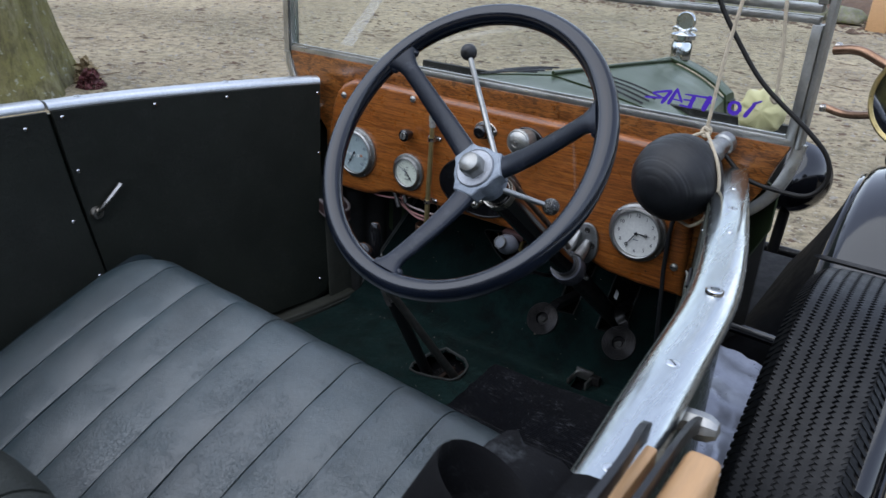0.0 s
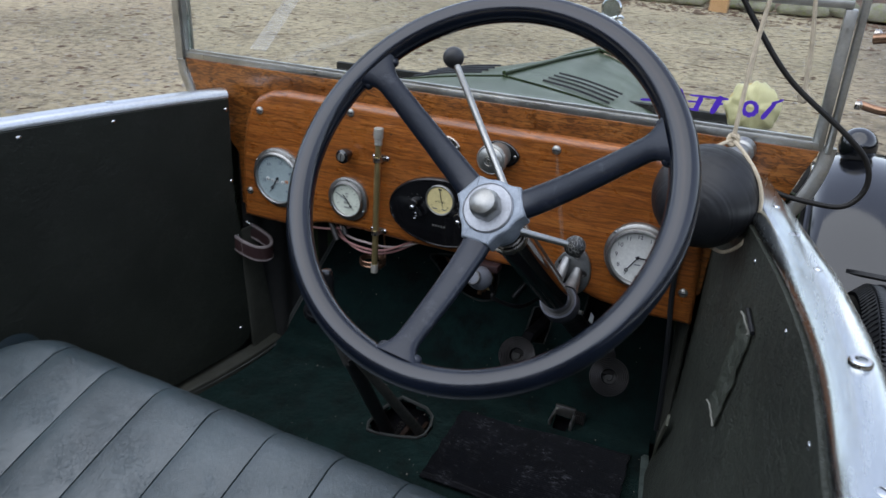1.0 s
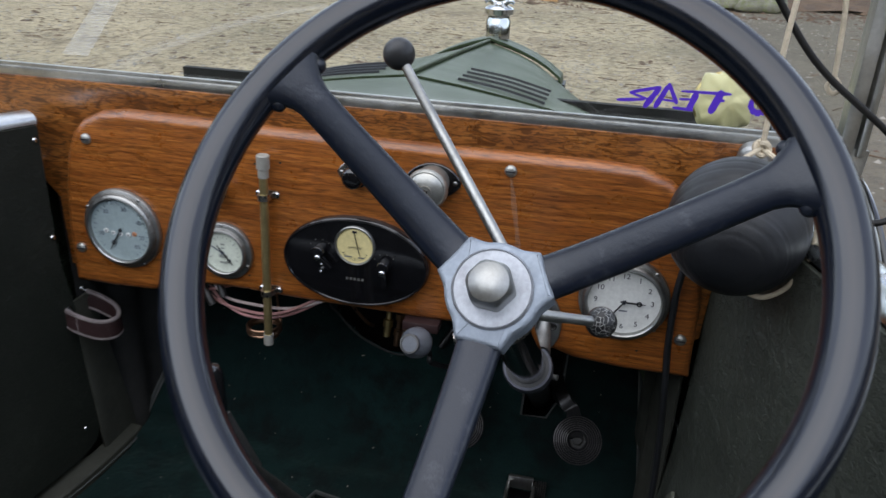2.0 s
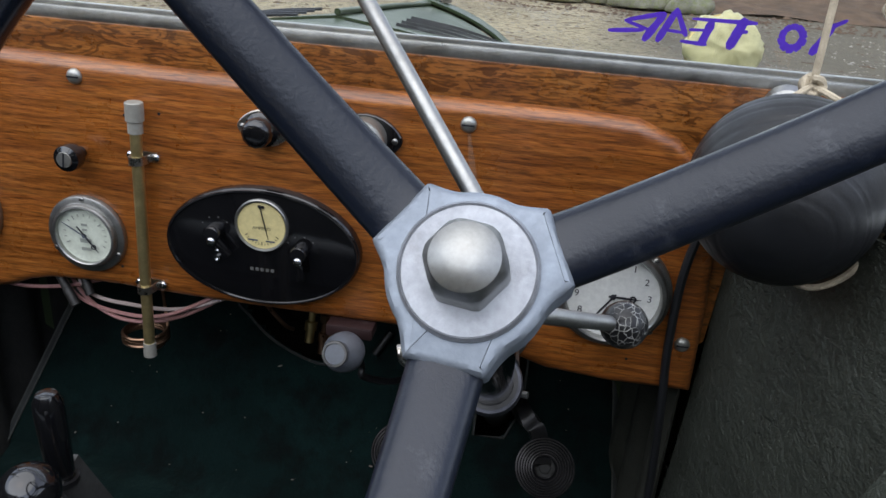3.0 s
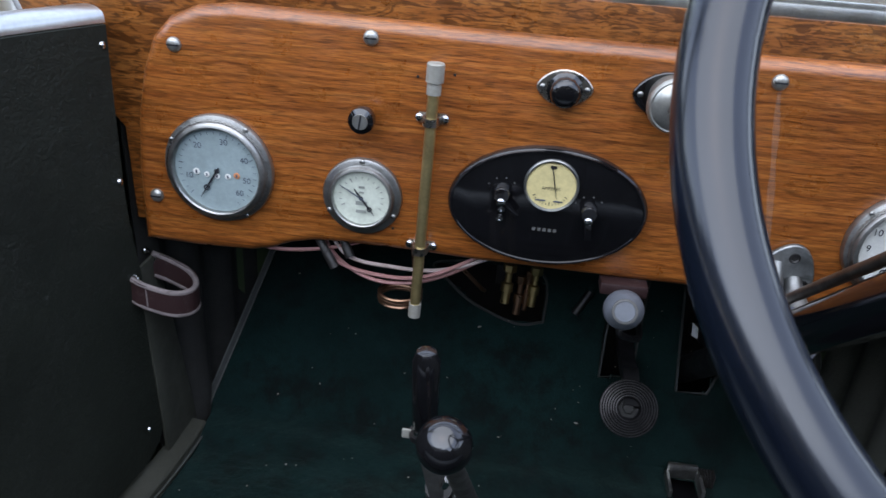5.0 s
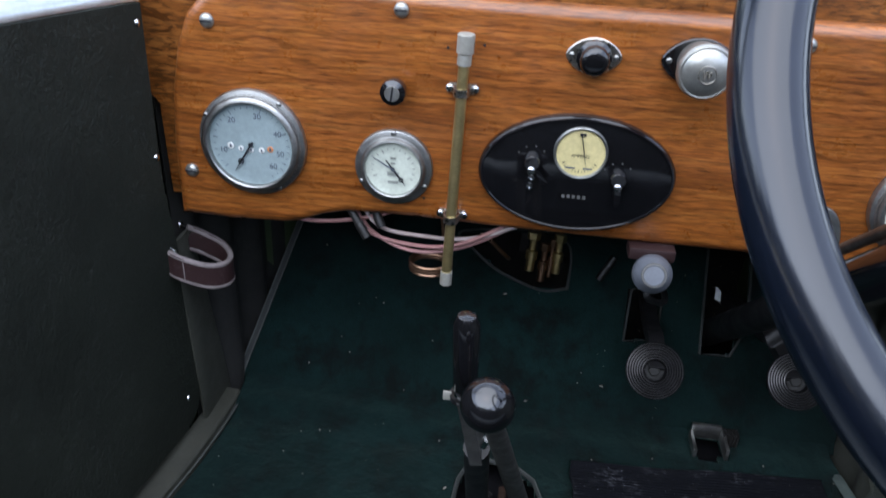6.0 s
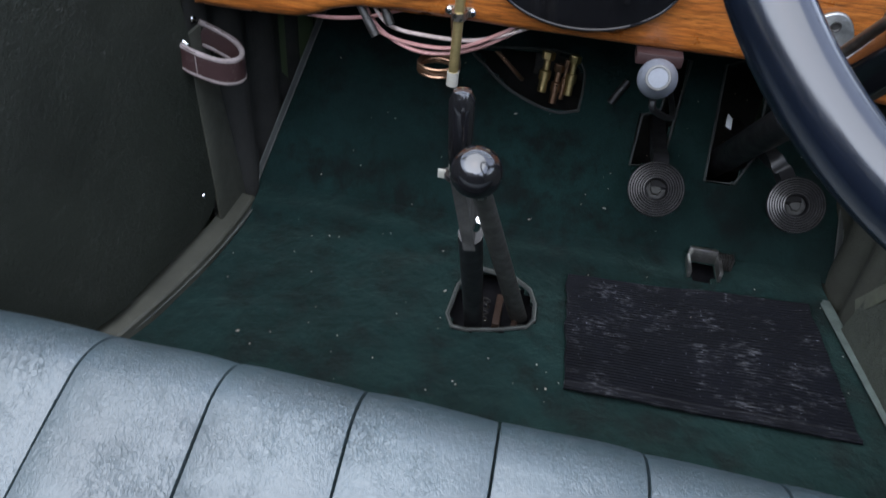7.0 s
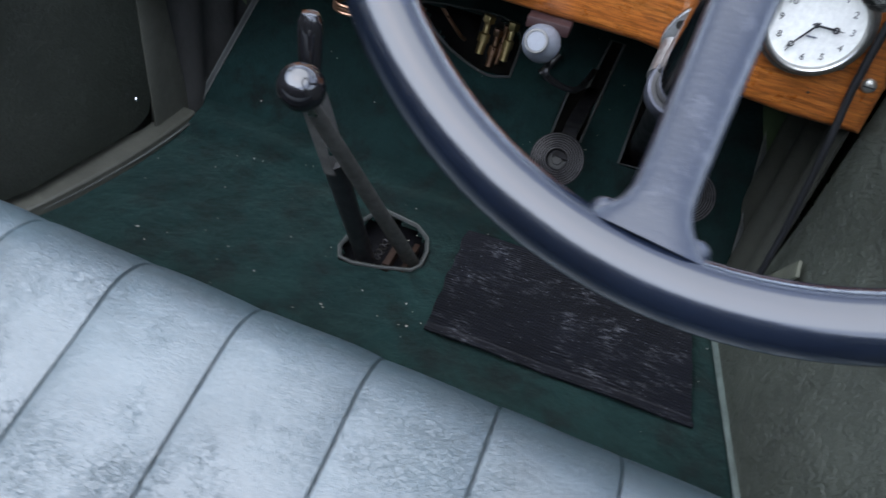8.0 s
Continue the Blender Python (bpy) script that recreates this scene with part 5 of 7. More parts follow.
for a in SPOKES:
    ms = W @ Matrix.Rotation(radians(a), 4, "Z")
    bm = bmesh.new()
    rings = []
    for u in span(0, 1, 26):
        drift = W.to_3x3() @ Vector((HUB_AT.x, HUB_AT.y, 0)) * (1 - u)
        r = 0.0335 + (0.1905 - 0.0335) * u
        zz = HUB_Z + (0.005 - HUB_Z) * u ** 1.25
        w = 0.0165 - 0.0035 * min(1, u * 1.3) + 0.013 * max(0, (u - 0.88) / 0.12) ** 1.8
        h = 0.0105 - 0.002 * u - 0.003 * max(0, (u - 0.9) / 0.1)
        ring = []
        for j in range(18):
            t = 2 * math.pi * j / 18
            cx, cy = math.cos(t), math.sin(t)
            ring.append(bm.verts.new(drift + ms @ Vector((r, w * math.copysign(abs(cx) ** 0.7, cx), zz + h * math.copysign(abs(cy) ** 0.8, cy)))))
        rings.append(ring)
    for p, q in zip(rings, rings[1:]):
        for j in range(18):
            bm.faces.new((p[j], p[(j + 1) % 18], q[(j + 1) % 18], q[j]))
    bm.faces.new(rings[0])
    bm.faces.new(rings[-1])
    spoke = part("spoke", bm, "spoke", wheel, "satin blue-black flat spoke", 50)
    for s in (-1, 1):
        part("lug", ball(ms @ Vector((0.1872, s * 0.0190, -0.002)), 0.0058, 14), "spoke", spoke)
lobes = []
for i in range(144):
    a = 360 * i / 144
    near = min(abs((a - s + 180) % 360 - 180) for s in SPOKES)
    end = 0.0398 / math.cos(radians(min(near, 24)))
    ease = max(0.0, min(1.0, (near - 23) / 22))
    lobes.append((radians(a), end + (0.0350 - end) * (1 - (1 - ease) ** 2)))
hub_bm = slab([(r * math.cos(a), r * math.sin(a)) for a, r in lobes], 0.024, 0.004, 3, W @ Matrix.Translation(HUB_AT + Vector((0, 0, 0.013))))
hub = part("hub", hub_bm, "hub", wheel, "dull cast aluminium hub", 30)
part("washer", lathe([(0.0292, 0.012), (0.0292, 0.0152), (0.0280, 0.0166), (0.0272, 0.0157), (0.012, 0.0162)], 56, W @ Matrix.Translation(HUB_AT)), "machined", hub, "scratched machined washer")
nut = lathe([(0.0176, 0.015), (0.0176, 0.027), (0.0168, 0.0318), (0.0140, 0.0366), (0.0090, 0.0396), (0.004, 0.0409), (0, 0.0411)], 48, W @ Matrix.Translation((0, 0, HUB_Z)))
inv = W.inverted()
for v in nut.verts:
    p = inv @ v.co
    a = math.atan2(p.y, p.x) + radians(8)
    r = math.hypot(p.x, p.y)
    hexa = 0.0158 / max(0.2, math.cos((a % (math.pi / 3)) - math.pi / 6))
    if r > hexa:
        p.x, p.y = p.x * hexa / r, p.y * hexa / r
    v.co = W @ (p + Vector((HUB_AT.x, HUB_AT.y, 0)))
part("nut", nut, "hub_nut", hub, "domed hexagonal hub nut", 28)

column = thing("steering_column", "black steering column tube with aluminium clamp", "steering column", (0.24, 0.3, 0.45))
top = W @ (HUB_AT - Vector((0, 0, 0.008)))
AXIS = (Vector((0.2245, -0.0333, 0.7470)) - top).normalized()
part("tube", tube([top + AXIS * 0.005, top + AXIS * 0.43], 0.0215, 24, smooth=False), "black", column)
part("collar", lathe([(0.0225, 0), (0.030, 0.002), (0.032, 0.010), (0.030, 0.018), (0.0265, 0.020), (0.0265, 0.034), (0.0225, 0.036)], 36, aim(top, AXIS)), "hub", column, "aluminium collar under the hub")
clipc = top + AXIS * 0.066
part("clip_ring", lathe([(0.0225, -0.006), (0.025, -0.006), (0.025, 0.006), (0.0225, 0.006)], 36, aim(clipc, AXIS)), "nickel", column, "nickel clip with screw")
part("clip_screw", merged(tube([clipc + Vector((-0.02, -0.012, -0.014)), clipc + Vector((-0.036, -0.016, -0.020))], 0.0045, 10, smooth=False), ball(clipc + Vector((-0.03, -0.016, -0.02)), 0.007, 12)), "nickel", column)
foot_c = top + AXIS * 0.405
mc = aim(foot_c, AXIS)
part("clamp", lathe([(0.0222, -0.016), (0.0290, -0.016), (0.0305, -0.012), (0.0305, 0.014), (0.0290, 0.018), (0.0222, 0.018)], 40, mc), "clamp", column, "dull blue-grey clamp ring")
part("clamp_liner", lathe([(0.0218, -0.0175), (0.0262, -0.0175), (0.0262, -0.0155), (0.0218, -0.0155)], 40, mc), "satin", column, "black packing in the clamp")
leaf = [(0.031 * math.cos(a) * (1.0 - 0.16 * math.sin(a)), 0.042 * math.sin(a) * (1.0 + 0.05 * math.cos(a))) for a in [2 * math.pi * i / 40 for i in range(40)]]
bracket = part("bracket", slab(leaf, 0.005, 0.0022, 3, facing(0.226, 0.800, -0.007, -10)), "cast", column, "leaf-shaped cast aluminium bracket plate")
part("bracket_web", merged(
    tube([(0.216, -0.008, 0.822), (0.214, -0.022, 0.806), (0.212, -0.044, 0.792), (0.213, -0.062, 0.784)], lambda u: 0.006 + 0.007 * u, 14, section=[(math.cos(t), 0.8 * math.sin(t)) for t in [2 * math.pi * j / 14 for j in range(14)]]),
    tube([(0.236, -0.008, 0.806), (0.236, -0.024, 0.794), (0.236, -0.048, 0.784)], lambda u: 0.007 + 0.006 * u, 14),
    tube([(0.206, -0.007, 0.790), (0.204, -0.03, 0.780), (0.203, -0.055, 0.772)], lambda u: 0.010 + 0.002 * u, 14)), "cast", bracket, "cast web down to the clamp")
for x, z in ((0.208, 0.812), (0.232, 0.828), (0.246, 0.800)):
    piece("bolt_hole", finish(lathe([(0.0055, 0.0008), (0.0045, 0.0012), (0.0032, 0.0002), (0, 0.0002)], 16), "bolt_hole", "steel"), bracket, facing(x, z, -0.0072))
for p, q in (((0.2500, -0.040, 0.748), (0.2605, -0.044, 0.7495)), ((0.2135, -0.034, 0.764), (0.2085, -0.040, 0.767))):
    part("clamp_bolt", tube([p, q], 0.0036, 8, smooth=False), "cast", column)
part("control_rod", tube([top + AXIS * 0.03 + Vector((0.006, -0.004, 0.030)), Vector((0.2155, -0.270, 0.9775)), Vector((0.218, -0.050, 0.803))], 0.0052, 12, smooth=False), "rod", column, "worn bronzed control rod")
part("lower_shaft", tube([foot_c + AXIS * 0.02, foot_c + AXIS * 0.42], 0.019, 20, smooth=False), "satin", column, "black lower column")
for name, end, base, ballmat in (("spark_lever", Vector((0.1124, -0.2635, 1.1635)), top + AXIS * 0.028 + Vector((0.012, 0.004, 0.022)), "lever_knob"),
                                 ("throttle_lever", Vector((0.2942, -0.2945, 0.9697)), top + AXIS * 0.036 + Vector((0.022, -0.006, 0.0)), "crack")):
    it = part(name, tube([base, base.lerp(end, 0.97)], lambda u: 0.0046 - 0.0006 * u, 12, smooth=False), "bezel", column, "nickel control lever")
    part("ball_knob", ball(end, 0.0128, 24), ballmat, it, "crackled grey-black ball knob" if ballmat == "crack" else "worn dark grey ball knob")

# ---- levers and pedals ----
gear = thing("gear_lever", "gear lever with glossy black ball knob", "lever", (-0.03, -0.03, 0.40))
g0, g1 = Vector((-0.022, -0.028, 0.395)), Vector((-0.071, -0.281, 0.762))
part("shaft", tube([g0, g0.lerp(g1, 0.5), g1], lambda u: 0.0125 - 0.004 * u, 14, section=[(math.cos(t) * 0.75, math.sin(t)) for t in [2 * math.pi * j / 14 for j in range(14)]], up=(1, 0, 0)), "lever_grey", gear, "flat grey steel shaft")
part("knob", ball((-0.0735, -0.2922, 0.7815), 0.0205, 36), "bakelite", gear, "glossy black ball knob")
part("knob_collar", tube([g1 - (g1 - g0).normalized() * 0.012, g1 + (g1 - g0).normalized() * 0.006], 0.0075, 12, smooth=False), "nickel", gear)
brake = thing("handbrake_lever", "handbrake lever with black capsule grip", "lever", (-0.08, -0.05, 0.40))
h0, hk, h1, h2 = Vector((-0.078, -0.058, 0.395)), Vector((-0.082, -0.192, 0.642)), Vector((-0.0945, -0.2315, 0.739)), Vector((-0.0975, -0.2310, 0.817))
hd = (h2 - h1).normalized()
part("shaft", tube([h0, hk + (hk - h0) * 0.03], 0.0125, 14, smooth=False), "satin", brake)
part("bracket_plate", tube([hk - (h1 - hk) * 0.04, h1 + hd * 0.004], 0.0165, section=[(-0.35, -0.8), (0.35, -0.8), (0.35, 1), (-0.35, 1)], smooth=False, up=(0, 1, 0)), "plate_grey", brake, "grey bent steel plate")
part("grip", lathe([(0, 0), (0.008, 0.001), (0.0102, 0.006), (0.0108, 0.04), (0.0112, 0.060), (0.0108, 0.070), (0.0075, 0.077), (0, 0.0795)], 28, aim(h1, hd)), "bakelite", brake, "glossy black capsule grip")
part("grip_ring", lathe([(0.0095, -0.004), (0.0125, -0.004), (0.0128, 0.001), (0.0095, 0.001)], 20, aim(h1, hd)), "satin", brake)
part("tag", block(-0.1125, -0.2345, 0.733, -0.1055, -0.2320, 0.741, 0.0006), "pale_thread", brake, "small pale tag at the grip")
part("catch", tube([hk.lerp(h1, 0.3) + Vector((0.010, -0.012, 0)), hk.lerp(h1, 0.5) + Vector((0.016, -0.016, 0))], 0.0035, 10, smooth=False), "chrome", brake, "bright catch button")


def pedal(name, label, c, arm):
    it = thing(name, label, "pedal", tuple(arm[-1]))
    ax = Vector((-0.04, -0.80, 0.60)).normalized()
    m = aim(c, ax)
    pad = part("pad", lathe([(0.0350, -0.007), (0.0358, -0.004), (0.0358, 0.0004), (0.0340, 0.0010), (0.0140, 0.0010), (0.0130, -0.006), (0.009, -0.0065)], 48, m), "valance", it, "round ridged worn pad", 25)
    for k in range(7):
        r = 0.0349 - 0.0031 * k
        part("ridge", lathe([(r, 0.0008), (r - 0.0002, 0.0024), (r - 0.0009, 0.0027), (r - 0.0014, 0.0022), (r - 0.0016, 0.0008)], 48, m), "pedal", pad)
    part("pad_bolt", lathe([(0.0125, -0.0060), (0.0075, -0.0060), (0.0075, -0.0035), (0.0065, -0.0025), (0, -0.0023)], 6, m), "dark_inside", it)
    part("arm", tube(arm, 0.010, section=[(-0.7, -1), (0.7, -1), (0.7, 1), (-0.7, 1)], up=(1, 0, 0)), "satin", it, "black steel pedal arm")
    return it


p1, p2 = Vector((0.124, 0.068, 0.568)), Vector((0.298, 0.075, 0.572))
pedal("clutch_pedal", "round clutch pedal on a black arm", p1, [p1 + Vector((0.003, 0.006, -0.004)), p1 + Vector((0.004, 0.05, 0.012)), Vector((0.128, 0.16, 0.575)), Vector((0.135, 0.30, 0.56))])
pedal("brake_pedal", "round brake pedal on a black arm", p2, [p2 + Vector((-0.003, 0.006, -0.004)), p2 + Vector((-0.012, 0.05, 0.014)), Vector((0.262, 0.15, 0.60)), Vector((0.245, 0.30, 0.56))])
acc = thing("accelerator_pedal", "small steel accelerator roller in a plate", "pedal", (0.22, 0.10, FLOOR))
part("plate", merged(block(0.200, 0.110, FLOOR + 0.012, 0.240, 0.116, FLOOR + 0.036, 0.002), block(0.198, 0.072, FLOOR + 0.012, 0.203, 0.112, FLOOR + 0.024, 0.001), block(0.239, 0.072, FLOOR + 0.012, 0.244, 0.112, FLOOR + 0.030, 0.001)), "bezel", acc, "bent steel guard plate")
part("roller", merged(*[block(0.240 + 0.0036 * k, 0.098, FLOOR + 0.014, 0.2425 + 0.0036 * k, 0.112, FLOOR + 0.034, 0.0) for k in range(6)]), "steel", acc, "knurled steel roller")
tri = thing("pedal_return_plate", "small bright steel tab behind the toe board", "bracket", (0.22, 0.26, 0.59))
part("tab", slab([(-0.0035, -0.007), (0.005, -0.011), (0.005, 0.004), (-0.003, 0.011)], 0.002, m=aim((0.222, 0.222, 0.600), (0, -0.83, 0.55))), "cast", tri)
link = thing("starter_toggle", "small black toggle on the toe board", "switch", tuple(toe(0.065, 0.61)))
part("toggle", tube([toe(0.056, 0.598, 0.006), toe(0.075, 0.626, 0.010)], 0.0055, 10, smooth=False), "satin", link)

# ---- windscreen ----
screen = thing("windscreen", "two-pane windscreen in a dull nickel frame", "windscreen", (MID, 0.03, 1.05))
XL, XR = -0.578, 0.536


def bar(x0, y0, z0, x1, y1, z1, bevel=0.003):
    return block(x0, y0, z0, x1, y1, z1, bevel, 2)


part("bottom_rail", merged(bar(XL, 0.018, 1.0465, XR, 0.046, 1.0590), bar(XL + 0.006, 0.022, 1.058, XR - 0.01, 0.028, 1.0635, 0.001)), "frame_metal", screen, "dull nickel bottom rail")
part("middle_rail", merged(bar(XL, 0.020, 1.232, XR, 0.044, 1.243), bar(XL, 0.020, 1.2475, XR, 0.044, 1.260)), "frame_metal", screen, "dull nickel divided rail")
part("top_rail", bar(XL, 0.020, 1.460, XR, 0.044, 1.478), "frame_metal", screen)
for x, s in ((XL, -1), (XR, 1)):
    wide = 0.009 if s > 0 else 0.0045
    for z0, z1 in ((1.0465, 1.2315), (1.2605, 1.4595)):
        part("inner_stile", bar(x - wide, 0.019, z0, x + wide * 0.66, 0.045, z1, 0.002), "frame_metal", screen)
    part("post", merged(bar(x + s * wide * 0.9, 0.014, 1.045, x + s * (wide + 0.0085), 0.048, 1.49, 0.0035)), "frame_metal", screen, "dull nickel windscreen post")
for z0, z1 in ((1.058, 1.236), (1.256, 1.464)):
    pane = part("pane", block(XL + 0.004, 0.0305, z0, XR - 0.004, 0.0345, z1), "glass", screen, "clear glass pane")
    pane.visible_shadow = False
# pale see-through strip slanting up the glass, narrower towards the top
part("streak", sheet([[(-0.431, 0.0298, 1.078), (-0.393, 0.0298, 1.078)], [(-0.385, 0.0298, 1.13), (-0.352, 0.0298, 1.13)], [(-0.335, 0.0298, 1.185), (-0.308, 0.0298, 1.185)], [(-0.29, 0.0298, 1.23), (-0.265, 0.0298, 1.23)]]), "film", screen, "pale translucent streak on the glass")


def brushed(strokes, at, size):
    """Flat brush strokes (x, y, width to x, y, width) on the inner face of the glass."""
    bm = bmesh.new()
    for k, (x0, y0, w0, x1, y1, w1) in enumerate(strokes):
        a, b = Vector((x0, y0)), Vector((x1, y1))
        d = (b - a).normalized()
        n = Vector((-d.y, d.x))
        left, right = [], []
        for u in span(0, 1, 9):
            w = (w0 + (w1 - w0) * u) * (0.5 + 0.10 * noise.noise((u * 4, k * 2.3, x0)))
            w *= 1 - 0.5 * (abs(2 * u - 1) ** 8)
            p = a.lerp(b, u)
            left.append(p + n * w)
            right.append(p - n * w)
        vs = [bm.verts.new((at[0] + p.x * size, 0.0298 - 0.00004 * k, at[1] + p.y * size)) for p in left + right[::-1]]
        bm.faces.new(vs)
    return bm


# the word and the number are painted to be read from outside, so they stand mirrored
WORD = {"F": [(2.50, 0.62, 0.40, 2.05, -0.66, 0.38), (3.00, 0.46, 0.20, 0.40, 0.42, 0.12), (2.70, 0.10, 0.16, 2.10, 0.04, 0.12)],
        "E": [(1.22, 0.40, 0.36, 0.92, -0.62, 0.34), (1.25, 0.02, 0.12, 0.35, -0.02, 0.14), (1.18, -0.56, 0.16, 0.08, -0.50, 0.14)],
        "A": [(-0.30, 0.78, 0.20, 0.28, -0.30, 0.22), (-0.28, 0.70, 0.26, -0.86, -0.62, 0.30), (-0.62, -0.12, 0.12, 0.16, -0.16, 0.12)],
        "R": [(-0.70, 0.56, 0.28, -1.42, -0.64, 0.32), (-0.68, 0.54, 0.20, -2.30, 0.12, 0.16), (-2.30, 0.12, 0.14, -1.20, -0.20, 0.12), (-1.45, -0.20, 0.16, -2.92, -0.34, 0.18)]}
for strokes in WORD.values():
    part("letter", brushed(strokes, (0.3472, 1.0893), 0.0206), "purple", screen, "purple brush-painted letter, read from outside")
ONE = [(0.95, 0.48, 0.26, 0.30, -0.72, 0.36), (1.40, 0.74, 0.14, 0.72, 0.36, 0.24)]
ROUND_O = [(-0.55 + 0.44 * math.cos(a), -0.12 + 0.46 * math.sin(a), 0.30 - 0.06 * math.sin(a), -0.55 + 0.44 * math.cos(a + 0.72), -0.12 + 0.46 * math.sin(a + 0.72), 0.30 - 0.06 * math.sin(a)) for a in [0.628 * k for k in range(10)]]
for strokes in (ONE, ROUND_O):
    part("figure", brushed(strokes, (0.4505, 1.0925), 0.0206), "purple", screen, "purple brush-painted figure, read from outside")
edge = [(XR + 0.0135, 0.031, 1.052), (0.546, 0.028, 1.02), (0.536, 0.026, 0.985), (0.520, 0.022, 0.955), (0.498, 0.016, 0.932), (0.470, 0.010, 0.915)]
part("side_moulding", tube(edge, 0.0095, section=[(-1, -0.8), (-0.6, -1), (0.6, -1), (1, -0.8), (1, 0.8), (0.6, 1), (-0.6, 1), (-1, 0.8)]), "frame_metal", screen, "curved nickel edge moulding")
edge = [(XL - 0.0135, 0.031, 1.052), (-0.588, 0.028, 1.02), (-0.572, 0.026, 0.985), (-0.555, 0.022, 0.955), (-0.53, 0.016, 0.932), (-0.50, 0.010, 0.915)]
part("side_moulding", tube(edge, 0.0095, section=[(-1, -0.8), (-0.6, -1), (0.6, -1), (1, -0.8), (1, 0.8), (0.6, 1), (-0.6, 1), (-1, 0.8)]), "frame_metal", screen, "curved nickel edge moulding")
for z in (1.205, 1.115):
    part("stud", lathe([(0.006, 0), (0.006, 0.006), (0.003, 0.009), (0, 0.009)], 12, aim((XR + 0.030, 0.02, z), (1, -0.3, 0))), "nickel", screen)

# ---- scuttle and bonnet ----
nose = thing("bonnet", "olive green bonnet and scuttle with louvres", "bonnet", (MID, 0.6, 0.5))


def section(half, shoulder_z, ridge_z, base_z, n=17):
    """Half round cowl section, from one side over the ridge to the other."""
    pts = []
    for i in range(n):
        a = -1 + 2 * i / (n - 1)
        s = math.copysign(1, a)
        k = abs(a)
        if k > 0.7:
            x, z = half * (1.0), shoulder_z + (base_z - shoulder_z) * (k - 0.7) / 0.3
        else:
            u = k / 0.7
            x = half * (u ** 0.92)
            z = ridge_z + (shoulder_z - ridge_z) * (0.62 * u + 0.38 * u ** 3.2)
        pts.append((MID + s * x, z))
    return pts


def cowl(stations):
    rows = []
    for (ya, sa), (yb, sb) in zip(stations, stations[1:]):
        for u in span(0, 1, 7)[: -1]:
            rows.append([(xa + (xb - xa) * u, ya + (yb - ya) * u, za + (zb - za) * u) for (xa, za), (xb, zb) in zip(sa, sb)])
    rows.append([(x, stations[-1][0], z) for x, z in stations[-1][1]])
    return sheet(rows, 0.003)


part("scuttle", cowl([(0.040, section(0.555, 0.985, 1.047, 0.90)), (0.14, section(0.47, 0.965, 1.045, 0.70)), (0.27, section(0.38, 0.955, 1.040, 0.50))]), "bonnet", nose, "olive green scuttle top")
part("bonnet_top", cowl([(0.275, section(0.378, 0.957, 1.043, 0.50)), (0.65, section(0.28, 0.925, 1.018, 0.48)), (1.02, section(0.195, 0.888, 0.990, 0.46))]), "bonnet", nose, "olive green bonnet sides and top")
part("hinge", tube([(MID, 0.275, 1.047), (MID, 0.65, 1.022), (MID, 1.02, 0.994)], 0.0042, 10, smooth=False), "bonnet", nose)
for s in (-1, 1):
    for k in range(4):
        y = 0.31 + 0.036 * k
        x0, x1 = MID + s * 0.065, MID + s * 0.205
        z0, z1 = 1.0325 - 0.001 * k, 1.0085 - 0.001 * k
        part("louvre", tube([(x0, y + 0.012, z0 + 0.001), ((x0 + x1) / 2, y, (z0 + z1) / 2 + 0.0055), (x1, y - 0.012, z1 + 0.0035)], 0.0019, section=[(-1.4, -1), (1.4, -1), (0.6, 1), (-1.0, 0.6)], up=(0, 0, 1)), "ink", nose)
radiator = thing("radiator", "green-painted radiator shell with chrome filler cap", "radiator", (MID, 1.06, 0.45))
shell = section(0.20, 0.90, 1.0, 0.45)
part("shell", sheet([[(x, y, z + dz) for x, z in shell] for y, dz in ((1.015, 0.001), (1.03, 0.003), (1.085, 0.001), (1.10, -0.008), (1.107, -0.022))], 0.006), "bonnet", radiator)
part("core", block(MID - 0.19, 1.03, 0.46, MID + 0.19, 1.09, 0.90), "satin", radiator)
mr = aim((-0.008, 1.06, 1.008), (0, 0, 1))
neck = part("filler_cap", lathe([(0.030, -0.012), (0.030, 0.030), (0.027, 0.034), (0.027, 0.044), (0.035, 0.046), (0.036, 0.058), (0.032, 0.062), (0.018, 0.067), (0.012, 0.074), (0, 0.075)], 32, mr), "chrome", radiator, "chrome filler cap")
mg = Matrix.Translation((-0.008, 1.06, 1.103)) @ Matrix.Rotation(radians(90), 4, "X")
part("temperature_gauge", merged(lathe([(0.026, -0.008), (0.029, -0.004), (0.029, 0.004), (0.026, 0.008), (0.0235, 0.007), (0.0235, 0.003)], 32, mg), lathe([(0.0235, 0.003), (0, 0.003)], 32, mg),
     lathe([(0.0235, -0.003), (0, -0.003)], 32, mg), tube([(-0.044, 1.06, 1.078), (-0.034, 1.06, 1.084), (-0.008, 1.06, 1.076), (0.018, 1.06, 1.084), (0.028, 1.06, 1.078)], lambda u: 0.003 + 0.004 * math.sin(math.pi * u), 10)), "chrome", neck, "round chrome water gauge with small wings")
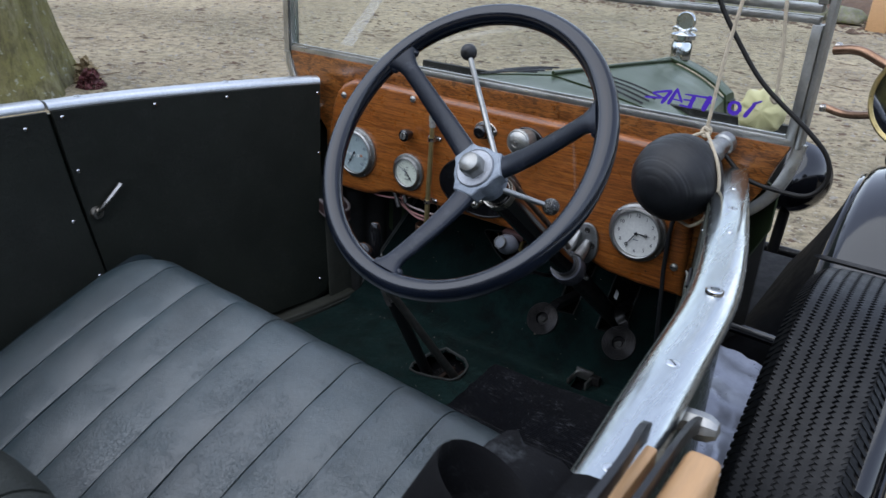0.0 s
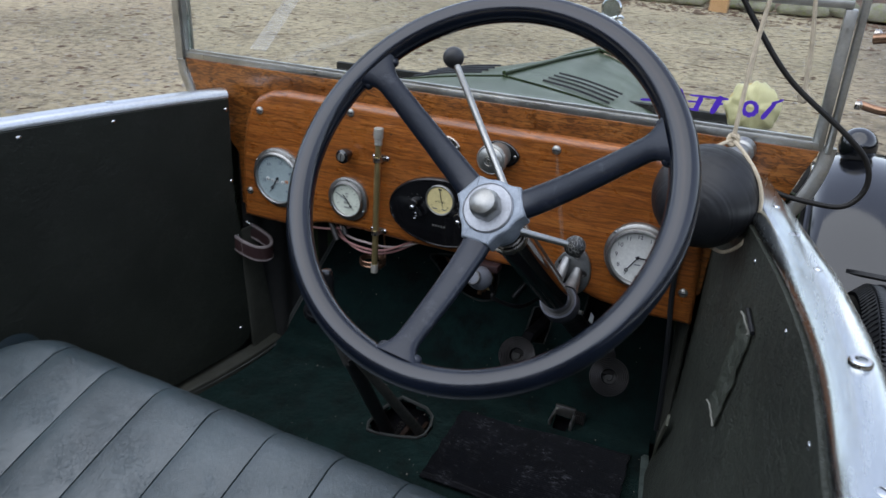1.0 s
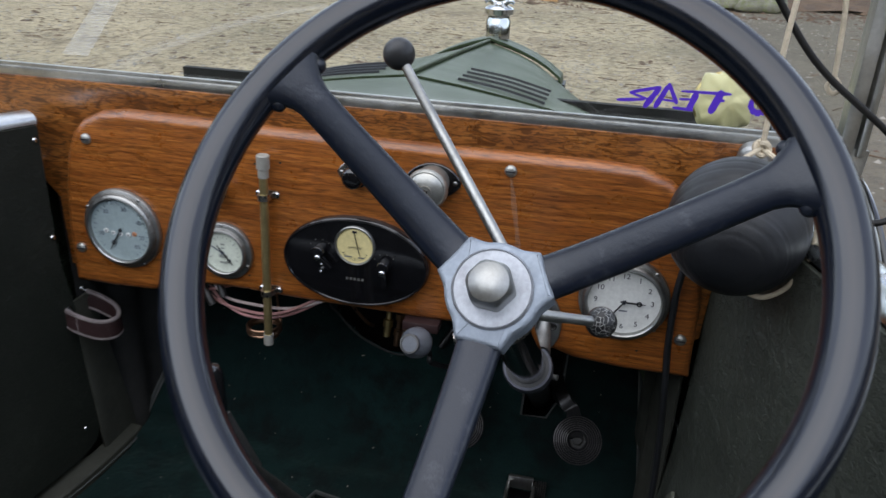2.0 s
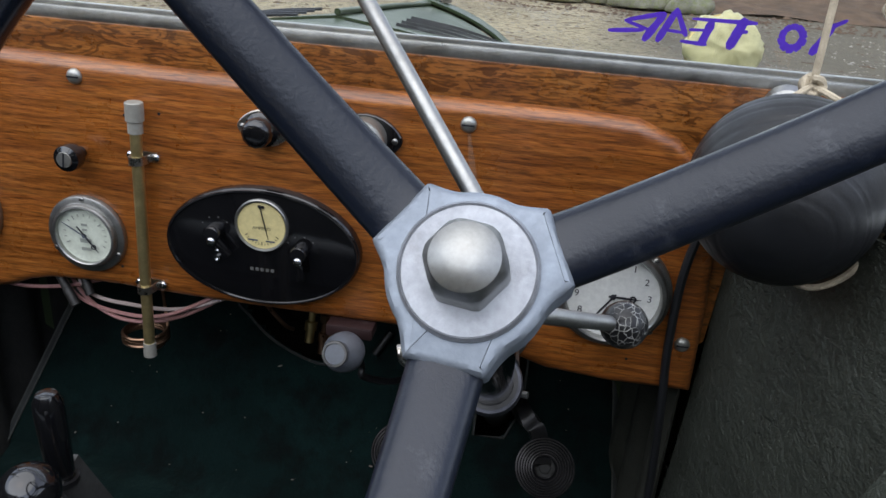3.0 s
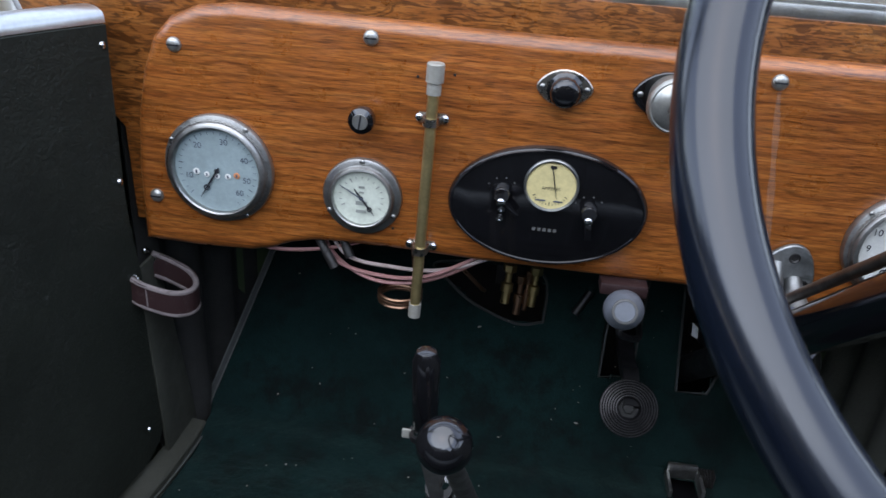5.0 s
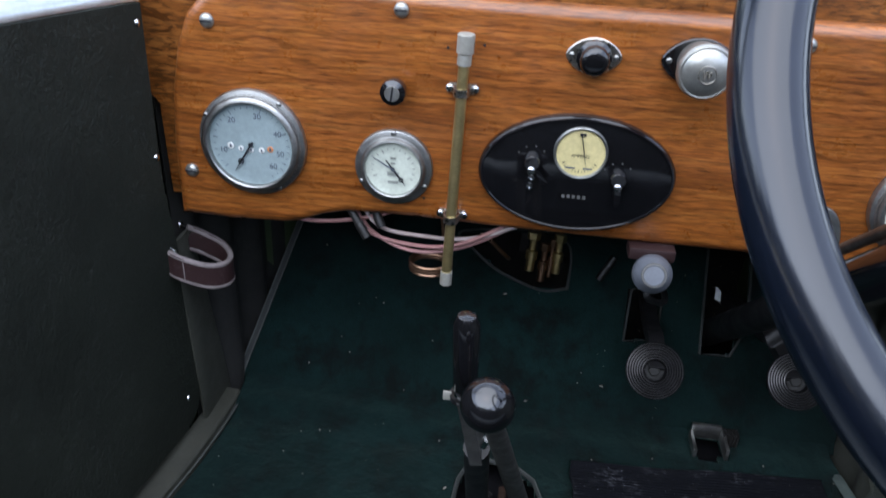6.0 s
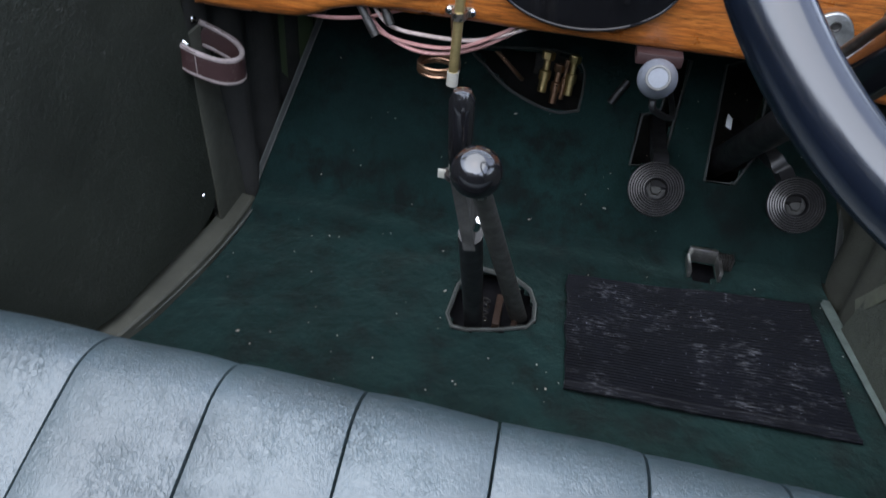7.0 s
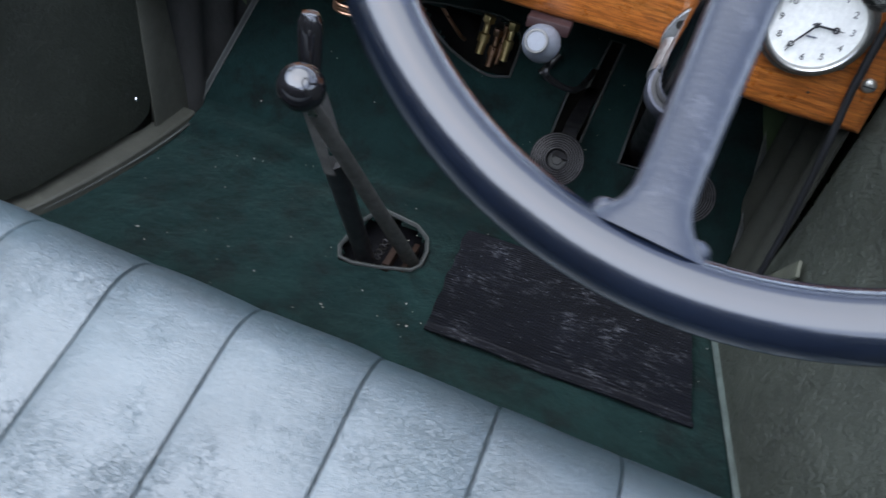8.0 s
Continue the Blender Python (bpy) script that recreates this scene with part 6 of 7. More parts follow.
# cream lamp on the scuttle
lamp = thing("scuttle_lamp", "round cream-covered lamp on the scuttle", "lamp", (0.437, 0.25, 0.95))
shell_bm = lathe([(0, -0.022), (0.028, -0.018), (0.040, -0.006), (0.0425, 0.0), (0.0425, 0.006), (0.041, 0.010), (0.036, 0.018), (0.027, 0.022), (0.018, 0.025), (0.009, 0.0265), (0, 0.027)], 48, aim((0.434, 0.25, 1.046), (0.15, -0.95, 0.25)))
for v in shell_bm.verts:
    away = v.co - Vector((0.434, 0.25, 1.046))
    v.co += away * (0.16 * noise.noise(v.co * 70) + 0.10 * noise.noise(v.co * 160))
part("shell", shell_bm, "cream", lamp, "crumpled cream cover", 60)
part("rim", lathe([(0.039, -0.008), (0.042, -0.006), (0.042, -0.001), (0.039, 0.001)], 36, aim((0.434, 0.25, 1.046), (0.15, -0.95, 0.25))), "brass", lamp)
part("stem", tube([(0.435, 0.252, 0.95), (0.435, 0.252, 1.025)], 0.010, 12, smooth=False), "satin", lamp)

# ---- bulb horn, cords and cable ----
horn = thing("bulb_horn", "black rubber horn bulb on a knurled metal neck", "horn", (0.44, 0.0, 1.035))
neck_at, bulb_at = Vector((0.442, 0.012, 1.037)), Vector((0.414, -0.121, 1.002))
ax = (bulb_at - neck_at).normalized()
prof = []
for a in span(-90, 90, 130):
    rr = 0.0665 * math.cos(radians(a))
    zz = 0.070 * math.sin(radians(a))
    groove = 0.0005 * max(0.0, math.sin(radians(a) * 24 + 1.5 * math.sin(a * 0.11))) ** 3 + (0.0010 if 40 < a < 42 else 0)
    prof.append((max(0.0, rr - groove) if abs(a) < 89 else 0.0, zz))
part("bulb", lathe(prof, 56, aim(bulb_at, ax)), "rubber", horn, "black ribbed rubber bulb", 60)
part("neck", lathe([(0.012, -0.004), (0.018, -0.002), (0.018, 0.010), (0.015, 0.013), (0.015, 0.034), (0.0195, 0.036), (0.020, 0.048), (0.018, 0.052), (0.017, 0.072)], 24, aim(neck_at, ax)), "bezel", horn, "knurled dull metal neck")
hose = thing("horn_hose", "thick black rubber-covered cable looping past the windscreen", "cable", (0.46, 0.0, 1.0))
part("hose", tube([(0.448, -0.006, 1.022), (0.49, -0.012, 0.992), (0.543, -0.008, 0.982), (0.583, -0.004, 0.984), (0.602, 0.0, 1.010), (0.596, 0.0, 1.045), (0.563, -0.002, 1.079), (0.484, -0.004, 1.139), (0.432, -0.006, 1.200), (0.393, -0.008, 1.258), (0.365, -0.006, 1.33), (0.352, 0.0, 1.42), (0.350, 0.022, 1.468)], 0.0037, 12), "hose", hose)
cord = thing("cotton_cord", "cream cotton cord tied round the horn neck", "cord", (0.431, -0.07, 1.06))
k0 = Vector((0.431, -0.072, 1.068))
part("hanging_line", tube([k0, (0.4335, -0.062, 1.17), (0.441, -0.050, 1.27), (0.446, -0.03, 1.38), (0.450, 0.012, 1.472)], 0.0028, 8), "rope", cord)
part("knot", merged(*[tube([k0 + Vector((0.006 * math.cos(a + b), 0.005 * math.sin(a), 0.006 * math.sin(a + b))) for a in span(0, 5.6, 8)], 0.0029, 7) for b in (0, 1.4, 2.6)]), "rope", cord)
part("neck_loop", tube([k0, (0.412, -0.085, 1.058), (0.398, -0.07, 1.04), (0.41, -0.045, 1.025)], 0.0026, 7), "rope", cord)
part("bulb_loop", tube([k0, (0.452, -0.105, 1.058), (0.474, -0.130, 1.035), (0.482, -0.135, 1.0), (0.472, -0.135, 0.957), (0.452, -0.13, 0.935), (0.432, -0.12, 0.934), (0.42, -0.11, 0.934)], 0.0026, 7), "rope", cord)
line2 = thing("second_cord", "loose cream cord hanging beside the windscreen post", "cord", (0.53, -0.05, 1.12))
part("line", tube([(0.502, 0.008, 1.125), (0.497, 0.009, 1.19), (0.486, 0.009, 1.27), (0.478, 0.009, 1.38), (0.472, 0.010, 1.47)], 0.0028, 8), "rope", line2)
part("loop", tube([(0.502, 0.008, 1.128), (0.496, 0.006, 1.120), (0.503, 0.004, 1.113), (0.509, 0.007, 1.119), (0.503, 0.008, 1.128)], 0.0026, 7), "rope", line2)

mirror = thing("wing_mirror", "round brass-rimmed mirror on bent copper arms", "mirror", (0.57, 0.0, 1.16))
mdisc = aim((0.695, -0.055, 1.158), (-0.25, -0.95, 0.1))
part("rim", lathe([(0.058, -0.002), (0.060, 0.003), (0.064, 0.004), (0.067, 0.0), (0.066, -0.006), (0.050, -0.016), (0, -0.020)], 44, mdisc), "brass", mirror, "aged brass rim")
part("glass", lathe([(0.0595, 0.0015), (0, 0.0015)], 40, mdisc), "mirror", mirror)
part("arm", tube([(0.566, 0.012, 1.200), (0.60, 0.0, 1.205), (0.64, -0.015, 1.192), (0.69, -0.035, 1.178)], 0.0068, 12), "copper", mirror, "bent copper-plated arm")
part("arm", tube([(0.566, 0.022, 1.117), (0.60, 0.014, 1.112), (0.64, -0.01, 1.122), (0.69, -0.035, 1.14)], 0.0058, 12), "copper", mirror, "bent copper-plated arm")

# ---- wing, spare wheel, headlamp ----
wing = thing("front_wing", "glossy black curved front wing", "wing", (0.64, 0.7, 0.3))
WING = [(0.10, 0.42), (0.22, 0.50), (0.36, 0.62), (0.52, 0.735), (0.68, 0.805), (0.84, 0.825), (1.0, 0.79), (1.16, 0.70), (1.28, 0.56)]
path = smooth_path([(0.64, y, z) for y, z in WING], 5)
rows = []
for p in path:
    row = []
    for u in span(-1, 1, 17):
        bulge = 0.030 * (1 - abs(u) ** 2.4)
        lip = -0.02 * max(0, abs(u) - 0.93) / 0.07
        row.append((0.69 + 0.115 * u, p.y, p.z + bulge + lip))
    rows.append(row)
part("wing_top", sheet(rows, 0.003), "black", wing, "glossy black enamelled wing")
part("beaded_edge", tube([(0.69 + 0.116, p.y, p.z - 0.018) for p in path], 0.006, 8, smooth=False), "black", wing)
part("beaded_edge", tube([(0.69 - 0.116, p.y, p.z - 0.018) for p in path], 0.006, 8, smooth=False), "black", wing)
rows = [[(0.573 - (0.573 - 0.36 + 0.10 * max(0, 0.45 - p.y)) * v * 0.62, p.y + 0.02 * v, p.z - 0.018 - (p.z - 0.018 - min(0.48, p.z - 0.03)) * v ** 0.8) for v in span(0, 1, 9)] for p in path if p.y < 0.98]
part("valance", sheet(rows, 0.003), "valance", wing, "black inner valance")
# flat black sheet, added to keep this gap dark where pale ground showed
part("dark_filler", block(0.20, 0.10, 0.395, 0.615, 1.24, 0.405, 0.003), "valance", wing, "added black sheet hiding the ground between wing and chassis")
side_lamp = thing("side_lamp", "small black round side lamp on the wing", "lamp", (0.651, 0.82, 0.86))
part("shell", ball((0.651, 0.815, 0.879), 0.0415, 28, (1, 1.1, 1)), "black", side_lamp)
part("stem", tube([(0.651, 0.82, 0.85), (0.651, 0.82, 0.885)], 0.012, 12, smooth=False), "black", side_lamp)
head = thing("headlamp", "round black enamelled headlamp on a bracket", "lamp", (0.40, 1.0, 0.55))
part("shell", lathe([(0, -0.085), (0.035, -0.078), (0.065, -0.055), (0.093, -0.015), (0.102, 0.02), (0.104, 0.045), (0.098, 0.05)], 40, aim((0.385, 0.99, 0.722), (0.0, 1.0, 0.05))), "black", head)
part("lens", lathe([(0.099, 0.048), (0.06, 0.058), (0, 0.064)], 40, aim((0.385, 0.99, 0.722), (0.0, 1.0, 0.05))), "glass", head)
part("stem", tube([(0.392, 1.0, 0.64), (0.385, 1.0, 0.50)], 0.016, 14, smooth=False), "satin", head)
part("crossbar", tube([(0.20, 1.02, 0.50), (0.48, 1.02, 0.50)], 0.014, 14, smooth=False), "satin", head)

spare = thing("spare_wheel", "side-mounted spare wheel with zigzag-treaded tyre", "wheel", (0.72, -0.13, 0.155))
TC, TR = Vector((0.694, -0.125, 0.530)), 0.375
mw = Matrix.Translation(TC) @ Matrix.Rotation(radians(90), 4, "Y")
tyre = part("tyre", lathe([(0.265, -0.044), (0.29, -0.062), (0.325, -0.070), (0.348, -0.069), (0.362, -0.063), (0.3672, -0.054), (0.3685, 0.0), (0.3672, 0.054), (0.362, 0.063), (0.348, 0.069), (0.325, 0.070), (0.29, 0.062), (0.265, 0.044)], 120, mw), "tyre", spare, "worn black tyre")
tv, tf = [], []
STEPS = 1240
RIBS = 7
for j in range(RIBS):
    xc = -0.053 + 0.106 * (j + 0.5) / RIBS
    half = 0.00625
    base = len(tv)
    for i in range(STEPS):
        a = 2 * math.pi * i / STEPS
        zig = (0.0024, 0.0004, -0.0016, -0.0024)[i % 4]
        crown = -0.005 * (xc / 0.053) ** 2
        for x, r in ((xc - half + zig, 0.362), (xc - half + zig + 0.0006, TR + crown), (xc + half + zig - 0.0006, TR + crown), (xc + half + zig, 0.362)):
            tv.append((x, r * math.cos(a), r * math.sin(a)))
    for i in range(STEPS):
        k = base + 4 * i
        q = base + 4 * ((i + 1) % STEPS)
        for s in range(3):
            tf.append((k + s, k + s + 1, q + s + 1, q + s))
# slanted shoulder lugs on both edges of the tread
for side in (-1, 1):
    for i in range(190):
        base = len(tv)
        for x, r in ((0.0555, 0.3705), (0.0700, 0.3560)):
            lean = 0.010 if x > 0.06 else 0.0
            for w, dr in ((-0.0038, -0.006), (-0.0032, 0.0), (0.0032, 0.0), (0.0038, -0.006)):
                a = 2 * math.pi * i / 190 + (w + lean) / 0.36
                tv.append((side * x, (r + dr) * math.cos(a), (r + dr) * math.sin(a)))
        tf += [(base + n, base + n + 1, base + n + 5, base + n + 4) for n in range(3)]
me = bpy.data.meshes.new("tread")
me.from_pydata([tuple(Vector(v) + TC - BASE[spare]) for v in tv], [], tf)
me.materials.append(M["tyre"])
tread = new("tread", me)
tread.parent = tyre
BASE[tread] = BASE[spare]
part("wheel_rim", lathe([(0.267, -0.05), (0.255, -0.045), (0.250, -0.02), (0.250, 0.02), (0.255, 0.045), (0.267, 0.05)], 72, mw), "black", spare)
part("hub", lathe([(0, -0.06), (0.03, -0.06), (0.04, -0.02), (0.04, 0.03), (0, 0.035)], 24, mw), "black", spare)
spoke_me = finish(tube([(0, 0, 0.038), (0, 0, 0.252)], 0.0035, 6, smooth=False), "wire_spoke", "black")
for i in range(28):
    piece("wire_spoke", spoke_me, spare, Matrix.Translation(TC) @ Matrix.Rotation(2 * math.pi * i / 28, 4, "X"))
part("strap", tube([TC + Vector((x, 0.382 * math.sin(a), 0.382 * math.cos(a))) for x, a in ((-0.076, 0.42), (-0.066, 0.40), (-0.03, 0.39), (0.03, 0.39), (0.066, 0.40), (0.076, 0.42))], 0.011, section=[(-1, -0.25), (1, -0.25), (1, 0.25), (-1, 0.25)], up=(0, 0.5, 0.87)), "rubber", spare, "black rubber strap over the tyre")


def road_wheel():
    """A wheel standing on the ground, built at the middle of the world."""
    it = thing("road_wheel", "black wire-spoked road wheel on the dirt", "wheel", (0, 0, 0), "road wheels")
    c = Vector((0, 0, 0.37))
    mm = Matrix.Translation(c) @ Matrix.Rotation(radians(90), 4, "Y")
    part("tyre", lathe([(0.265, -0.038), (0.29, -0.052), (0.325, -0.058), (0.355, -0.055), (0.370, -0.042), (0.374, 0), (0.370, 0.042), (0.355, 0.055), (0.325, 0.058), (0.29, 0.052), (0.265, 0.038)], 64, mm), "tyre", it, "worn black tyre")
    part("wheel_rim", lathe([(0.267, -0.05), (0.250, -0.02), (0.250, 0.02), (0.267, 0.05)], 48, mm), "black", it)
    part("hub", lathe([(0, -0.06), (0.03, -0.06), (0.04, -0.02), (0.04, 0.05), (0, 0.055)], 20, mm), "black", it)
    for i in range(24):
        piece("wire_spoke", spoke_me, it, Matrix.Translation(c) @ Matrix.Rotation(2 * math.pi * i / 24, 4, "X"))
    return it


road = road_wheel()
for x, y in ((-0.72, 0.74), (0.70, -1.62), (-0.74, -1.62)):
    copy_thing(road, Matrix.Translation((x, y, 0)))
road.location = (0.69, 0.74, 0)
under = thing("chassis", "black steel chassis with axles", "chassis", (MID, -0.4, 0.3))
for s in (-1, 1):
    part("side_rail", block(MID + s * 0.30 - 0.02, -1.9, 0.24, MID + s * 0.30 + 0.02, 1.15, 0.324, 0.004), "valance", under)
for y in (0.74, -1.62):
    part("axle", tube([(-0.72, y, 0.36), (-0.40, y, 0.30), (0.38, y, 0.30), (0.69, y, 0.36)], 0.024, 12), "valance", under)
board = thing("running_board", "scratched bare-metal running board", "running board", (0.68, -0.3, 0.36))
part("plank", block(0.50, -1.2, 0.345, 0.82, 0.36, 0.362, 0.004), "valance", board)
part("stay", tube([(0.44, 0.30, 0.575), (0.60, 0.30, 0.571)], 0.012, 10, smooth=False), "black", board, "black wing stay")

apron = thing("splash_apron", "crumpled pale grey sheet between body and tyre", "apron", (0.56, 0.0, 0.5))
rows = []
for y in span(-0.34, 0.24, 34):
    x0 = MID + cap_line(y) + 0.012
    rows.append([(x0 + (0.648 - x0) * u, y, 0.565 - 0.05 * u + 0.016 * noise.noise((u * 3 + 1, y * 13, 2)) + 0.006 * noise.noise((u * 9, y * 30, 4))) for u in span(0, 1, 16)])
part("sheet", sheet(rows, 0.003), "running", apron, "", 60)

# ---- folded hood and its irons ----
irons = thing("hood_irons", "folded hood irons with pale ash bow and chrome pivot", "hood frame", (0.64, -0.64, 0.95))
part("pivot", merged(lathe([(0.010, -0.03), (0.010, 0.010), (0.0135, 0.011), (0.0135, 0.030), (0.0125, 0.036), (0.008, 0.043), (0, 0.045)], 10, aim((0.608, -0.640, 0.945), (1, 0.05, 0.05)))), "bezel", irons, "bare aluminium pivot nut", 25)
part("iron", tube([(0.637, -0.655, 0.958), (0.639, -0.70, 0.976), (0.643, -0.80, 0.990), (0.648, -1.05, 1.000)], 0.0075, section=[(-0.3, -1), (0.3, -1), (0.3, 1), (-0.3, 1)], up=(0, 0, 1)), "satin", irons, "black flat hood iron")
part("iron", tube([(0.616, -0.730, 0.985), (0.618, -0.755, 0.996), (0.624, -0.82, 1.002), (0.630, -1.05, 1.010)], 0.0080, section=[(-0.35, -1), (0.35, -1), (0.35, 1), (-0.35, 1)], up=(0, 0, 1)), "satin", irons, "black flat hood iron")
part("bow", block(0.648, -1.10, 0.945, 0.676, -0.722, 0.984, 0.009, 3), "bow_wood", irons, "pale ash hood bow")
part("bow", block(0.622, -1.10, 0.965, 0.632, -0.745, 0.986, 0.003, 2), "bow_wood", irons)
roll = thing("folded_hood", "black folded hood cloth at the back of the body", "hood", (0, -1.3, 0.98))
rows = []
for x in span(-0.56, 0.60, 40):
    row = []
    for a in span(-0.3, 3.5, 18):
        r = 0.085 + 0.012 * noise.noise((x * 5, a * 2, 0)) + 0.006 * math.sin(a * 7)
        row.append((x, -1.33 + 1.1 * r * math.cos(a), 0.975 + 0.62 * r * math.sin(a)))
    rows.append(row)
part("roll", sheet(rows, 0.004), "hood", roll)
flap = [[(0.530 + 0.095 * v + 0.004 * noise.noise((u * 9, v * 7, 1)), -0.800 - 0.012 * math.sin(3 * v) - 0.004 * noise.noise((v * 60, 3, 3)) - 0.41 * u, 0.990 + 0.012 * noise.noise((u * 6, v * 5, 3)) - 0.02 * (v - 0.5) ** 2 + 0.012 * u) for v in span(0, 1, 10)] for u in span(0, 1, 16)]
part("flap", sheet(flap, 0.004), "hood", roll, "black hood cloth lapped over the capping")
cup = thing("hood_stick_cover", "open black leather hood-stick sleeve", "sleeve", (0.52, -0.95, 0.97))
mcup = aim((0.553, -0.915, 0.982), (0.42, 0.30, 0.85))
part("sleeve", lathe([(0.030, -0.05), (0.036, 0.0), (0.0385, 0.045), (0.0375, 0.048), (0.0345, 0.044), (0.030, 0.0), (0.024, -0.05)], 32, mcup), "hood", cup)
piece("screw", SMALL, cup, mcup @ Matrix.Translation((0.02, -0.034, 0.0)))

# ---- yard: tree, stones, leaves ----
rng = random.Random(11)


def limb(a, b, r0, r1, wob, seed):
    pts = []
    a, b = Vector(a), Vector(b)
    for u in span(0, 1, 7):
        p = a.lerp(b, u)
        pts.append(p + Vector((noise.noise((u * 3, seed, 0)), noise.noise((u * 3, seed, 5)), 0.4 * noise.noise((u * 3, seed, 9)))) * wob * (u * (1 - u) * 4 + 0.3 * u))
    return tube(pts, lambda u: r0 + (r1 - r0) * u, 10)


tree = thing("tree", "mossy green tree trunk with bare limbs", "tree", (-5.38, 1.32, 0))
bm = bmesh.new()
rings = []
for u in span(0, 1, 60):
    z = -0.1 + 5.2 * u
    ring = []
    for j in range(64):
        a = 2 * math.pi * j / 64
        flare = 0.26 * math.exp(-max(z, 0) * 1.6) * (1 + 0.3 * math.sin(a * 5 + 0.6))
        r = (0.44 - 0.035 * z) + flare + 0.03 * noise.noise((math.cos(a) * 3, math.sin(a) * 3, z * 1.2)) + 0.022 * noise.noise((math.cos(a) * 10, math.sin(a) * 10, z * 2.5)) + 0.012 * noise.noise((math.cos(a) * 22, math.sin(a) * 22, z * 6))
        ring.append(bm.verts.new((-5.38 + r * math.cos(a) + 0.03 * z, 1.32 + r * math.sin(a), z)))
    rings.append(ring)
for p, q in zip(rings, rings[1:]):
    for j in range(64):
        bm.faces.new((p[j], p[(j + 1) % 64], q[(j + 1) % 64], q[j]))
part("trunk", bm, "bark", tree, "mossy ridged trunk", 60)
for i in range(7):
    a = i * 0.9
    z = 3.6 + 0.22 * i
    s = Vector((-5.26, 1.32, z))
    e = s + Vector((math.cos(a) * 2.2, math.sin(a) * 2.2, 1.6 + 0.2 * i))
    br = part("limb", limb(s, e, 0.13, 0.04, 0.3, i), "bark", tree)
    for k in range(3):
        q = s.lerp(e, 0.45 + 0.2 * k)
        part("twig", limb(q, q + Vector((math.cos(a + k - 1) * 1.0, math.sin(a + k - 1) * 1.0, 0.7)), 0.035, 0.008, 0.2, i * 5 + k), "bark", br)


def rock(name, label, c, size, seed, material="stone", parent=None):
    bm = bmesh.new()
    bmesh.ops.create_icosphere(bm, subdivisions=3, radius=1.0)
    for v in bm.verts:
        d = 1 + 0.25 * noise.noise(v.co * 1.3 + Vector((seed, 0, 0))) + 0.08 * noise.noise(v.co * 4 + Vector((seed, 3, 0)))
        p = v.co * d
        v.co = Vector((p.x * size[0], p.y * size[1], max(-0.4, p.z) * size[2])) + Vector(c)
    return lone(name, bm, material, label, "stone", (c[0], c[1], 0), "stones edging the yard", angle=70)


for i in range(16):
    x = -6.5 + 0.62 * i + rng.uniform(-0.12, 0.12)
    rock("stone", "mossy kerb stone along the yard's edge", (x, 13.8 + rng.uniform(-0.25, 0.25) - 0.02 * x, 0.10), (rng.uniform(0.26, 0.42), 0.22, rng.uniform(0.16, 0.28)), i + 4)
post = thing("wooden_block", "pale cut wooden block standing at the yard's edge", "block", (-0.9, 13.2, 0))
part("block", block(-1.08, 13.1, -0.02, -0.78, 13.4, 0.52, 0.02), "bow_wood", post)
bank = bmesh.new()
rows = [[(x, 14.3 + 0.35 * j, 0.02 + 0.28 * min(1, j / 4) + 0.10 * noise.noise((x * 0.8, j * 0.5, 2))) for x in span(-14, 10, 60)] for j in range(12)]
lone("bank", sheet(rows), "leaf", "low bank covered in dead leaves", "bank", (0, 15, 0), kind="stuff", angle=70)


def scatter(name, label, category, material, count, region, sizes, flat, seed, keep=None):
    r = random.Random(seed)
    bm = bmesh.new()
    tmpl = [(0, 0, 1), (0.9, 0, 0), (0, 0.9, 0), (-0.9, 0, 0), (0, -0.9, 0)]
    for _ in range(count):
        x, y = r.uniform(*region[0]), r.uniform(*region[1])
        s = r.uniform(*sizes) * (1 if r.random() < 0.8 else 1.7)
        a = r.random() * 6.28
        ca, sa = math.cos(a), math.sin(a)
        st = r.uniform(0.6, 1.5)
        z = 0.05 * noise.noise((x * 0.5, y * 0.5, 0)) + 0.02 * noise.noise((x * 2.1, y * 2.1, 3))
        vs = []
        for px, py, pz in tmpl:
            px, py = px * st * r.uniform(0.7, 1.2), py * r.uniform(0.7, 1.2)
            vs.append(bm.verts.new((x + s * (px * ca - py * sa), y + s * (px * sa + py * ca), z + s * flat * pz * r.uniform(0.6, 1.2) - 0.001)))
        for i in range(4):
            bm.faces.new((vs[0], vs[1 + i], vs[1 + (i + 1) % 4]))
    return lone(name, bm, material, label, category, kind="stuff", angle=80)


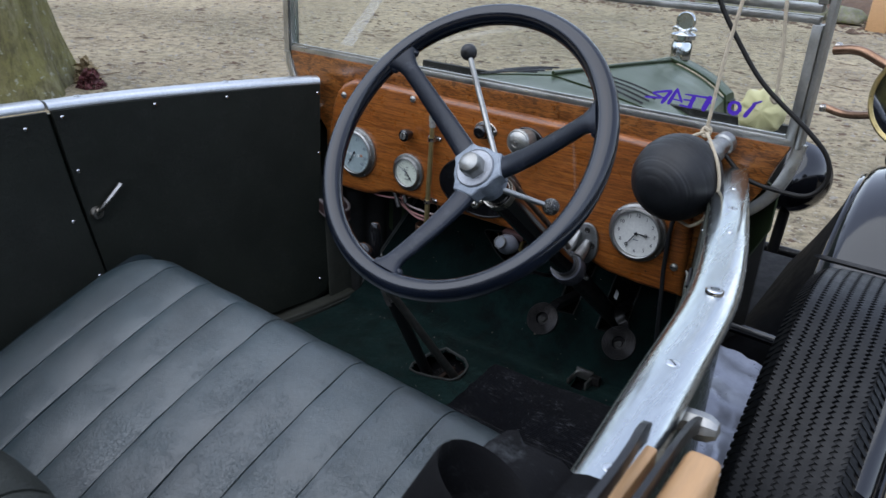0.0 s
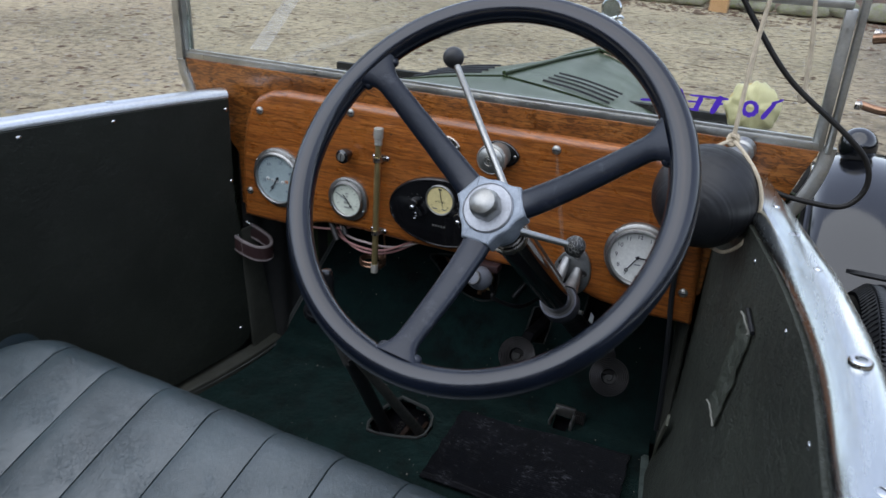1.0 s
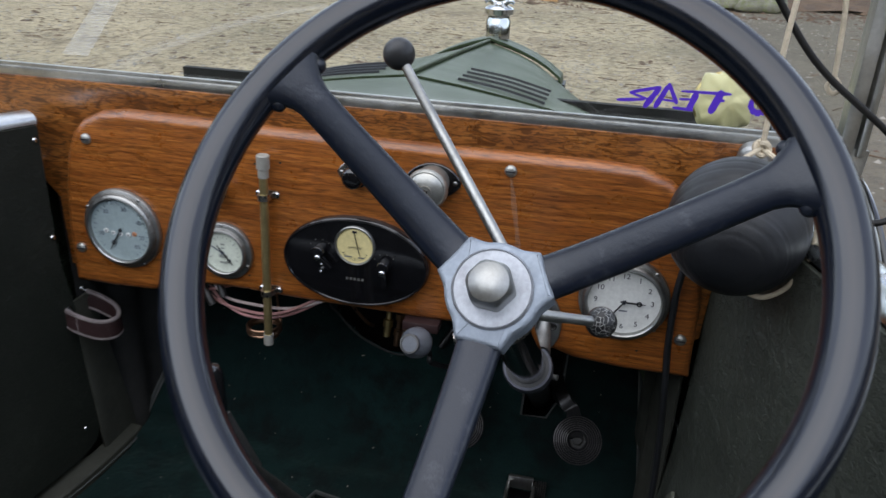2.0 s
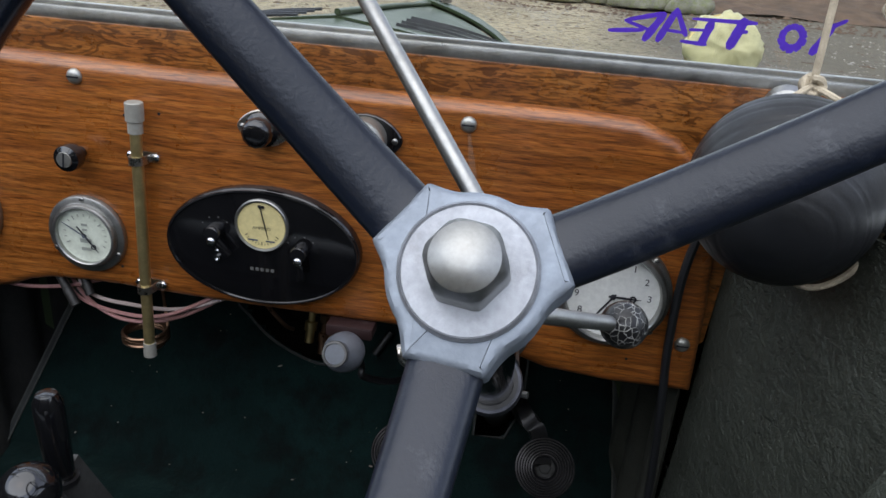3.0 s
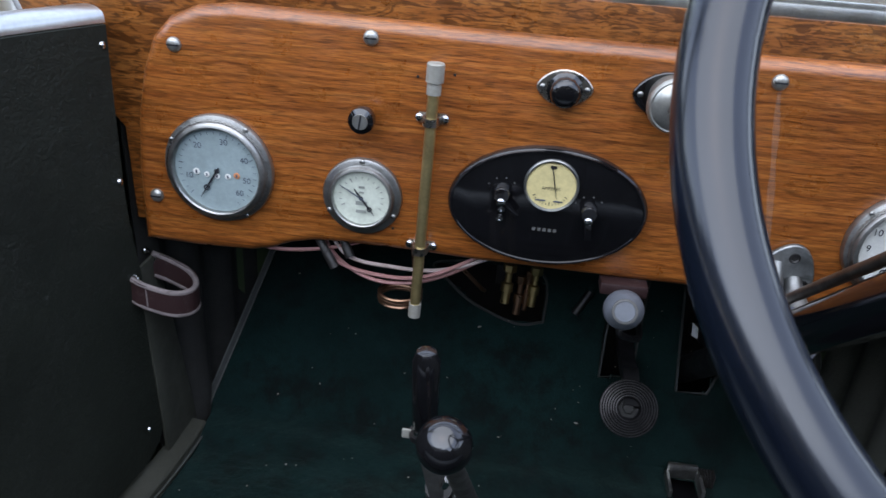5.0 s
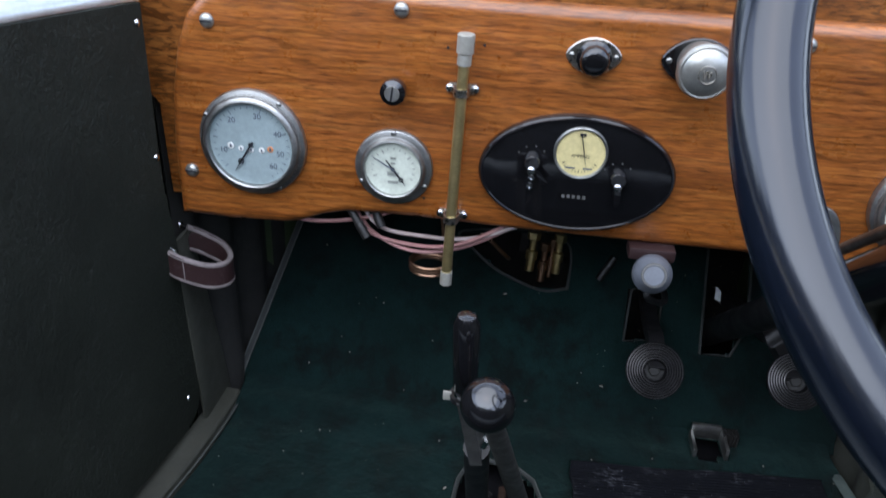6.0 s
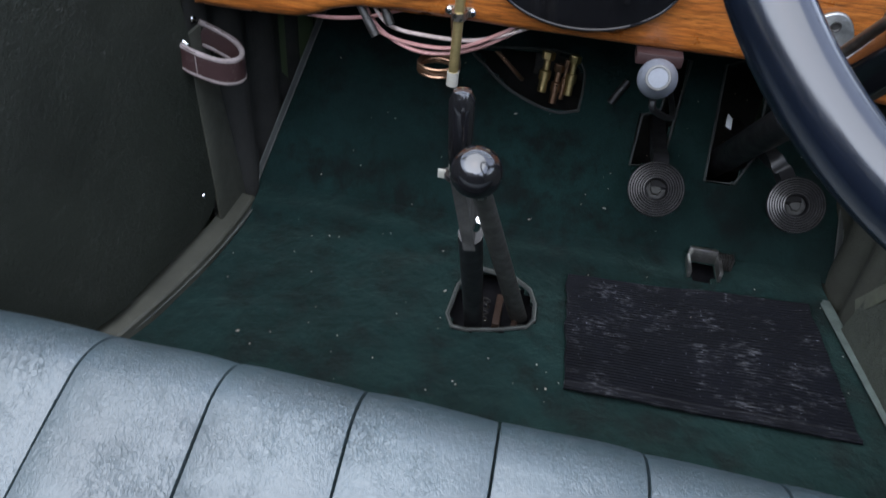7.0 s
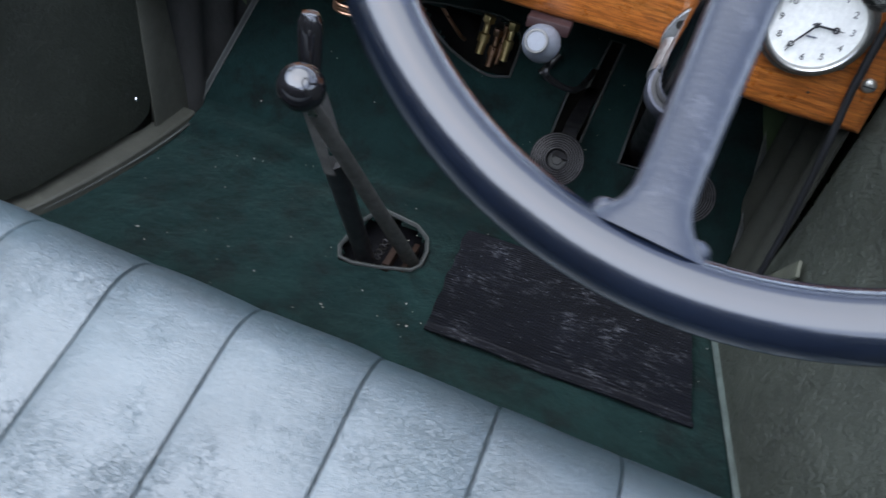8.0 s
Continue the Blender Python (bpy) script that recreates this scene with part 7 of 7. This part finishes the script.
scatter("gravel", "scattered pale grit and small stones on the dirt", "gravel", "pebble", 11000, ((-13, 5), (1.5, 14)), (0.006, 0.022), 0.6, 21)
scatter("fallen_leaves", "scattered dead brown leaves on the dirt", "leaves", "leaf", 5200, ((-13, 5), (1.5, 15)), (0.012, 0.04), 0.25, 22)
twigs = bmesh.new()
rng = random.Random(41)
tv, tf = [], []
for _ in range(260):
    x, y = rng.uniform(-9, 4), rng.uniform(2, 13.5)
    a, n = rng.random() * 6.28, rng.uniform(0.05, 0.28)
    d = Vector((math.cos(a), math.sin(a), 0))
    w = Vector((-d.y, d.x, 0)) * rng.uniform(0.002, 0.006)
    z = 0.05 * noise.noise((x * 0.5, y * 0.5, 0)) + 0.02 * noise.noise((x * 2.1, y * 2.1, 3))
    p, q = Vector((x, y, z + 0.003)), Vector((x, y, z + 0.006)) + d * n
    for v in (p - w, p + w, p + Vector((0, 0, 0.008)), q - w * 0.5, q + w * 0.5, q + Vector((0, 0, 0.005))):
        tv.append(twigs.verts.new(v))
    k = len(tv) - 6
    for f in ((0, 1, 4, 3), (1, 2, 5, 4), (2, 0, 3, 5)):
        twigs.faces.new([tv[k + i] for i in f])
lone("fallen_twigs", twigs, "leaf", "thin dead twigs strewn over the dirt", "twigs", kind="stuff", angle=80)
scatter("leaf_litter", "thick leaf litter along the yard's edge", "leaves", "leaf", 2600, ((-10, 6), (12.3, 15)), (0.02, 0.06), 0.5, 23)


def leaf_heap(name, label, material, at, radius, high, count, size, seed):
    """Small curled leaves laid over a low mound."""
    r = random.Random(seed)
    bm = bmesh.new()
    for _ in range(count):
        d, a = radius * math.sqrt(r.random()), r.random() * 6.28
        z = high * (1 - (d / radius) ** 2) * r.uniform(0.3, 1.0)
        q = pose(at[0] + d * math.cos(a), at[1] + d * math.sin(a), z, r.uniform(-70, 70), r.uniform(-70, 70), r.uniform(0, 360))
        s = size * r.uniform(0.5, 1.3)
        vs = [bm.verts.new(q @ Vector((x * s, y * s, z2 * s))) for x, y, z2 in ((-1, 0, 0.2), (-0.2, -0.6, 0), (1, 0, 0.3), (-0.1, 0.6, 0.1))]
        bm.faces.new(vs)
    return lone(name, bm, material, label, "leaves", (at[0], at[1], 0), kind="stuff", angle=80)


leaf_heap("red_leaf_heap", "small heap of dark red dead leaves by the tree", "red_leaf", (-4.84, 1.90), 0.11, 0.16, 420, 0.020, 24)
leaf_heap("tan_leaf_heap", "tan dry leaves caught against the tree's foot", "tan", (-5.02, 1.97), 0.10, 0.22, 240, 0.035, 25)


# ---- unseen woods, added round the yard to darken the low sky ----
rng = random.Random(31)
tv, tf, lv, lf = [], [], [], []
for i in range(84):
    a = 2 * math.pi * i / 84 + rng.uniform(-0.03, 0.03)
    d = rng.uniform(23, 31) 
    # low in front so the metal reflects sky there, taller behind to block it
    cx, cy, h, r = d * math.cos(a), 3 + d * math.sin(a), rng.uniform(4, 6) + 4.5 * max(0.0, -math.sin(a)), rng.uniform(0.16, 0.34)
    base = len(tv)
    for k in range(5):
        z, rr = h * k / 4, r * (1 - 0.8 * k / 4)
        for j in range(7):
            b = 2 * math.pi * j / 7
            tv.append((cx + rr * math.cos(b) + 0.2 * math.sin(k + i), cy + rr * math.sin(b), z - 0.2))
    for k in range(4):
        for j in range(7):
            tf.append((base + 7 * k + j, base + 7 * k + (j + 1) % 7, base + 7 * k + 7 + (j + 1) % 7, base + 7 * k + 7 + j))
    for _ in range(330):
        u = rng.random()
        z = 0.5 + h * (0.08 + 0.95 * u)
        w = 3.0 * math.sin(math.pi * min(1, 0.15 + 0.8 * u)) * math.sqrt(rng.random())
        b = rng.random() * 6.28
        s = rng.uniform(0.3, 0.7)
        p = Vector((cx + w * math.cos(b), cy + w * math.sin(b), z))
        e, f = Vector((rng.gauss(0, 1), rng.gauss(0, 1), rng.gauss(0, 0.6))).normalized(), Vector((rng.gauss(0, 1), rng.gauss(0, 1), rng.gauss(0, 1))).normalized()
        g4 = e.cross(f).normalized()
        q = len(lv)
        for x, y in ((-1, 0), (0, -0.6), (1, 0.1), (0.1, 0.7)):
            lv.append(tuple(p + (e * x + g4 * y) * s))
        lf.append((q, q + 1, q + 2, q + 3))
for name, vv, ff, material, label in (("wood_trunks", tv, tf, "bark", "unseen tree trunks added round the yard"), ("wood_foliage", lv, lf, "foliage", "unseen dark foliage added round the yard")):
    me = bpy.data.meshes.new(name)
    me.from_pydata(vv, [], ff)
    me.materials.append(M[material])
    tagged(new(name, me), label, "woods", kind="stuff")
